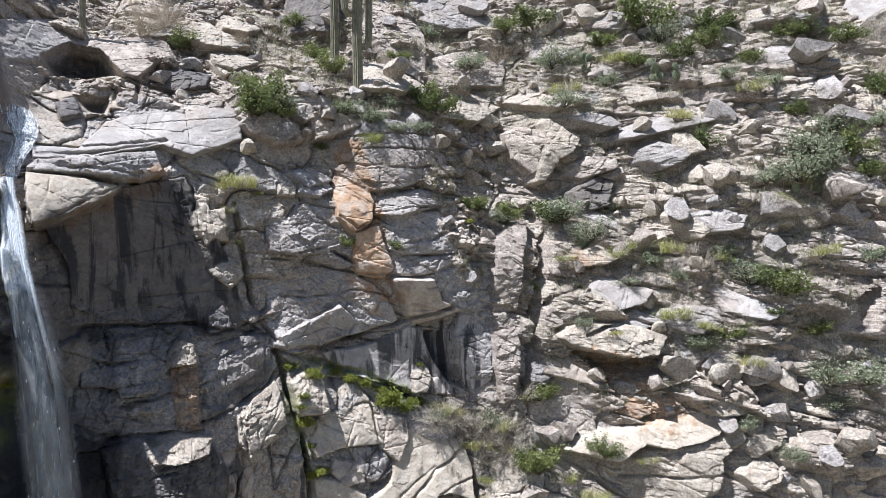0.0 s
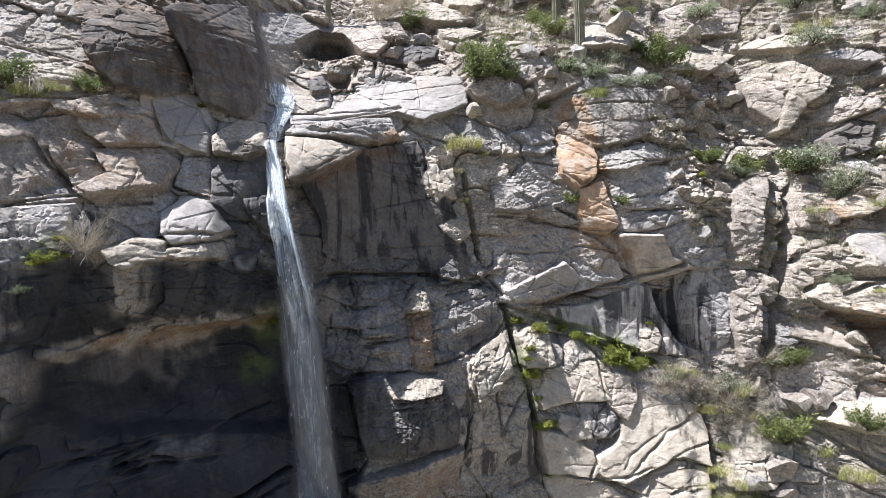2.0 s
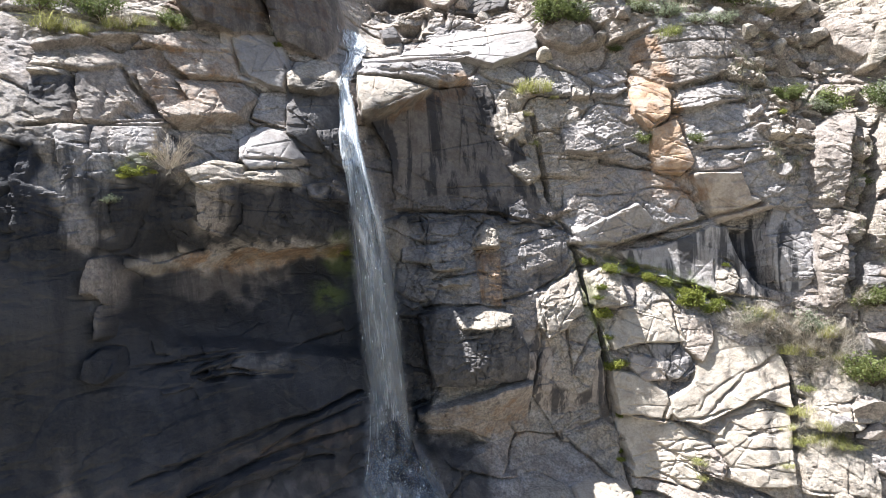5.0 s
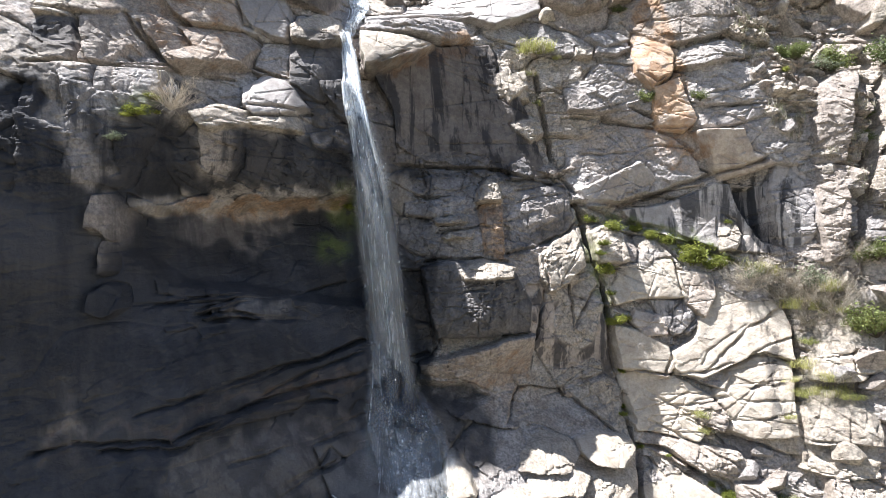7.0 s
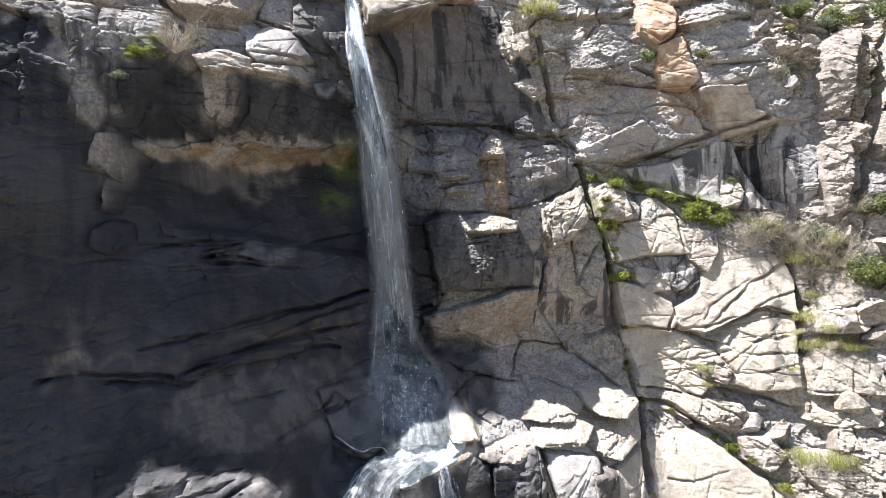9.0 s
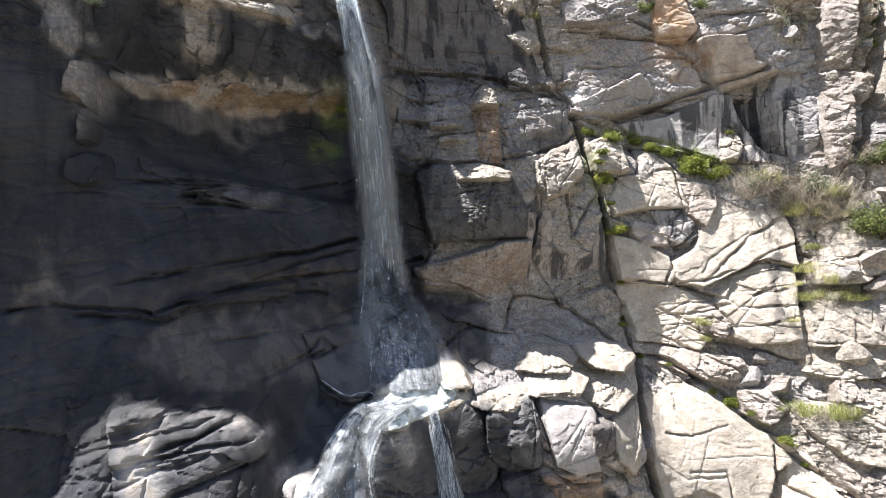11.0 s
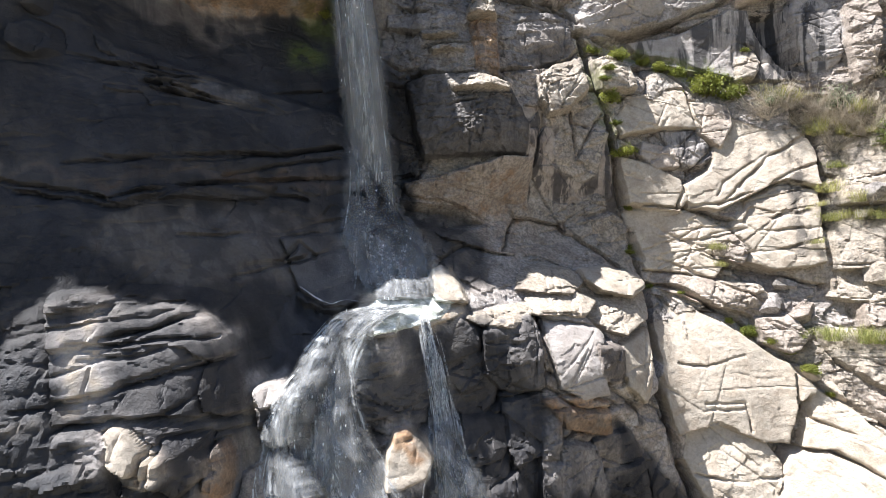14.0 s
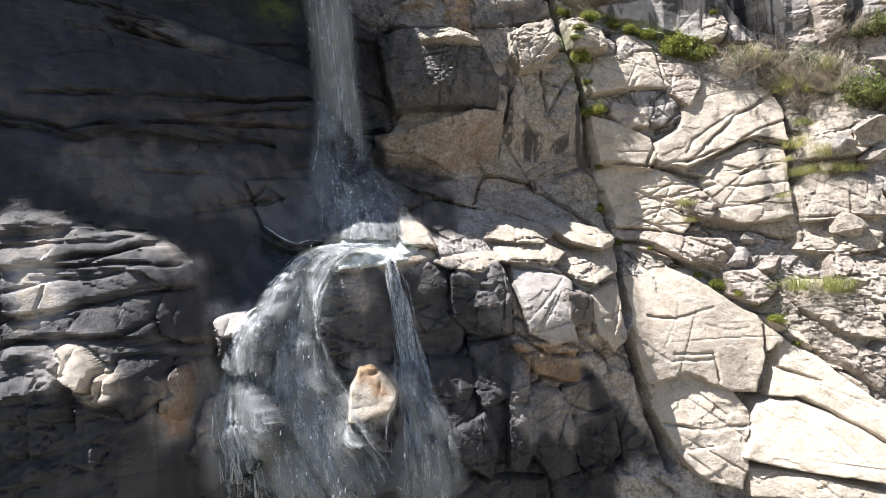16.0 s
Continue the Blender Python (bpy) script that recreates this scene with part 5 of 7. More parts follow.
stain_or_shade(0.95, "D", (-6.11, 22.37), (-5.81, 22.38), (-5.78, 21.70), (-6.05, 21.80))
stain_or_shade(0.5, "L", (-9.68, 22.99), (-9.37, 23.04), (-9.06, 22.59), (-9.15, 22.00), (-9.21, 20.88), (-9.34, 20.80), (-9.68, 22.11))
stain_or_shade(0.7, "L", (-7.53, 25.39), (-6.62, 25.74), (-6.62, 24.36), (-6.99, 23.81), (-7.46, 24.07))
stain_or_shade(0.6, "L", (-10.72, 26.75), (-10.25, 26.90), (-9.51, 25.51), (-9.32, 23.77), (-9.78, 23.29), (-10.13, 23.30))
stain_or_shade(0.6, "L", (-9.78, 27.25), (-8.79, 27.54), (-8.67, 26.36), (-9.31, 25.74), (-9.56, 26.32))
stain_or_shade(0.8, "D", (-9.18, 25.68), (-8.27, 25.78), (-7.86, 25.42), (-7.73, 23.72), (-8.85, 23.38), (-9.20, 24.62))
stain_or_shade(0.8, "D", (-10.12, 25.27), (-9.56, 25.42), (-9.37, 24.09), (-9.57, 23.89), (-9.91, 24.82))
stain_or_shade(1, "L", (-10.99, 26.51), (-10.96, 26.52), (-10.74, 25.07), (-10.77, 25.06))
stain_or_shade(1, "P", (-10.99, 26.51), (-10.96, 26.52), (-10.74, 25.07), (-10.77, 25.06))
stain_or_shade(1, "L", (-10.87, 26.57), (-10.83, 26.59), (-10.43, 25.09), (-10.47, 25.06))
stain_or_shade(1, "P", (-10.87, 26.57), (-10.83, 26.59), (-10.43, 25.09), (-10.47, 25.06))
stain_or_shade(0.5, "L", (-1.76, 24.44), (5.53, 24.06), (5.62, 23.57), (2.59, 21.74), (2.35, 21.30), (-0.99, 21.51), (-1.73, 22.04))
stain_or_shade(0.4, "R", (8.91, 26.94), (10.71, 25.52), (11.08, 24.59), (9.80, 24.87), (8.71, 25.88))
stain_or_shade(0.5, "L", (5.39, 27.53), (11.08, 24.59), (6.68, 23.55), (5.39, 24.87))
# left edge of the wall, darkened to match the shade beside it
stain_or_shade(0.92, "D", (-14.5, 24.0), (-10.6, 24.0), (-8.8, 20.0), (-8.6, 14.5), (-9.2, 9.0), (-14.5, 9.0))
# more painted shade in the recess under the rim
stain_or_shade(0.85, "D", (-3.40, 14.28), (-2.95, 13.93), (-2.30, 13.75), (-1.64, 13.94), (-1.76, 13.33), (-2.84, 12.76), (-3.72, 13.05), (-4.00, 14.10))
stain_or_shade(0.25, "L", (-9.77, 16.78), (-7.24, 16.45), (-5.96, 17.01), (-2.75, 16.86), (-2.79, 17.59), (-4.70, 17.45), (-6.23, 17.20), (-7.40, 16.75), (-9.62, 16.96))
stain_or_shade(0.7, "R", (-9.77, 16.78), (-7.24, 16.45), (-5.96, 17.01), (-2.75, 16.86), (-2.79, 17.59), (-4.70, 17.45), (-6.23, 17.20), (-7.40, 16.75), (-9.62, 16.96))
stain_or_shade(0.25, "L", (-9.92, 18.44), (-9.59, 18.42), (-9.23, 17.18), (-8.87, 16.12), (-9.65, 16.21), (-9.63, 17.22))
stain_or_shade(0.35, "L", (-7.29, 19.90), (-5.01, 19.88), (-4.95, 19.40), (-6.10, 19.30), (-6.95, 19.56))
stain_or_shade(0.65, "R", (8.43, 33.04), (9.57, 32.99), (10.09, 30.18), (10.56, 27.62), (10.14, 26.83), (9.22, 27.15), (8.89, 28.73), (8.41, 30.69))
# lowest rock, coloured darker
stain_or_shade(0.8, "D", (-9.5, 11.0), (-3.4, 9.6), (3.0, 9.0), (6.5, 8.0), (6.5, 6.1), (-9.5, 6.1))



# ---- the cliff's surface ----
WX = X + 0.06 * fbm(X, Z, 1.4, 3, 21) + 0.035 * fbm(X, Z, 0.35, 2, 22)
WZ = Z + 0.06 * fbm(X, Z, 1.4, 3, 23) + 0.035 * fbm(X, Z, 0.35, 2, 24)


def window(outline, margin):
    xs, zs = [p[0] for p in outline], [p[1] for p in outline]
    i0, i1 = np.searchsorted(GX, (min(xs) - margin, max(xs) + margin))
    j0, j1 = np.searchsorted(GZ, (min(zs) - margin, max(zs) + margin))
    return slice(j0, j1), slice(i0, i1)


def line_distance(line, x, z):
    best = np.full(x.shape, 1e9)
    for (ax, az), (bx, bz) in zip(line[:-1], line[1:]):
        dx, dz = bx - ax, bz - az
        u = np.clip(((x - ax) * dx + (z - az) * dz) / (dx * dx + dz * dz + 1e-9), 0, 1)
        best = np.minimum(best, np.hypot(x - ax - u * dx, z - az - u * dz))
    return best


def outline_distance(outline, x, z):
    """The distance to an outline, negative inside."""
    ring = list(outline) + [outline[0]]
    inside = np.zeros(x.shape, bool)
    for (ax, az), (bx, bz) in zip(ring[:-1], ring[1:]):
        crosses = (az > z) != (bz > z)
        inside ^= crosses & (x < ax + (bx - ax) * (z - az) / (bz - az + 1e-12))
    return line_distance(ring, x, z) * np.where(inside, -1, 1)


def ease(v, low, high):
    t = np.clip((v - low) / (high - low), 0, 1)
    return t * t * (3 - 2 * t)


PAINT = {name: np.zeros(X.shape) for name in ("pale", "brown", "rust", "dark", "streak", "wet", "moss")}
ROUGH = np.full(X.shape, 0.55)
# D serves both dark rock and painted shade
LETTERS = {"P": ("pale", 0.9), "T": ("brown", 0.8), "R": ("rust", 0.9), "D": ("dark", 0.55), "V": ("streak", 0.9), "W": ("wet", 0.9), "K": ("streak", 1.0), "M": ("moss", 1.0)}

# broken ground between the named blocks; the slope above and right of the fall is a field of boulders
hillside = ease(X + 0.9 * (Z - 24), 14.5, 17.5) * ease(Z, 17, 20)
hillside = np.maximum(hillside, ease(Z - 0.12 * np.abs(X), 33.5, 35.5))
ROUGH = np.maximum(ROUGH, hillside)
Y = BASE + 0.35 * fbm(X, Z, 5, 3, 31)
wide_i, wide_j, du, dv, gap = cells(X + 0.5 * fbm(X, Z, 3, 3, 11), Z + 0.5 * fbm(X, Z, 3, 3, 12), 3.0, 1.7, -14, 40)
calm = 1 - 0.8 * ease(-X, 0, 3) * ease(-Z, -26, -23)
ROUGH = ROUGH * (1 - 0.45 * ease(-X, 0, 3) * ease(-Z, -26, -23))
Y += calm * (0.4 * (hash2(wide_i, wide_j, 50) - 0.5) + 0.3 * (hash2(wide_i, wide_j, 51) - 0.5) * du + 0.45 * (hash2(wide_i, wide_j, 52) - 0.35) * dv + 0.3 * np.clip(1 - gap / 0.1, 0, 1) ** 2)
for size, k in ((2.6, 60), (1.1, 70)):
    ri, rj, du, dv, gap = cells(X + 0.25 * fbm(X, Z, 1.2, 2, k), Z + 0.25 * fbm(X, Z, 1.2, 2, k + 1), size, size * 0.62, 12 - 30 * (size > 1), k)
    spin = hash2(ri, rj, k + 8) * 3.14
    a, b = du * np.cos(spin) + dv * np.sin(spin), dv * np.cos(spin) - du * np.sin(spin)
    top = np.clip(np.minimum(np.minimum(1.5 - 2.6 * np.abs(a), 1.5 - 2.2 * np.abs(b)), 1.0 + 0.7 * (hash2(ri, rj, k + 9) - 0.5) * a), 0, 2)
    big = hash2(ri, rj, k + 5)
    Y -= hillside * size * (0.03 + 0.42 * big ** 3) * top * ease(gap, 0.0, 0.12)
    Y += hillside * size * 0.12 * (hash2(ri, rj, k + 6) - 0.4) * dv * 2
    tone = hash2(ri, rj, k + 7)
    PAINT["pale"] = np.maximum(PAINT["pale"], hillside * np.where(tone > 0.62, 0.7, 0.0) * ease(gap, 0.02, 0.12))
    PAINT["brown"] = np.maximum(PAINT["brown"], hillside * np.where(tone < 0.4, 0.75, 0.0))
tone = hash2(wide_i, wide_j, 53)
PAINT["pale"] = np.maximum(PAINT["pale"], np.where(tone > 0.6, 0.5, 0.0))
PAINT["brown"] = np.maximum(PAINT["brown"], np.where(tone < 0.3, 0.5, 0.0))

OWNER = np.full(X.shape, -1)
for number, (proud, lean, turn, look_of, outline) in enumerate(BLOCKS):
    w = window(outline, 1.0)
    x, z = X[w], Z[w]
    d = outline_distance(outline, WX[w], WZ[w]) - 0.04
    cx, cz = (sum(p[q] for p in outline) / len(outline) for q in (0, 1))
    size = math.sqrt(max(np.count_nonzero(d < 0), 1)) * STEP
    r = min(0.08, 0.08 * size)
    y = BASE[w] - proud + lean * (z - cz) + turn * (x - cx) + 0.5 * r * np.clip(1 + d / r, 0, 1) ** 2 + 9.0 * np.maximum(d, 0)
    dice = random.Random(number + 7)
    start = dice.uniform(0, 6.28)
    for q in range(5):
        way = start + q * 1.256 + dice.uniform(-0.4, 0.4)
        beyond = (x - cx) * math.cos(way) + (z - cz) * math.sin(way) - size * dice.uniform(0.02, 0.38)
        y += dice.uniform(0.06, 0.36) * {0: 1.0, 1: 0.45}.get(look_of.count("S"), 0.12) * np.maximum(beyond, 0)
    way_of = (-33, 58, 8) if cx > 4 else (6, 82, -22)
    for q in range(int(min(2 if "SS" in look_of else 7, 1.5 + 1.6 * size))):
        way = radians(dice.choice(way_of) + dice.gauss(0, 9))
        beside = (z - cz) * math.cos(way) - (x - cx) * math.sin(way) - size * dice.uniform(-0.42, 0.42)
        along_it = (x - cx) * math.cos(way) + (z - cz) * math.sin(way)
        step = dice.uniform(-0.06, 0.1) * {0: 1.0, 1: 0.6}.get(look_of.count("S"), 0.3)
        reach = ease(along_it, -size * dice.uniform(0.1, 0.8), 0.0) if dice.random() < 0.5 else ease(-along_it, -size * dice.uniform(0.1, 0.8), 0.0)
        y += reach * (step * (beside > 0) + dice.uniform(-0.1, 0.16) * abs(step) * 6 * np.maximum(beside, 0) + (0.05 if "SS" in look_of else 0.09) * np.clip(1 - np.abs(beside) / 0.035, 0, 1))
    # an open joint round the block
    Y[w] += 0.18 * np.clip(1 - np.abs(d - 0.04) / 0.06, 0, 1) * ease(fbm(x, z, 0.9, 2, 97), -0.05, 0.35)
    wins = (y < Y[w]) & (d < 0.35)
    Y[w] = np.where(wins, y, Y[w])
    OWNER[w] = np.where(wins, number, OWNER[w])
    own = wins & (d < 0.12)
    calm = {0: 0.45, 1: 0.18}.get(look_of.count("S"), 0.06)
    ROUGH[w] = np.where(own, calm, ROUGH[w])
    for name in ("pale", "brown", "rust", "dark", "streak", "wet"):
        PAINT[name][w] = np.where(own, 0.0, PAINT[name][w])
    for letter in set(look_of) & set(LETTERS):
        name, amount = LETTERS[letter]
        PAINT[name][w] = np.where(own, amount, PAINT[name][w])
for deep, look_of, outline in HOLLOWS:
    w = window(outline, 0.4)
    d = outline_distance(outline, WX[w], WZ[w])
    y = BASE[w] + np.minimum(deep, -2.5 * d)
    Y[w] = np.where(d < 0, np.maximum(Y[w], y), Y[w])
    # colour of the hollow; for D, recess shade painted in, fading towards the rim
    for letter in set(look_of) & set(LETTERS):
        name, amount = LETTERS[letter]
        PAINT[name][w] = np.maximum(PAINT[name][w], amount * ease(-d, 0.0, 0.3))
for width, deep, line in CRACKS:
    w = window(line, 1.2)
    d = line_distance(line, WX[w] + 0.05 * fbm(X[w], Z[w], 0.5, 2, 91), WZ[w] + 0.05 * fbm(X[w], Z[w], 0.5, 2, 92))
    here = 0.5 * width * (1.0 + 0.8 * fbm(X[w], Z[w], 0.7, 2, 93)) + 0.02
    Y[w] += deep * np.clip(0.75 + 0.9 * fbm(X[w], Z[w], 1.1, 2, 94), 0.1, 1.2) * np.clip(1 - d / (0.8 * here + 0.03), 0, 1)
# lesser joints, in the two directions in which the rock splits on either side of the fall
dice = random.Random(31)
for q in range(380):
    x, z = dice.uniform(-13, 22), dice.uniform(7, 36)
    side = x > 4 + 2 * dice.random()
    angle = dice.gauss(-30, 10) if side else dice.gauss(6, 10)
    if dice.random() < 0.33:
        angle += dice.gauss(84, 14)
    line = [(x, z)]
    for k in range(dice.randint(3, 7)):
        angle += dice.gauss(0, 7)
        r = dice.uniform(0.25, 0.7)
        line.append((line[-1][0] + r * math.cos(radians(angle)), line[-1][1] + r * math.sin(radians(angle))))
    w = window(line, 0.5)
    if X[w].size:
        d = line_distance(line, X[w] + 0.3 * (WX[w] - X[w]), Z[w] + 0.3 * (WZ[w] - Z[w]))
        Y[w] += (0.35 + 0.9 * ROUGH[w]) * dice.uniform(0.05, 0.14) * np.clip(1 - d / dice.uniform(0.045, 0.065), 0, 1) * ease(fbm(X[w], Z[w], 0.6, 2, 95), -0.35, 0.2)
for strength, look_of, outline in STAINS_AND_SHADE:
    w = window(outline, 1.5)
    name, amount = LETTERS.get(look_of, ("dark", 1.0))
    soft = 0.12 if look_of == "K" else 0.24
    # stains and painted shade end in drips
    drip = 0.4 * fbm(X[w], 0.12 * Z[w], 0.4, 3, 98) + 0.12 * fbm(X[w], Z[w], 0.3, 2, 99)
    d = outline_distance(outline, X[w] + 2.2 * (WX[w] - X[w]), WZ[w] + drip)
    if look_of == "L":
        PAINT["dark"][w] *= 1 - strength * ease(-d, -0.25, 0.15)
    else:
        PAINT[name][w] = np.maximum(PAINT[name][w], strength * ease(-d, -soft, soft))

# joints and faces at arm's length, then at a hand's width: tilted planes that meet in sharp edges
for width, height, angle, amount, k in ((1.5, 0.9, -22, 0.2, 101), (1.3, 0.24, 8, 0.09, 111), (0.75, 0.42, 24, 0.15, 121), (0.34, 0.2, -34, 0.12, 141), (0.17, 0.11, 20, 0.07, 151)):
    ri, rj, du, dv, gap = cells(WX + 0.05 * fbm(X, Z, 0.8, 2, k), WZ + 0.05 * fbm(X, Z, 0.8, 2, k + 1), width, height, angle, k)
    local = ROUGH * np.clip(0.55 + 1.5 * fbm(X, Z, 2.5, 2, k + 2), 0.1, 1.5) + 0.05
    Y += amount * local * ((hash2(ri, rj, k + 3) - 0.5) * 0.8 + (hash2(ri, rj, k + 4) - 0.5) * du * 2.2 + (hash2(ri, rj, k + 5) - 0.45) * dv * 2.6)
    Y += amount * 0.9 * local * np.clip(1 - gap / 0.06, 0, 1) * ease(fbm(X, Z, 1.6, 2, k + 9), 0.0, 0.2)
Y += 0.035 * (0.3 + 0.7 * ROUGH) * fbm(X, Z, 0.8, 3, 161, 0.5)
# worn corners
for axis in (0, 1):
    Y = 0.86 * Y + 0.07 * (np.roll(Y, 1, axis) + np.roll(Y, -1, axis))
for name in PAINT:
    PAINT[name] = np.clip(blur(PAINT[name], 1), 0, 1)
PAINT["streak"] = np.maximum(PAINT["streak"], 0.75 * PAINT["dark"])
PAINT["rough"] = ROUGH
# the rock behind the fall and under the overhang is damp
PAINT["wet"] = np.maximum(PAINT["wet"], 0.5 * PAINT["dark"] * ease(-X, -4, -1) * ease(-Z, -25, -22))


def depth(x, z):
    """The depth of the rock at one place."""
    i, j = min(max(int(round((x - GX[0]) / STEP)), 0), len(GX) - 1), min(max(int(round((z - GZ[0]) / STEP)), 0), len(GZ) - 1)
    return float(Y[j, i])


def sheet(name, verts, quads, material, parent=None, values=()):
    """A mesh object from arrays of points and four-cornered faces."""
    me = bpy.data.meshes.new(name)
    me.vertices.add(len(verts))
    me.vertices.foreach_set("co", np.ascontiguousarray(verts, np.float32).ravel())
    me.loops.add(quads.size)
    me.loops.foreach_set("vertex_index", np.ascontiguousarray(quads, np.int32).ravel())
    me.polygons.add(len(quads))
    me.polygons.foreach_set("loop_start", np.arange(0, quads.size, 4, dtype=np.int32))
    me.polygons.foreach_set("use_smooth", np.ones(len(quads), bool))
    me.update(calc_edges=True)
    me.set_sharp_from_angle(angle=radians(24))
    for key, data in values:
        me.attributes.new(key, "FLOAT", "POINT").data.foreach_set("value", np.ascontiguousarray(data, np.float32))
    me.materials.append(material)
    ob = new(name, me)
    ob.parent = parent
    return ob


def grid_quads(rows, columns):
    i = np.arange(rows * columns).reshape(rows, columns)
    return np.stack([i[:-1, :-1], i[:-1, 1:], i[1:, 1:], i[1:, :-1]], -1).reshape(-1, 4)


POINTS = np.stack([X, Y, Z], -1).reshape(-1, 3)
ALL = grid_quads(*X.shape)
LAYERS = [(name, data.reshape(-1)) for name, data in PAINT.items()]


def rock_piece(name, faces, parent):
    used, again = np.unique(ALL[faces], return_inverse=True)
    return sheet(name, POINTS[used], again.reshape(-1, 4), ROCK, parent, [(k, v[used]) for k, v in LAYERS])


# the cells between the named blocks count as faces of their own
owner = OWNER[:-1, :-1].reshape(-1).copy()
cell = ((wide_i - wide_i.min()) * 1000 + wide_j - wide_j.min()).astype(int)[:-1, :-1].reshape(-1)
slope = (hillside[:-1, :-1] > 0.5).reshape(-1)
seen = ((X > -14) & (X < 30) & (Z > 7.5) & (Z < 43))[:-1, :-1].reshape(-1)
free = (owner < 0) & seen
names, numbers = np.unique(cell[free] * 2 + slope[free], return_inverse=True)
owner[free] = len(BLOCKS) + numbers
few = np.bincount(owner + 1) < 40
owner[few[owner + 1]] = -1
order = np.argsort(owner, kind="stable")
starts = np.searchsorted(owner[order], np.arange(-1, len(BLOCKS) + len(names) + 1))
cliff = rock_piece("cliff_face", order[starts[0]:starts[1]], None)
tagged(cliff, "tall fractured grey granite cliff with dark varnish streaks", "cliff", kind="structure")
for q in range(len(starts) - 2):
    faces = order[starts[q + 1]:starts[q + 2]]
    if len(faces):
        kind = "rock_block" if q < len(BLOCKS) else ("rock_face", "slope_rock")[names[q - len(BLOCKS)] % 2]
        rock_piece(kind, faces, cliff)


def sand_material():
    n = Nodes("brush_and_sand")
    colour = n.mix(n.ramp(n.noise(1.5, 5, 0.6), 0.4, 0.6), (0.3, 0.255, 0.2), (0.13, 0.13, 0.08))
    n.put(n.shader.inputs["Base Color"], n.mix(n.ramp(n.noise(0.2, 4), 0.45, 0.65, 0.0, 0.6), colour, (0.11, 0.095, 0.08)))
    n.shader.inputs["Roughness"].default_value = 0.9
    n.put(n.shader.inputs["Normal"], n.bump(n.noise(0.3, 5), 0.1, 0.8))
    return n.material


# ---- the land beyond: canyon floor and the mountain round the cliff ----
def land():
    gx, gz = np.arange(-70, 91, 2.0), np.arange(1.0, 62, 2.0)
    lx, lz = np.meshgrid(gx, gz)
    low = np.array([np.interp(gz, *zip(*p)) for _, p in SECTIONS])
    ly = np.array([np.interp(gx, [x for x, _ in SECTIONS], low[:, j]) for j in range(len(gz))])
    ly = ly + 1.0 * fbm(lx, lz, 9, 4, 7) + 1.5 + 0.5 * np.maximum(lz - 50, 0) ** 1.2
    quads = grid_quads(*lx.shape)
    ox, oz = lx.reshape(-1)[quads], lz.reshape(-1)[quads]
    inside = ((ox > GX[0] + 2.1) & (ox < GX[-1] - 2.1) & (oz > GZ[0] + 2.1) & (oz < GZ[-1] - 2.1)).all(1)
    back = sheet("mountainside", np.stack([lx, ly, lz], -1).reshape(-1, 3), quads[~inside], ROCK)
    tagged(back, "rough granite mountainside round the cliff", "mountain", kind="structure")
    x, y = np.meshgrid(np.concatenate([-np.geomspace(3000, 12, 24), np.linspace(-8, 8, 5), np.geomspace(12, 3000, 24)]), np.concatenate([-np.geomspace(3000, 4, 30), np.linspace(0, 40, 12), np.geomspace(60, 3000, 10)]))
    far = np.hypot(x, y)
    z = 3.2 + 0.5 * fbm(x, y, 6, 3, 8) * (far < 60)
    floor = sheet("ground", np.stack([x, y, z], -1).reshape(-1, 3), grid_quads(*x.shape), sand_material())
    tagged(floor, "sandy boulder-strewn canyon floor", "ground", kind="structure")


land()


# ---- loose boulders ----
def boulder_mesh(seed, tone):
    """An angular block: a ball cut by flat planes, then roughened."""
    dice = random.Random(seed)
    bm = bmesh.new()
    bmesh.ops.create_icosphere(bm, subdivisions=3, radius=0.5)
    cuts = [(Vector((dice.gauss(0, 1), dice.gauss(0, 1), dice.gauss(0, 1))).normalized(), dice.uniform(0.2, 0.4)) for q in range(11)]
    for v in bm.verts:
        for n, d in cuts:
            over = v.co.dot(n) - d
            if over > 0:
                v.co -= n * over
        v.co += v.co.normalized() * (0.03 * noise.fractal(v.co * 5 + Vector((seed, 0, 0)), 1.0, 2.0, 4))
        v.co.z *= 0.92
    me = bpy.data.meshes.new("boulder")
    bm.to_mesh(me)
    bm.free()
    me.polygons.foreach_set("use_smooth", np.ones(len(me.polygons), bool))
    me.set_sharp_from_angle(angle=radians(22))
    for key, value in tone.items():
        me.attributes.new(key, "FLOAT", "POINT").data.foreach_set("value", np.full(len(me.vertices), value, np.float32))
    me.materials.append(ROCK)
    return me


BOULDERS = [
    ("pale grey angular granite boulder on the slope", [boulder_mesh(q, {"pale": 0.9, "rough": 0.6}) for q in (1, 2, 3)]),
    ("brown weathered granite boulder on the slope", [boulder_mesh(q, {"brown": 0.8, "rough": 0.8}) for q in (4, 5, 6)]),
    ("grey cracked granite boulder among dry grass", [boulder_mesh(q, {"rough": 0.8}) for q in (7, 8, 9)]),
]
tossed = random.Random(12)


def boulder(x, z, size):
    label, forms = BOULDERS[tossed.choice((0, 0, 1, 2, 2))]
    ob = new("boulder", tossed.choice(forms))
    ob.matrix_world = pose(x, depth(x, z - 0.2 * size) + 0.05 * size, z, tossed.uniform(-25, 25), tossed.uniform(-20, 20), tossed.uniform(0, 360)) @ Matrix.Diagonal((1.15 * size, tossed.uniform(0.8, 1.1) * size, tossed.uniform(0.7, 1.0) * size, 1))
    tagged(ob, label, "boulder", group="boulders on the slope")


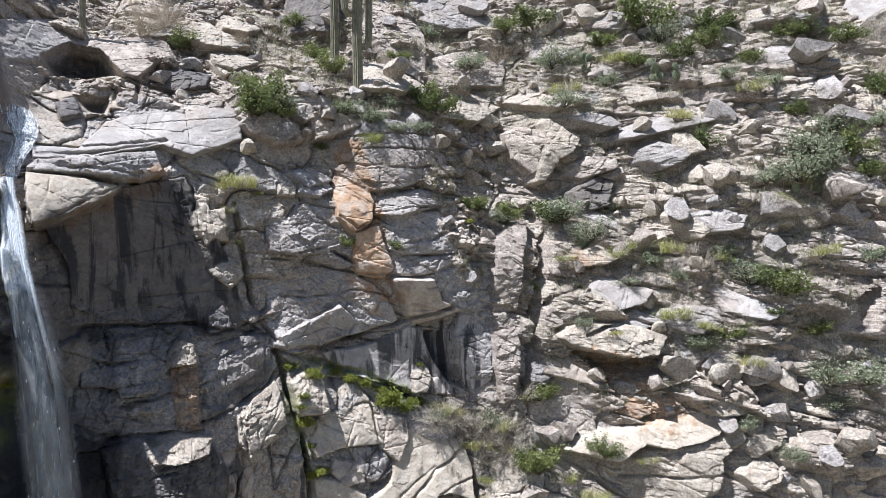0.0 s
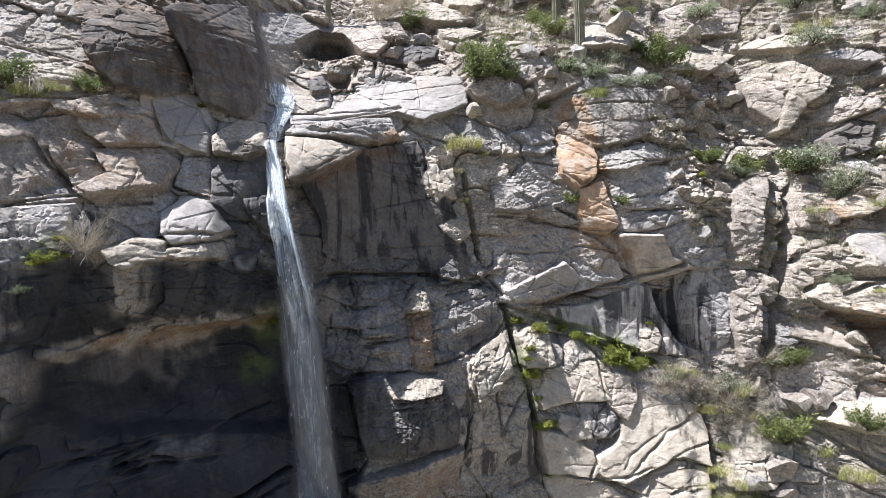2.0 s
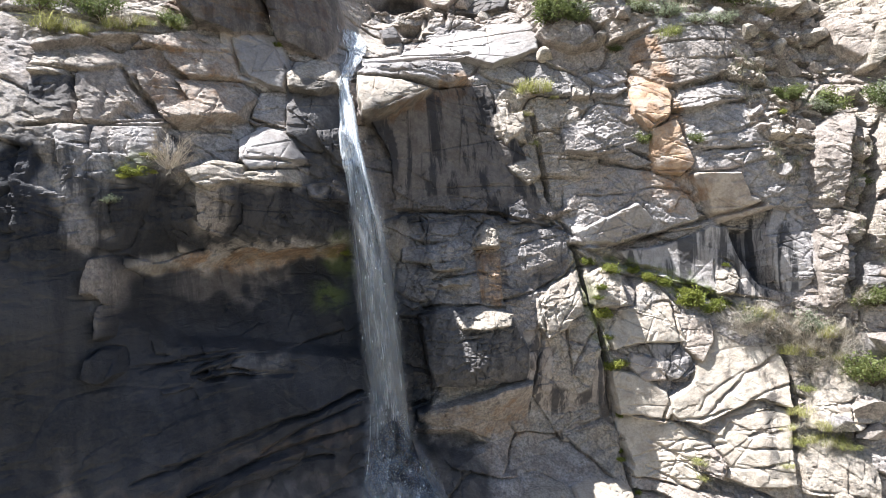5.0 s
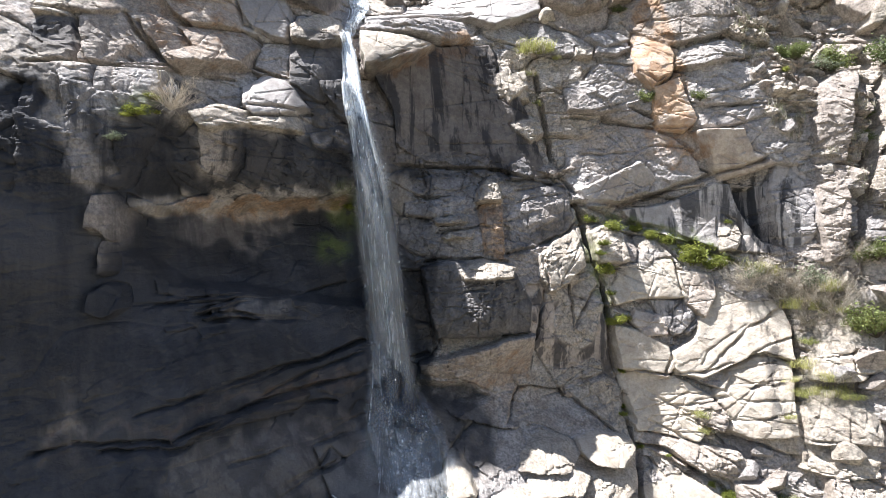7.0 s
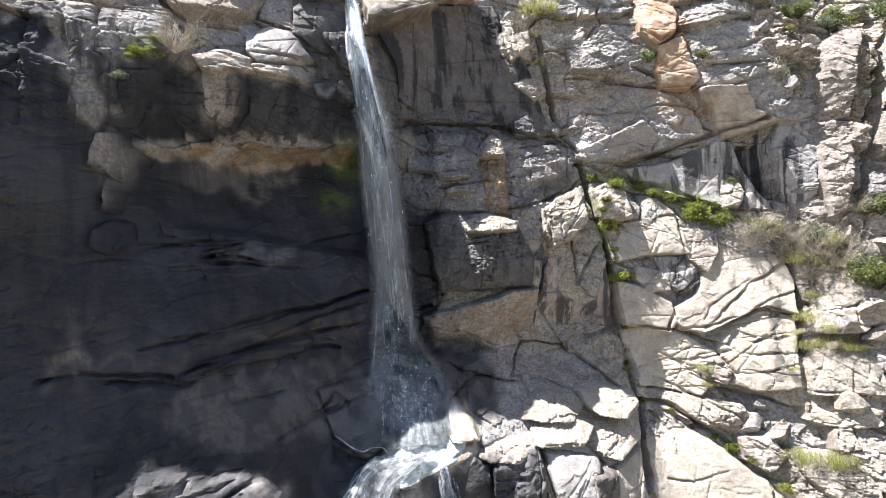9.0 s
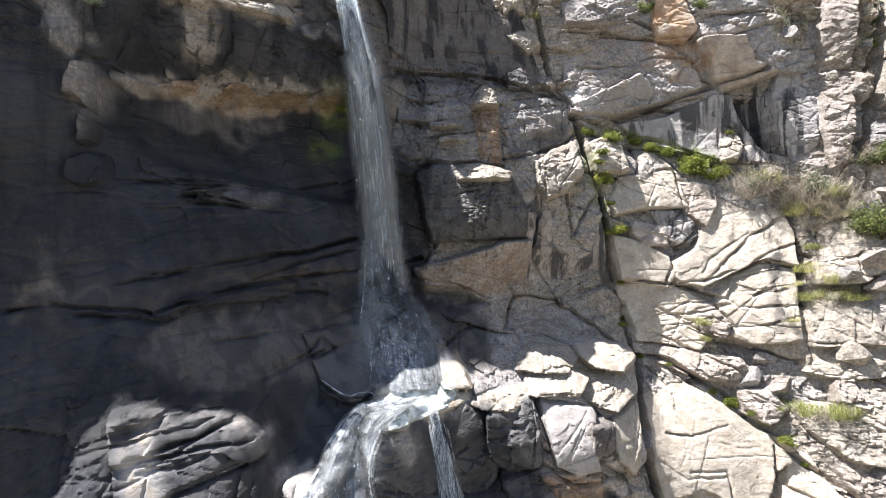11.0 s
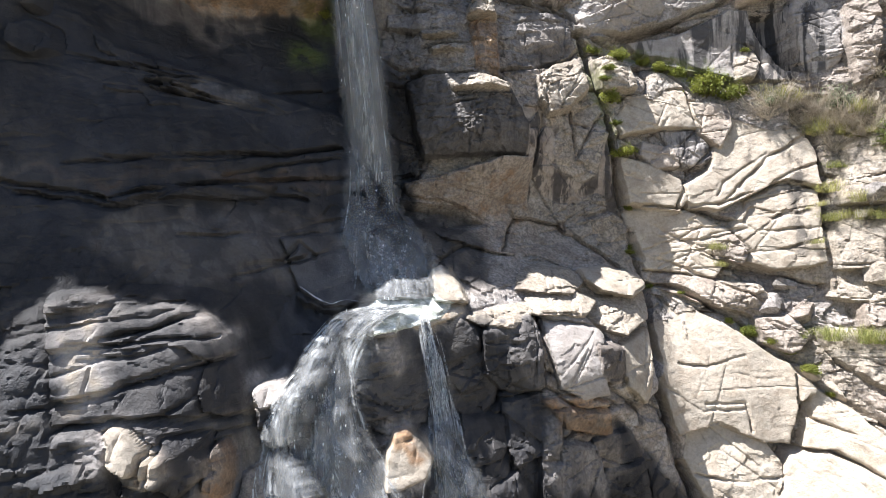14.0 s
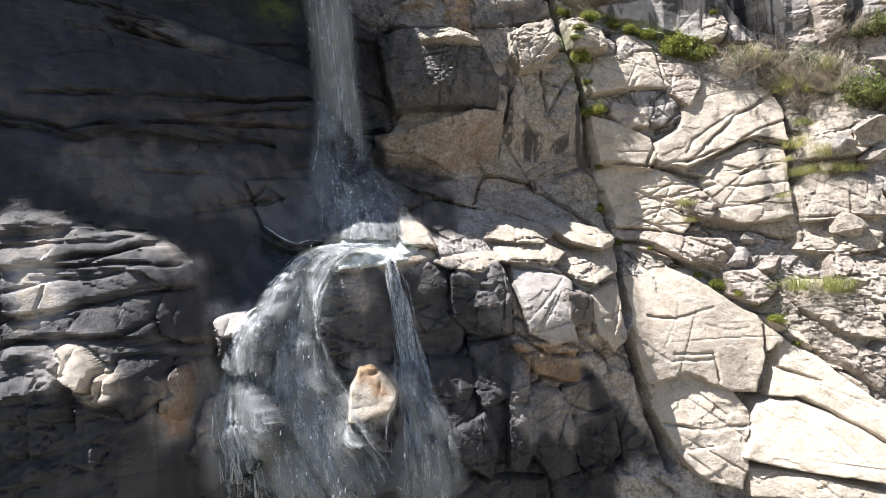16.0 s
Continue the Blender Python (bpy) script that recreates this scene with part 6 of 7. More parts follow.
def scree():
    """Lesser stones that fill the slope between the large blocks."""
    dice, placed = random.Random(41), []
    while len(placed) < 330:
        x, z = dice.uniform(2, 32), dice.uniform(18, 42)
        i, j = int((x - GX[0]) / STEP), int((z - GZ[0]) / STEP)
        size = 0.35 + 0.9 * dice.random() ** 2.2
        if hillside[j, i] < 0.6 or (OWNER[j, i] >= 0 and dice.random() < 0.85) or any(math.hypot(x - a, z - b) < 0.5 * (size + c) for a, b, c in placed):
            continue
        placed.append((x, z, size))
        boulder(x, z, size)


scree()
boulder(28.3, 30.7, 2.5)
boulder(29.8, 33.9, 2.1)
boulder(32.8, 38.5, 2.6)
boulder(29.5, 37.5, 2.5)
boulder(25.6, 29.8, 1.9)
boulder(24.3, 29.1, 1.6)
boulder(24.1, 31.1, 1.7)
boulder(21.4, 31.6, 1.4)
boulder(22.6, 29.8, 1.6)
boulder(21.1, 40.8, 2.0)
boulder(22.8, 40.9, 1.7)
boulder(20.4, 35.6, 1.2)
boulder(25.8, 34.6, 1.8)
boulder(26.4, 33.6, 1.4)
boulder(26.8, 40.1, 1.3)
boulder(22.3, 33.9, 1.1)
boulder(29.6, 35.5, 1.8)
boulder(28.6, 29.4, 2.0)
boulder(25.6, 28.0, 1.6)
boulder(21.5, 28.5, 1.6)
boulder(22.1, 23.2, 1.3)
boulder(23.6, 23.0, 1.8)
boulder(24.7, 22.4, 1.6)
boulder(25.4, 20.5, 1.6)
boulder(24.0, 21.3, 1.5)
boulder(22.5, 22.8, 1.5)
boulder(21.2, 22.9, 1.5)
boulder(17.1, 20.2, 1.3)
boulder(18.2, 42.3, 1.8)
boulder(12.1, 37.1, 1.8)
boulder(8.3, 34.2, 1.1)
boulder(7.3, 33.2, 1.1)
boulder(6.3, 33.2, 1.6)
boulder(4.8, 32.4, 1.0)
boulder(22.2, 37.3, 1.2)
boulder(24.9, 39.6, 1.3)
boulder(28.2, 39.1, 1.6)
boulder(31.3, 40.2, 2.3)
boulder(32.0, 36.2, 1.9)
boulder(27.6, 25.2, 1.6)
boulder(25.9, 19.5, 1.6)
boulder(24.4, 18.6, 1.5)
boulder(16.9, 34.7, 1.3)
boulder(15.4, 31.6, 1.4)
boulder(16.9, 33.3, 1.5)
boulder(14.4, 33.8, 1.1)
boulder(9.9, 35.4, 1.4)
boulder(7.4, 35.3, 1.1)
boulder(2.7, 37.0, 1.5)
boulder(1.3, 36.0, 1.2)
boulder(16.4, 20.1, 1.2)
boulder(15.6, 20.5, 1.0)
boulder(15.4, 17.8, 1.5)
boulder(14.4, 17.2, 1.1)
boulder(15.5, 16.9, 1.2)
boulder(11.3, 13.6, 1.1)
boulder(12.2, 13.3, 1.4)
boulder(11.9, 14.2, 0.9)
boulder(14.1, 14.5, 1.2)


# ---- plants ----
def leaf_material(name, light, dark, rough=0.6):
    n = Nodes(name)
    colour = n.mix(n.random(), light, dark)
    colour = n.mix(n.ramp(n.noise(0.25, 3), 0.3, 0.7, 0.0, 0.75), colour, tuple(0.55 * c for c in dark))
    colour = n.mix(n.ramp(n.noise(0.06, 2), 0.5, 0.7, 0.0, 0.5), colour, tuple(min(1.0, 1.35 * c) for c in light))
    n.put(n.shader.inputs["Base Color"], colour)
    n.shader.inputs["Roughness"].default_value = rough
    n.shader.inputs["Specular IOR Level"].default_value = 0.25
    thin = n.add("ShaderNodeBsdfTranslucent", Color=colour)
    both = n.tree.nodes.new("ShaderNodeMixShader")
    both.inputs[0].default_value = 0.4
    n.put(both.inputs[1], n.shader.outputs[0])
    n.put(both.inputs[2], thin.outputs[0])
    n.put(n.output.inputs[0], both.outputs[0])
    return n.material


LEAF = {
    "green": leaf_material("olive_leaves", (0.25, 0.28, 0.1), (0.11, 0.14, 0.05)),
    "grey": leaf_material("sage_leaves", (0.4, 0.43, 0.3), (0.24, 0.27, 0.17)),
    "dry": leaf_material("dead_twigs", (0.72, 0.66, 0.57), (0.55, 0.49, 0.41), 0.8),
    "straw": leaf_material("grass_blades", (0.5, 0.47, 0.2), (0.29, 0.32, 0.1)),
    "cushion": leaf_material("fresh_leaves", (0.36, 0.37, 0.08), (0.17, 0.2, 0.04)),
}
LEAF["cover"] = leaf_material("low_grass_blades", (0.36, 0.35, 0.21), (0.2, 0.21, 0.12))
TWIG = leaf_material("brown_bark", (0.2, 0.155, 0.115), (0.11, 0.085, 0.065), 0.85)


def flat_mesh(name, verts, faces, material):
    me = bpy.data.meshes.new(name)
    me.from_pydata([tuple(v) for v in verts], [], faces)
    me.materials.append(material)
    return me


def twig(verts, faces, line, thick):
    """A thin three-sided stem along a line, tapering to its tip."""
    first = len(verts)
    for q, p in enumerate(line):
        r = thick * (1 - 0.75 * q / (len(line) - 1))
        for a in (0.3, 2.4, 4.5):
            verts.append((p[0] + r * math.cos(a), p[1] + r * math.sin(a), p[2]))
    for q in range(len(line) - 1):
        for a in range(3):
            b = (a + 1) % 3
            i = first + 3 * q
            faces.append((i + a, i + b, i + 3 + b, i + 3 + a))


def bent_line(dice, start, way, length, steps, wander, droop=0.0):
    p, line = Vector(start), [Vector(start)]
    way = Vector(way).normalized()
    for q in range(steps):
        way = (way + Vector((dice.uniform(-1, 1), dice.uniform(-1, 1), dice.uniform(-1, 1))) * wander - Vector((0, 0, droop))).normalized()
        p = p + way * length / steps
        line.append(p.copy())
    return line


def leaf(verts, faces, at, size, dice, long=1.8):
    """One leaf: two halves folded along the middle."""
    a = Vector((dice.gauss(0, 1), dice.gauss(0, 1), dice.gauss(0.3, 0.8))).normalized()
    b = a.cross(Vector((dice.gauss(0, 1), dice.gauss(0, 1), dice.gauss(0, 1)))).normalized()
    c = a.cross(b)
    i = len(verts)
    verts.extend((at - a * size * long * 0.5, at + b * size * 0.5 + c * size * 0.12, at + a * size * long * 0.5, at - b * size * 0.5 + c * size * 0.12))
    faces.extend(((i, i + 1, i + 2), (i, i + 2, i + 3)))


def shrub_meshes(kind, seed, stems, leaves, leaf_size, tall, spread):
    """The stems and the crown of a bush about one metre across."""
    dice = random.Random(seed)
    sv, sf, lv, lf, tips = [], [], [], [], []
    for q in range(stems):
        a = dice.uniform(0, 6.28)
        out = dice.uniform(0.2, 1.0) * spread
        line = bent_line(dice, (0, 0, -0.1), (math.cos(a) * out, math.sin(a) * out, 0.45 + 0.4 * dice.random()), dice.uniform(0.35, 0.62) * tall, 5, 0.22)
        twig(sv, sf, line, 0.014)
        tips.extend(line[2:])
        for b in range(3):
            side = bent_line(dice, line[dice.randint(2, 4)], (math.cos(a) * out + dice.uniform(-0.8, 0.8), math.sin(a) * out + dice.uniform(-0.8, 0.8), dice.uniform(0, 0.8)), dice.uniform(0.12, 0.28), 3, 0.25)
            twig(sv, sf, side, 0.007)
            tips.extend(side[1:])
    for q in range(leaves):
        t = dice.choice(tips)
        leaf(lv, lf, t + Vector((dice.gauss(0, 0.05), dice.gauss(0, 0.05), dice.gauss(0.01, 0.045))), leaf_size * dice.uniform(0.6, 1.4), dice)
    return flat_mesh("woody_stem", sv, sf, TWIG), flat_mesh("foliage", lv, lf, LEAF[kind])


def dry_meshes(seed):
    dice = random.Random(seed)
    sv, sf, lv, lf = [], [], [], []
    for q in range(26):
        a = dice.uniform(0, 6.28)
        line = bent_line(dice, (0, 0, -0.1), (math.cos(a), math.sin(a), dice.uniform(0.1, 1.6)), dice.uniform(0.35, 0.65), 5, 0.18)
        twig(sv, sf, line, 0.006)
        for b in range(24):
            side = bent_line(dice, line[dice.randint(1, 5)], (math.cos(a) + dice.uniform(-1, 1), math.sin(a) + dice.uniform(-1, 1), dice.uniform(-0.3, 1.2)), dice.uniform(0.1, 0.34), 3, 0.25)
            twig(lv, lf, side, 0.0042)
    return flat_mesh("woody_stem", sv, sf, LEAF["dry"]), flat_mesh("twig_crown", lv, lf, LEAF["dry"])


def blades(lv, lf, dice, at, count, length, spread):
    for q in range(count):
        a = dice.uniform(0, 6.28)
        lean = dice.uniform(0.15, spread)
        r = length * dice.uniform(0.5, 1.1)
        w = Vector((-math.sin(a), math.cos(a), 0)) * 0.008 * length * 1.6
        out = Vector((math.cos(a) * lean, math.sin(a) * lean, 0))
        foot = at + Vector((dice.gauss(0, 0.12), dice.gauss(0, 0.12), -0.04)) * length * 1.6
        knee = foot + out * 0.4 * r + Vector((0, 0, 0.7 * r))
        tip = foot + out * 1.1 * r + Vector((0, 0, (1.05 - 0.5 * lean) * r))
        i = len(lv)
        lv.extend((foot - w, foot + w, knee + w * 0.8, knee - w * 0.8, tip))
        lf.extend(((i, i + 1, i + 2, i + 3), (i + 3, i + 2, i + 4)))


def tuft_meshes(seed):
    dice = random.Random(seed)
    lv, lf, dv, df = [], [], [], []
    for q in range(9):
        blades(lv, lf, dice, Vector((dice.gauss(0, 0.24), dice.gauss(0, 0.28), 0)), 46, dice.uniform(0.2, 0.5), 1.6)
    for q in range(4):
        blades(dv, df, dice, Vector((dice.gauss(0, 0.24), dice.gauss(0, 0.28), 0)), 36, dice.uniform(0.2, 0.5), 1.7)
    return flat_mesh("dry_tuft", dv, df, LEAF["dry"]), flat_mesh("tuft", lv, lf, LEAF["straw"])


KINDS = {
    "green": ("shrub", "olive-green leafy desert shrub rooted among rocks", "shrub", [shrub_meshes("green", q, 15, 1900, 0.028, 1.0, 1.0) for q in (1, 2, 3)]),
    "grey": ("shrub", "pale sage-green rounded shrub on the rocky slope", "shrub", [shrub_meshes("grey", q, 20, 1500, 0.026, 0.85, 1.3) for q in (4, 5, 6)]),
    "dry": ("dry_bush", "leafless dry grey bush with fine twigs", "bush", [dry_meshes(q) for q in (7, 8, 9)]),
    "straw": ("grass_clump", "yellow-green grass clump growing between rocks", "grass", [tuft_meshes(q) for q in (10, 11, 12)]),
    "cushion": ("cushion_plant", "bright yellow-green leafy plant in a rock crack", "plant", [shrub_meshes("cushion", q, 22, 1700, 0.034, 0.75, 1.2) for q in (13, 14, 15)]),
}
planted = random.Random(5)


def plant(kind, x, z, size):
    """A plant of that width, rooted on the rock at x and z."""
    name, label, category, forms = KINDS[kind]
    if kind == "straw":
        size *= 0.75
    z = z - 0.22 * size
    root = new(name)
    root.empty_display_size = 0.2
    tall = planted.uniform(0.8, 1.15)
    for me in planted.choice(forms):
        part = tagged(new(me.name, me), kind="stuff")
        part.parent = root
    y = depth(x, z)
    root.matrix_world = pose(x, y - 0.06 * size, z + 0.05, planted.uniform(0, 14), 0, planted.uniform(0, 360)) @ Matrix.Diagonal((1.15 * size, 1.15 * size, tall * 1.1 * size, 1))
    tagged(root, label, category, group=f"{category} plants on the cliff")


plant("green", 2.4, 38.6, 1.6)
plant("green", 5.3, 35.1, 2.5)
plant("green", 8.9, 38.4, 1.9)
plant("green", 9.3, 37.2, 1.8)
plant("green", 13.5, 36.1, 2.0)
plant("green", 20.6, 41.3, 2.7)
plant("green", 23.7, 37.9, 1.6)
plant("green", 25.5, 38.2, 1.9)
plant("green", 24.7, 33.2, 1.7)
plant("green", 24.9, 26.6, 2.2)
plant("green", 24.6, 40.8, 3.3)
plant("green", 28.5, 34.7, 1.5)
plant("green", 15.0, 30.1, 1.1)
plant("green", 31.6, 38.6, 2.0)
plant("green", 24.7, 25.3, 0.9)
plant("green", 18.1, 19.7, 1.5)
plant("green", 16.9, 21.6, 1.0)
plant("green", 26.1, 24.7, 1.3)
plant("green", 23.4, 24.6, 1.6)
plant("green", 29.3, 32.7, 2.0)
plant("green", 29.5, 31.5, 1.4)
plant("green", 12.9, 38.4, 1.3)
plant("green", 26.8, 38.9, 1.9)
plant("green", 28.3, 37.7, 1.4)
plant("green", 8.3, 40.9, 1.4)
plant("green", 23.0, 39.5, 1.6)
plant("green", 19.1, 40.8, 1.7)
plant("green", 30.1, 39.2, 2.0)
plant("green", 31.4, 35.6, 1.9)
plant("green", 27.4, 39.9, 2.3)
plant("grey", 20.6, 38.5, 2.2)
plant("grey", 21.5, 38.4, 1.6)
plant("grey", 6.4, 34.9, 1.6)
plant("grey", 19.6, 35.7, 2.1)
plant("grey", 21.0, 30.1, 1.0)
plant("grey", 18.2, 24.8, 0.9)
plant("grey", 18.9, 30.1, 2.4)
plant("grey", 19.4, 29.0, 2.2)
plant("grey", 26.8, 31.8, 3.1)
plant("grey", 27.9, 33.0, 2.6)
plant("grey", 29.3, 33.9, 2.1)
plant("grey", 24.5, 27.1, 2.4)
plant("grey", 22.2, 26.9, 1.0)
plant("grey", 23.9, 20.0, 1.3)
plant("grey", 27.0, 23.2, 2.4)
plant("grey", 16.6, 38.4, 1.9)
plant("grey", 16.1, 29.7, 1.4)
plant("grey", 9.1, 34.6, 1.5)
plant("grey", 11.3, 35.2, 1.4)
plant("grey", 20.2, 26.6, 1.0)
plant("grey", 19.3, 28.3, 0.8)
plant("grey", 25.8, 23.0, 1.8)
plant("grey", 22.8, 21.0, 1.3)
plant("grey", 25.3, 39.6, 2.3)
plant("grey", 22.3, 24.1, 1.5)
plant("grey", 28.0, 36.3, 1.5)
plant("grey", 22.3, 36.9, 1.5)
plant("grey", 28.0, 32.0, 2.0)
plant("grey", 24.0, 28.0, 1.3)
plant("grey", 21.5, 27.7, 1.6)
plant("grey", 28.6, 27.9, 1.7)
plant("grey", 10.1, 34.3, 1.6)
plant("grey", 22.8, 31.6, 0.8)
plant("grey", 26.3, 36.6, 1.2)
plant("grey", 25.9, 31.3, 1.4)
plant("grey", 15.6, 40.9, 1.7)
plant("grey", 26.2, 21.8, 1.3)
plant("grey", 24.9, 23.1, 1.0)
plant("grey", 30.4, 33.9, 1.8)
plant("dry", 0.4, 39.9, 3.2)
plant("dry", 12.7, 20.9, 1.5)
plant("dry", 14.2, 20.1, 2.3)
plant("dry", 3.8, 29.7, 0.9)
plant("dry", 4.0, 28.5, 0.6)
plant("dry", 1.8, 40.5, 2.4)
plant("dry", 5.0, 38.9, 1.0)
plant("dry", 18.5, 38.9, 1.6)
plant("dry", 22.7, 27.5, 1.6)
plant("straw", 4.3, 30.9, 2.1)
plant("straw", 10.2, 33.0, 1.3)
plant("straw", 16.0, 19.0, 1.5)
plant("straw", 17.0, 18.4, 1.5)
plant("straw", 17.9, 17.7, 1.5)
plant("straw", 19.6, 19.2, 1.0)
plant("straw", 15.0, 19.5, 1.3)
plant("straw", 22.4, 28.2, 1.9)
plant("straw", 20.5, 28.2, 1.6)
plant("straw", 23.8, 27.7, 1.3)
plant("straw", 26.6, 27.9, 1.6)
plant("straw", 25.8, 30.2, 1.7)
plant("straw", 24.1, 34.6, 1.8)
plant("straw", 20.6, 36.6, 2.1)
plant("straw", 23.3, 38.2, 1.9)
plant("straw", 26.8, 35.8, 1.5)
plant("straw", 22.2, 24.8, 1.3)
plant("straw", 21.4, 25.2, 1.5)
plant("straw", 19.9, 27.8, 1.3)
plant("straw", 27.1, 31.0, 1.4)
plant("straw", 19.0, 24.4, 0.8)
plant("straw", 23.4, 23.4, 1.5)
plant("straw", 15.4, 19.1, 1.3)
plant("straw", 17.9, 27.6, 1.0)
plant("green", -11.2, 31.4, 1.6)
plant("green", -12.8, 31.4, 1.4)
plant("green", -9.3, 31.4, 1.2)
plant("green", 5.2, 34.5, 2.3)
plant("green", 6.2, 34.2, 1.2)
plant("green", 14.9, 30.3, 1.2)
plant("green", 16.5, 29.9, 1.7)
plant("green", 10.7, 28.1, 0.7)
plant("green", 8.7, 28.3, 0.9)
plant("green", 18.5, 29.9, 2.0)
plant("green", 17.3, 27.4, 1.1)
plant("green", 16.9, 26.3, 1.0)
plant("green", 13.8, 35.3, 2.1)
plant("green", 16.6, 21.7, 1.5)
plant("green", 15.8, 19.1, 2.2)
plant("green", 9.1, 34.5, 1.1)
plant("green", 8.0, 32.7, 0.7)
plant("straw", -12.1, 30.6, 1.8)
plant("straw", -11.6, 30.5, 1.4)
plant("straw", -10.6, 30.8, 1.3)
plant("straw", -10.0, 31.1, 1.1)
plant("straw", -11.9, 31.7, 1.1)
plant("straw", 4.4, 30.9, 1.9)
plant("straw", 3.9, 29.6, 0.8)
plant("straw", 4.1, 28.2, 0.6)
plant("straw", 13.6, 17.5, 1.4)
plant("straw", 14.0, 17.1, 1.3)
plant("straw", 14.0, 18.3, 1.0)
plant("straw", 14.4, 16.5, 1.2)
plant("straw", -9.2, 31.2, 0.9)
plant("straw", 14.9, 34.6, 1.2)
plant("straw", 14.1, 16.6, 1.2)
plant("straw", 13.2, 16.4, 1.2)
plant("straw", 5.2, 30.4, 0.6)
plant("straw", 9.9, 15.5, 0.9)
plant("dry", -8.2, 26.3, 1.8)
plant("dry", -6.4, 31.8, 0.8)
plant("dry", 12.3, 21.0, 1.8)
plant("dry", 12.2, 20.5, 1.5)
plant("dry", 13.7, 20.8, 1.8)
plant("dry", 14.5, 20.2, 2.2)
plant("dry", 15.1, 19.9, 2.2)
plant("dry", 14.0, 19.2, 1.5)
plant("dry", 15.8, 21.9, 1.8)
plant("dry", 13.4, 20.2, 1.5)
plant("dry", 15.0, 21.0, 1.5)
plant("cushion", 6.2, 23.1, 0.7)
plant("cushion", 7.1, 22.8, 1.0)
plant("cushion", 6.6, 21.0, 0.9)
plant("cushion", 7.0, 19.0, 1.0)
plant("cushion", 10.4, 21.6, 1.5)
plant("cushion", 11.2, 21.3, 1.2)
plant("cushion", 6.5, 22.0, 0.5)
plant("cushion", 8.2, 22.7, 0.7)
plant("cushion", 8.8, 22.4, 0.8)
plant("cushion", 9.5, 22.2, 0.8)
plant("cushion", 10.1, 21.9, 0.7)
plant("cushion", 6.4, 21.6, 0.5)
plant("cushion", 6.8, 20.0, 0.5)
plant("cushion", -8.9, 25.6, 0.8)
plant("cushion", -8.6, 26.1, 0.5)
plant("cushion", -8.5, 25.6, 0.3)
plant("cushion", -9.1, 25.4, 0.4)
plant("cushion", 11.8, 22.9, 0.4)
plant("cushion", -3.6, 23.4, 0.7)
plant("cushion", 7.2, 16.9, 0.4)
plant("cushion", 11.7, 21.4, 0.6)
plant("cushion", -6.1, 31.2, 0.4)
plant("cushion", 14.4, 29.3, 0.4)
plant("cushion", 7.2, 15.5, 0.5)
plant("grey", -9.3, 24.7, 0.6)
plant("grey", 11.2, 33.7, 1.1)
plant("grey", 10.2, 34.2, 1.1)
plant("grey", 12.5, 33.9, 1.1)
plant("cushion", 10.6, 12.7, 0.8)
plant("cushion", 11.8, 11.7, 0.7)
plant("cushion", 11.5, 12.1, 0.5)
plant("cushion", 11.0, 12.4, 0.4)
plant("cushion", 7.1, 15.3, 0.4)
plant("cushion", 8.6, 13.9, 0.3)
plant("cushion", 10.0, 13.0, 0.4)
plant("cushion", 12.3, 10.9, 0.4)
plant("cushion", 7.7, 14.1, 0.3)
plant("straw", 10.0, 14.9, 0.7)
plant("straw", 9.9, 15.4, 0.4)
plant("straw", 13.0, 12.8, 1.8)
plant("straw", 12.3, 12.8, 1.2)
plant("straw", 13.5, 12.8, 1.2)
plant("straw", 13.4, 16.5, 1.3)
plant("straw", 13.0, 16.9, 0.8)
plant("straw", 12.6, 15.6, 0.6)


plant("straw", 13.0, 21.0, 1.7)
plant("grey", 14.6, 20.7, 1.6)
plant("straw", 14.9, 20.4, 1.9)
plant("straw", 13.9, 19.6, 1.5)
plant("grey", 12.4, 20.9, 1.2)


def cactus_material():
    n = Nodes("cactus_skin")
    colour = n.mix(n.ramp(n.noise(0.3, 4), 0.3, 0.7), (0.13, 0.13, 0.085), (0.22, 0.2, 0.14))
    colour = n.mix(n.ramp(n.noise(0.05, 3, 0.6, (1, 1, 0.15)), 0.5, 0.65, 0.0, 0.6), colour, (0.36, 0.32, 0.22))
    n.put(n.shader.inputs["Base Color"], colour)
    n.shader.inputs["Roughness"].default_value = 0.75
    return n.material


CACTUS = cactus_material()


def ribbed_column(name, parent, line, radius, ribs=15):
    """A fluted cactus stem along a line, with a domed top."""
    me = bpy.data.meshes.new(name)
    verts, faces = [], []
    around = ribs * 4
    line = [Vector(p) for p in line]
    rings = [(p, 1.0) for p in line]
    up = (line[-1] - line[-2]).normalized()
    rings += [(line[-1] + up * radius * h, w) for h, w in ((0.4, 0.9), (0.75, 0.65), (0.95, 0.25))]
    for q, (p, w) in enumerate(rings):
        way = (rings[min(q + 1, len(rings) - 1)][0] - rings[max(q - 1, 0)][0]).normalized()
        side = way.cross(Vector((0, 1, 0.01))).normalized()
        other = way.cross(side)
        for a in range(around):
            r = radius * w * (1 + 0.1 * math.cos(a * math.tau / 4)) * (0.88 if q == 0 else 1)
            t = a * math.tau / around
            verts.append(p + side * r * math.cos(t) + other * r * math.sin(t))
    for q in range(len(rings) - 1):
        for a in range(around):
            b = (a + 1) % around
            faces.append((q * around + a, q * around + b, (q + 1) * around + b, (q + 1) * around + a))
    faces.append(tuple(range((len(rings) - 1) * around, len(rings) * around)))
    me.from_pydata(verts, [], faces)
    me.materials.append(CACTUS)
    ob = new(name, me)
    ob.parent = parent
    return ob


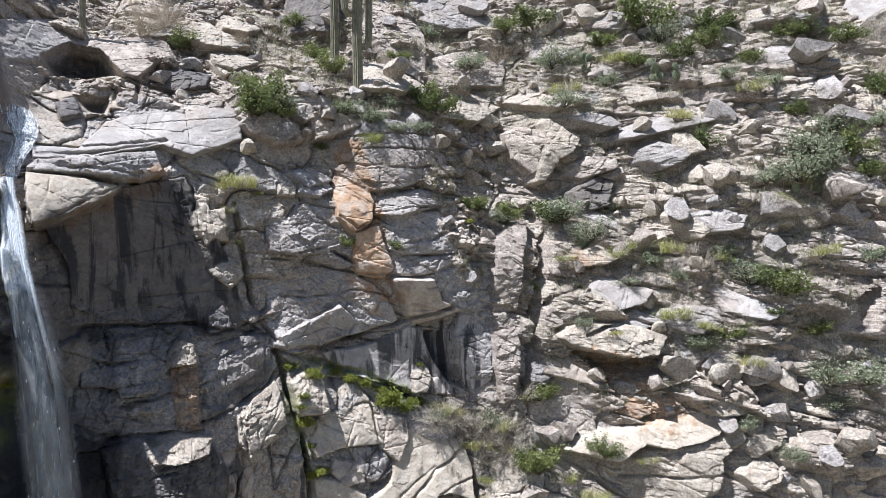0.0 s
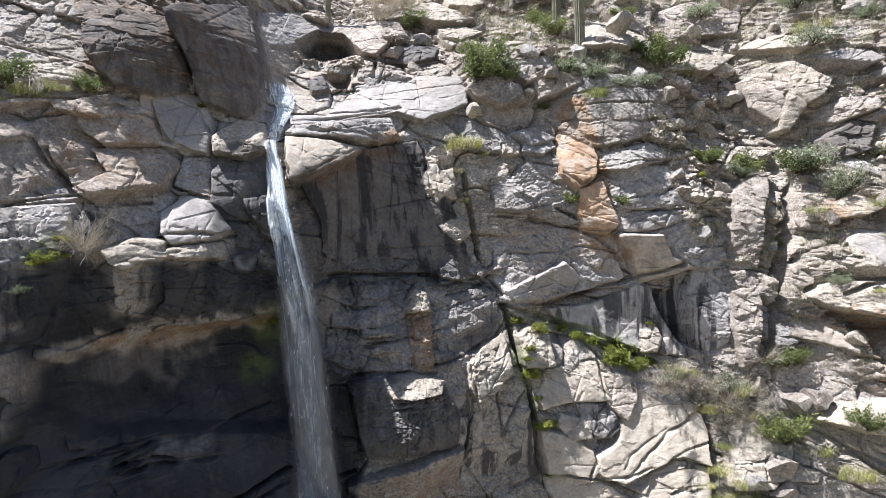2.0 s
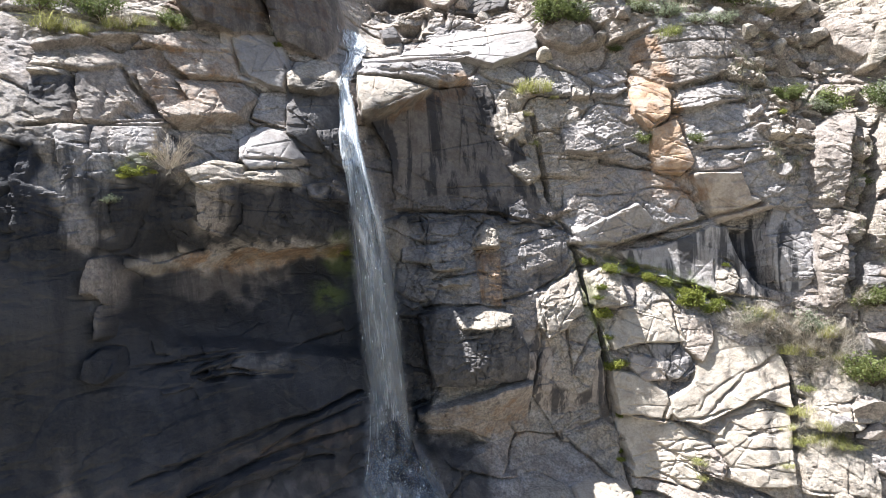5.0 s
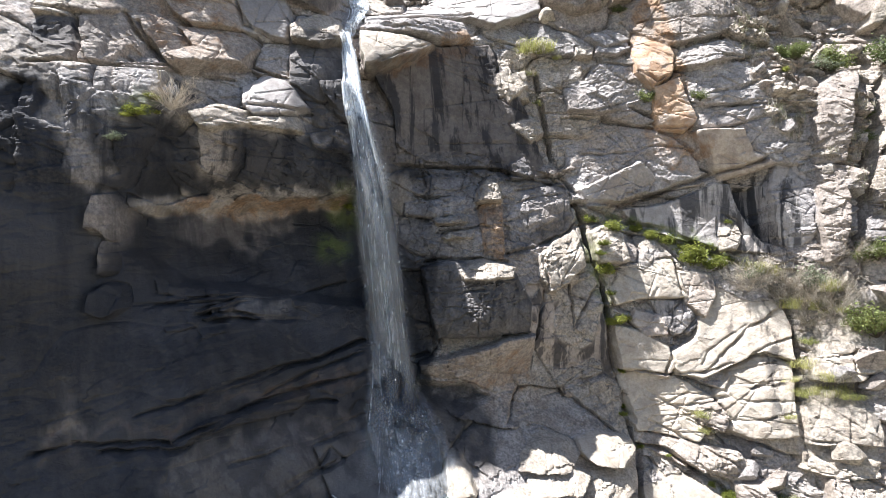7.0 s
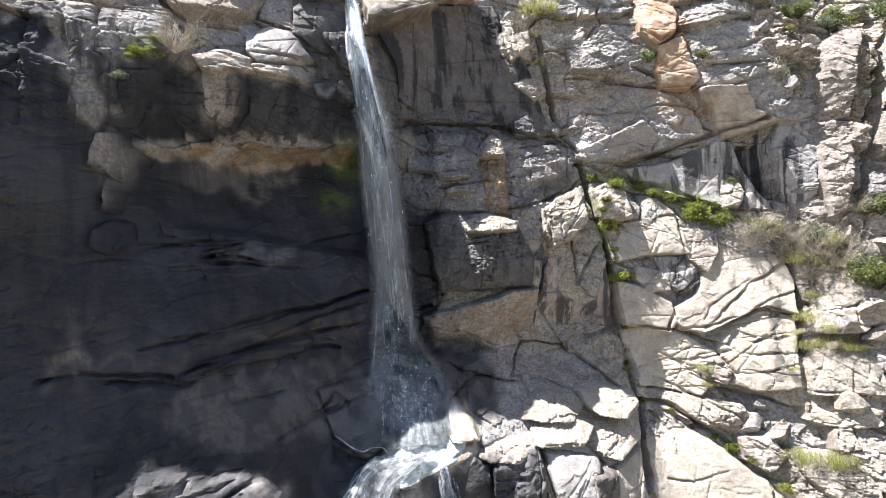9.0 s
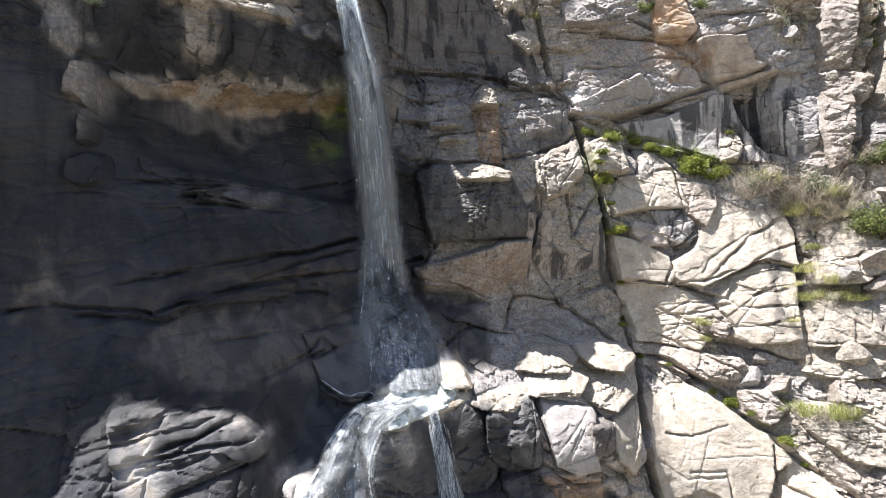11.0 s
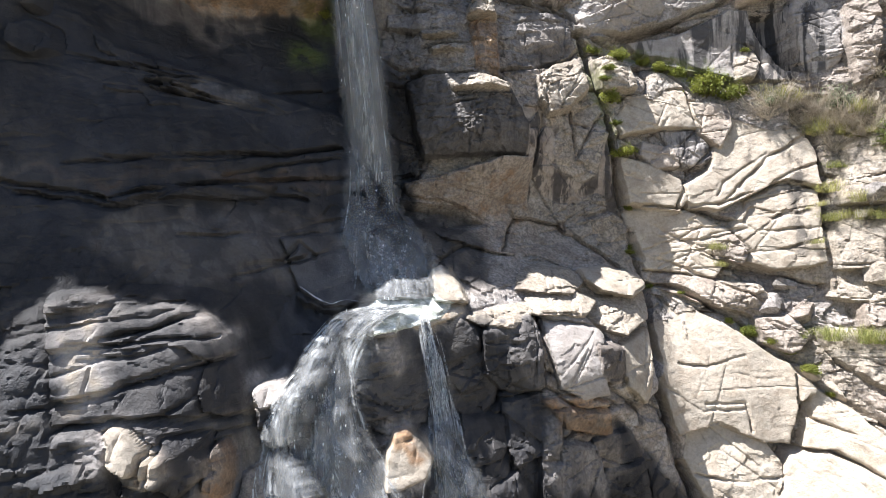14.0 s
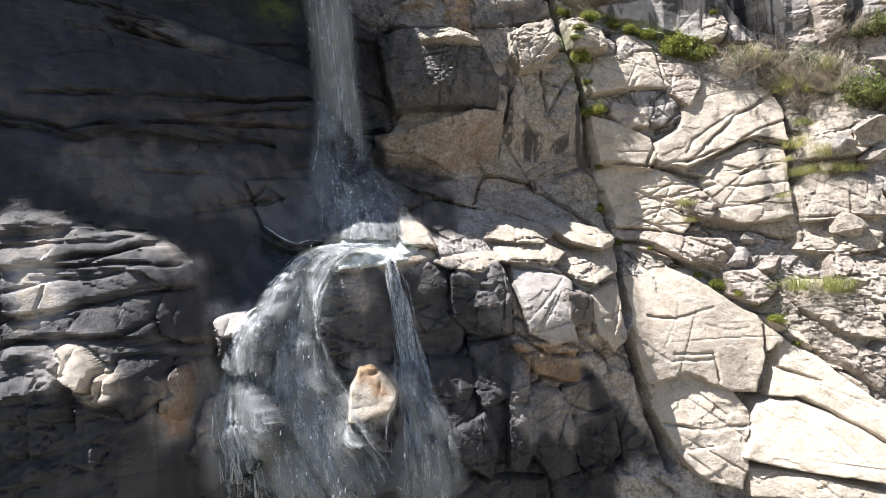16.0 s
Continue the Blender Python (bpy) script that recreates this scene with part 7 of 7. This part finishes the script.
def saguaro(x, z, height, radius, arms, label):
    root = new("saguaro_cactus")
    root.location = (x, depth(x, z) + 0.1, z - 0.3)
    ribbed_column("stem", root, [(0.03 * math.sin(h * 1.3), 0, h) for h in np.linspace(0, height, 14)], radius)
    for side, start, reach, top in arms:
        bend = [(side * (radius * 0.6), 0, start), (side * (radius + reach * 0.5), 0, start - 0.05), (side * (radius + reach * 0.9), 0, start + 0.15), (side * (radius + reach), 0, start + 0.5)]
        bend += [(side * (radius + reach), 0, h) for h in np.linspace(start + 0.9, top, 6)]
        ribbed_column("arm", root, bend, radius * 0.72, 12)
    tagged(root, label, "cactus", group="saguaro cactuses on the ledge")


saguaro(9.95, 35.5, 8.0, 0.22, ((1, 2.7, 0.35, 6.5), (-1, 4.2, 0.45, 6.8)), "tall ribbed green saguaro cactus with upturned arms")
saguaro(9.4, 37.4, 6.5, 0.2, (), "single-stemmed ribbed saguaro cactus behind the larger one")
saguaro(-2.2, 38.6, 5.0, 0.13, (), "slim grey-green saguaro cactus above the fall")


def prickly_pear(x, z, size, seed):
    """Flat pads growing from pads."""
    dice = random.Random(seed)
    root = new("prickly_pear")
    root.location = (x, depth(x, z) - 0.1, z - 0.1)
    me = bpy.data.meshes.new("pad")
    bm = bmesh.new()
    bmesh.ops.create_uvsphere(bm, u_segments=14, v_segments=9, radius=0.5)
    for v in bm.verts:
        v.co.y *= 0.16
        v.co.x *= 0.78 * (1 + 0.25 * v.co.z)
        v.co.z += 0.48
    for f in bm.faces:
        f.smooth = True
    bm.to_mesh(me)
    bm.free()
    me.materials.append(LEAF["grey"])
    spots = [(Vector((dice.uniform(-0.5, 0.5), dice.uniform(-0.3, 0.3), 0)) * size, dice.uniform(-30, 30)) for q in range(6)]
    for q in range(16):
        at, tilt = spots[q] if q < len(spots) else dice.choice(spots[:q])
        turn = pose(0, 0, 0, dice.uniform(-25, 25), tilt, dice.uniform(-70, 70))
        length = size * dice.uniform(0.28, 0.4)
        pad = new("pad", me)
        pad.parent = root
        pad.matrix_basis = Matrix.Translation(at) @ turn @ Matrix.Diagonal((length, length, length, 1))
        spots.append((at + turn @ Vector((dice.uniform(-0.3, 0.3) * length, 0, length * 0.9)), tilt + dice.uniform(-45, 45)))
    tagged(root, "pale green prickly pear with flat oval pads", "cactus")


prickly_pear(24.4, 36.6, 1.3, 1)
prickly_pear(27.4, 30.6, 1.4, 2)
prickly_pear(22.0, 37.6, 1.0, 3)


def ground_cover():
    """Low grass and seedlings on the soil between the boulders."""
    dice = random.Random(77)
    xs = np.array([dice.uniform(3, 32.5) for q in range(90000)])
    zs = np.array([dice.uniform(19, 44.5) for q in range(90000)])
    i, j = ((xs - GX[0]) / STEP).astype(int), ((zs - GZ[0]) / STEP).astype(int)
    soil = (hillside[j, i] > 0.5) & (OWNER[j, i] < 0) & (fbm(xs, zs, 4.0, 3, 300) > -0.05)
    lv, lf, dv, df = [], [], [], []
    for x, z, y in list(zip(xs[soil], zs[soil], Y[j, i][soil]))[:15000]:
        green = dice.random() < 0.65
        blades(lv if green else dv, lf if green else df, dice, Vector((x, y - 0.03, z)), 5, dice.uniform(0.18, 0.46), 1.1)
    for name, v, f, m, label in (("low_grass", lv, lf, LEAF["cover"], "low grey-green grass on soil between boulders"), ("dead_grass", dv, df, LEAF["dry"], "dry grass litter between boulders")):
        tagged(new(name, flat_mesh(name, v, f, m)), label, "grass", kind="stuff")


ground_cover()


# ---- water ----
def water_material(name, thick, break_up, stretch, least, facing=None):
    """White falling water: bright where it is dense, clear where it thins out. facing: the way that its drops face, taken together."""
    n = Nodes(name)
    n.shader.inputs["Base Color"].default_value = (0.93, 0.95, 0.97, 1)
    n.shader.inputs["Roughness"].default_value = 0.35
    n.shader.inputs["Specular IOR Level"].default_value = 0.5
    if facing:
        n.put(n.shader.inputs["Normal"], n.add("ShaderNodeCombineXYZ", X=facing[0], Y=facing[1], Z=facing[2]).outputs[0])
    thin = n.add("ShaderNodeBsdfTranslucent", Color=(0.93, 0.95, 0.97, 1))
    body = n.tree.nodes.new("ShaderNodeMixShader")
    body.inputs[0].default_value = 0.55
    n.put(body.inputs[1], n.shader.outputs[0])
    n.put(body.inputs[2], thin.outputs[0])
    rips = n.noise(0.16, 5, 0.65, (1, 1, stretch), 0.4)
    fine = n.noise(0.035, 3, 0.6, (1, 1, stretch * 1.6))
    density = n.math("MULTIPLY", n.attribute("body"), thick)
    density = n.math("MULTIPLY", density, n.ramp(rips, 0.5 - break_up, 0.5 + break_up, least, 1.0))
    density = n.math("MULTIPLY", density, n.ramp(fine, 0.35, 0.6, 0.6, 1.0), True)
    clear = n.add("ShaderNodeBsdfTransparent")
    mix = n.tree.nodes.new("ShaderNodeMixShader")
    n.put(mix.inputs[0], density)
    n.put(mix.inputs[1], clear.outputs[0])
    n.put(mix.inputs[2], body.outputs[0])
    n.put(n.output.inputs[0], mix.outputs[0])
    return n.material


DENSE = water_material("white_water", 2.2, 0.16, 0.05, 0.25)
FOAM = water_material("foaming_water", 3.4, 0.2, 0.08, 0.45)
VEIL = water_material("veil_of_water", 1.3, 0.2, 0.07, 0.15)
BOIL = water_material("tumbling_water", 1.3, 0.2, 0.08, 0.25, (-0.15, -0.86, 0.48))
MIST = water_material("water_mist", 0.45, 0.3, 0.05, 0.4)


def along(points, t):
    """A smooth place on a line of points, for t from 0 to 1."""
    p = np.array(points, float)
    s = t * (len(p) - 1)
    i = int(min(max(math.floor(s), 0), len(p) - 2))
    u = s - i
    a, b, c, d = p[max(i - 1, 0)], p[i], p[i + 1], p[min(i + 2, len(p) - 1)]
    return 0.5 * (2 * b + (c - a) * u + (2 * a - 5 * b + 4 * c - d) * u * u + (3 * b - a - 3 * c + d) * u ** 3)


def strands(name, parent, points, count, material, seed, share, width, cling=None):
    """A bundle of thin streaks that run down a line of (x, y, z, half width). share: how much of the line a streak covers.
    cling: how far off the rock the streaks keep, for water that runs over it."""
    dice = random.Random(seed)
    verts, quads, body = [], [], []
    for q in range(count):
        off, deep = max(-1.6, min(1.6, dice.gauss(0, 0.55))), dice.uniform(-0.5, 0.5)
        length = share * dice.uniform(0.5, 1.3)
        start, last = dice.uniform(-0.1 * length, 1.0 - 0.75 * length), dice.uniform(0.9, 1.0)
        steps = 12
        thick = width * dice.uniform(0.5, 1.6)
        phase = dice.uniform(0, 6.28)
        first = len(verts)
        for k in range(steps + 1):
            t = min(max(start + length * k / steps, 0.0), last)
            x, y, z, r = along(points, t)
            x += off * r + 0.12 * r * math.sin(phase + 11 * t)
            y += deep * r * 0.6
            if cling is None:
                y = min(y, depth(x, z) - 0.25)
            else:
                y = min(depth(x, z), depth(x, z - 0.15), depth(x, z + 0.15)) - cling * (0.4 + 0.8 * abs(deep))
            fade = math.sin(math.pi * min(max((k + 0.4) / (steps + 0.8), 0), 1)) ** 0.7 * (1.0 - 0.45 * min(1.0, abs(off) / 1.6))
            w = thick * (0.6 + 0.5 * r)
            verts.extend(((x - w, y + 0.4 * w, z), (x, y - 0.4 * w, z), (x + w, y + 0.4 * w, z)))
            body.extend((0.0, fade, 0.0))
        for k in range(steps):
            i = first + 3 * k
            quads.extend(((i, i + 1, i + 4, i + 3), (i + 1, i + 2, i + 5, i + 4)))
    ob = sheet(name, np.array(verts), np.array(quads), material, parent, [("body", np.array(body))])
    return ob


def spray(name, parent, points, count, seed, wide):
    """Drops thrown off the fall."""
    dice = random.Random(seed)
    verts, quads = [], []
    for q in range(count):
        x, y, z, r = along(points, dice.random())
        c = Vector((x + dice.gauss(0, 0.6) * r * wide, y + dice.gauss(0, 0.5) * r * wide, z + dice.gauss(0, 0.2)))
        s, h = dice.uniform(0.008, 0.018), dice.uniform(0.02, 0.07)
        i = len(verts)
        verts.extend((c + Vector((-s, 0, 0)), c + Vector((0, -s, -h)), c + Vector((s, 0, 0)), c + Vector((0, s, h))))
        quads.extend(((i, i + 1, i + 2, i + 3), (i, i + 3, i + 2, i + 1)))
    return sheet(name, np.array(verts), np.array(quads), DROPS, parent)


drops = Nodes("water_drops")
drops.shader.inputs["Base Color"].default_value = (0.9, 0.93, 0.96, 1)
drops.shader.inputs["Roughness"].default_value = 0.2
DROPS = drops.material

fall = new("waterfall")
FALL = [(-3.68, 27.0, 30.1, 0.13), (-3.42, 26.2, 28.6, 0.16), (-3.03, 25.4, 26.6, 0.22), (-2.57, 24.9, 24.4, 0.28), (-2.2, 24.8, 21.9, 0.35), (-1.89, 25.0, 19.4, 0.38), (-1.6, 25.2, 16.5, 0.45), (-1.4, 24.2, 15.4, 0.55), (-1.0, 22.3, 14.1, 0.7)]
UPPER = FALL[:4]
HEAD = [(-3.85, 30.9, 33.3, 0.25), (-3.7, 30.2, 32.7, 0.35), (-3.55, 29.7, 32.2, 0.35), (-3.5, 28.8, 31.5, 0.22), (-3.65, 27.9, 30.7, 0.15), (-3.68, 27.2, 30.0, 0.13)]
APRON = [(-1.75, 24.4, 16.6, 0.7), (-1.3, 23.8, 15.8, 0.8), (-0.9, 23.0, 15.0, 0.75), (-0.6, 21.8, 13.9, 0.75)]
CASCADE = [(-0.75, 20.93, 13.80, 0.43), (-1.59, 20.28, 13.53, 0.42), (-2.10, 19.67, 12.85, 0.41), (-2.35, 18.96, 11.97, 0.50), (-2.39, 18.55, 11.02, 0.70), (-2.08, 18.27, 9.98, 0.89), (-1.57, 18.10, 8.83, 1.08), (-1.21, 18.10, 8.12, 1.15)]
SECOND = [(-0.05, 21.09, 13.55, 0.13), (0.12, 20.62, 12.83, 0.18), (0.33, 20.47, 11.86, 0.22), (0.52, 20.32, 10.91, 0.25), (0.62, 19.85, 10.17, 0.33), (0.82, 19.45, 9.46, 0.49), (1.01, 19.34, 8.46, 0.61), (1.14, 19.29, 7.71, 0.62)]
THIRD = [(-3.2, 18.9, 11.0, 0.2), (-3.2, 18.4, 10.2, 0.3), (-3.0, 17.9, 9.2, 0.3), (-2.9, 17.6, 8.2, 0.3)]

# a thin white line along the rim of the dome
RIM = [(-1.58, 20.70, 13.85, 0.04), (-2.07, 20.67, 13.90, 0.04), (-2.41, 20.49, 13.81, 0.04), (-2.82, 20.58, 13.98, 0.04), (-3.23, 20.68, 14.26, 0.04)]


def bundle(name, points, count, material, seed, share, width, cling=None):
    tagged(strands(name, fall, points, count, material, seed, share, width, cling), kind="stuff")


bundle("falling_water", FALL[:6], 520, VEIL, 1, 0.22, 0.055)
bundle("thin_streaks", FALL[4:], 200, VEIL, 15, 0.3, 0.05)
bundle("dense_core", UPPER, 340, FOAM, 2, 0.6, 0.1)
bundle("mist", FALL[2:], 420, MIST, 3, 0.3, 0.34)
bundle("head_of_fall", HEAD, 320, DENSE, 4, 0.25, 0.05, 0.12)
bundle("fanning_water", APRON, 330, MIST, 5, 0.7, 0.16, 0.12)
bundle("white_cascade", CASCADE, 1700, BOIL, 6, 0.12, 0.055, 0.28)
bundle("cascade_core", CASCADE[:5], 420, FOAM, 16, 0.22, 0.06, 0.3)
bundle("cascade_mist", CASCADE, 160, MIST, 12, 0.4, 0.3, 0.4)
bundle("second_stream", SECOND, 460, BOIL, 7, 0.16, 0.04, 0.2)
bundle("second_mist", SECOND[3:], 90, MIST, 17, 0.4, 0.25, 0.3)
bundle("side_trickle", THIRD, 30, DENSE, 8, 0.5, 0.03, 0.1)
bundle("rim_of_water", RIM, 40, DENSE, 13, 0.6, 0.022, 0.08)
tagged(spray("spray", fall, FALL, 220, 9, 1.3), kind="stuff")
tagged(spray("cascade_spray", fall, CASCADE, 110, 10, 1.2), kind="stuff")
tagged(fall, "white waterfall dropping from a lip into a cascade", "waterfall")


def pool():
    """The small basin where the fall lands before it spills over."""
    n = Nodes("clear_water")
    froth = n.ramp(n.noise(0.3, 5, 0.65, (1, 1, 2)), 0.4, 0.6)
    n.put(n.shader.inputs["Base Color"], n.mix(froth, (0.4, 0.42, 0.37), (0.78, 0.8, 0.77)))
    n.shader.inputs["Roughness"].default_value = 0.2
    n.put(n.shader.inputs["Normal"], n.bump(n.noise(0.12, 4), 0.02, 0.7))
    xs, zs = np.arange(-2.5, 1.2, 0.04), np.arange(13.0, 14.4, 0.04)
    px, pz = np.meshgrid(xs, zs)
    shape = np.hypot((px + 0.7) / 1.55, (pz - 13.65 - 0.12 * px) / 0.5) + 0.2 * fbm(px, pz, 0.5, 3, 5)
    py = np.array([[depth(x, z) for x in xs] for z in zs]) - 0.07 + 0.3 * ease(shape, 0.75, 1.05)
    quads = grid_quads(*px.shape)
    quads = quads[(shape < 1.05).reshape(-1)[quads].all(1)]
    ob = sheet("pool", np.stack([px, py, pz], -1).reshape(-1, 3), quads, n.material)
    tagged(ob, "shallow clear pool below the waterfall", "pool", kind="structure")


pool()
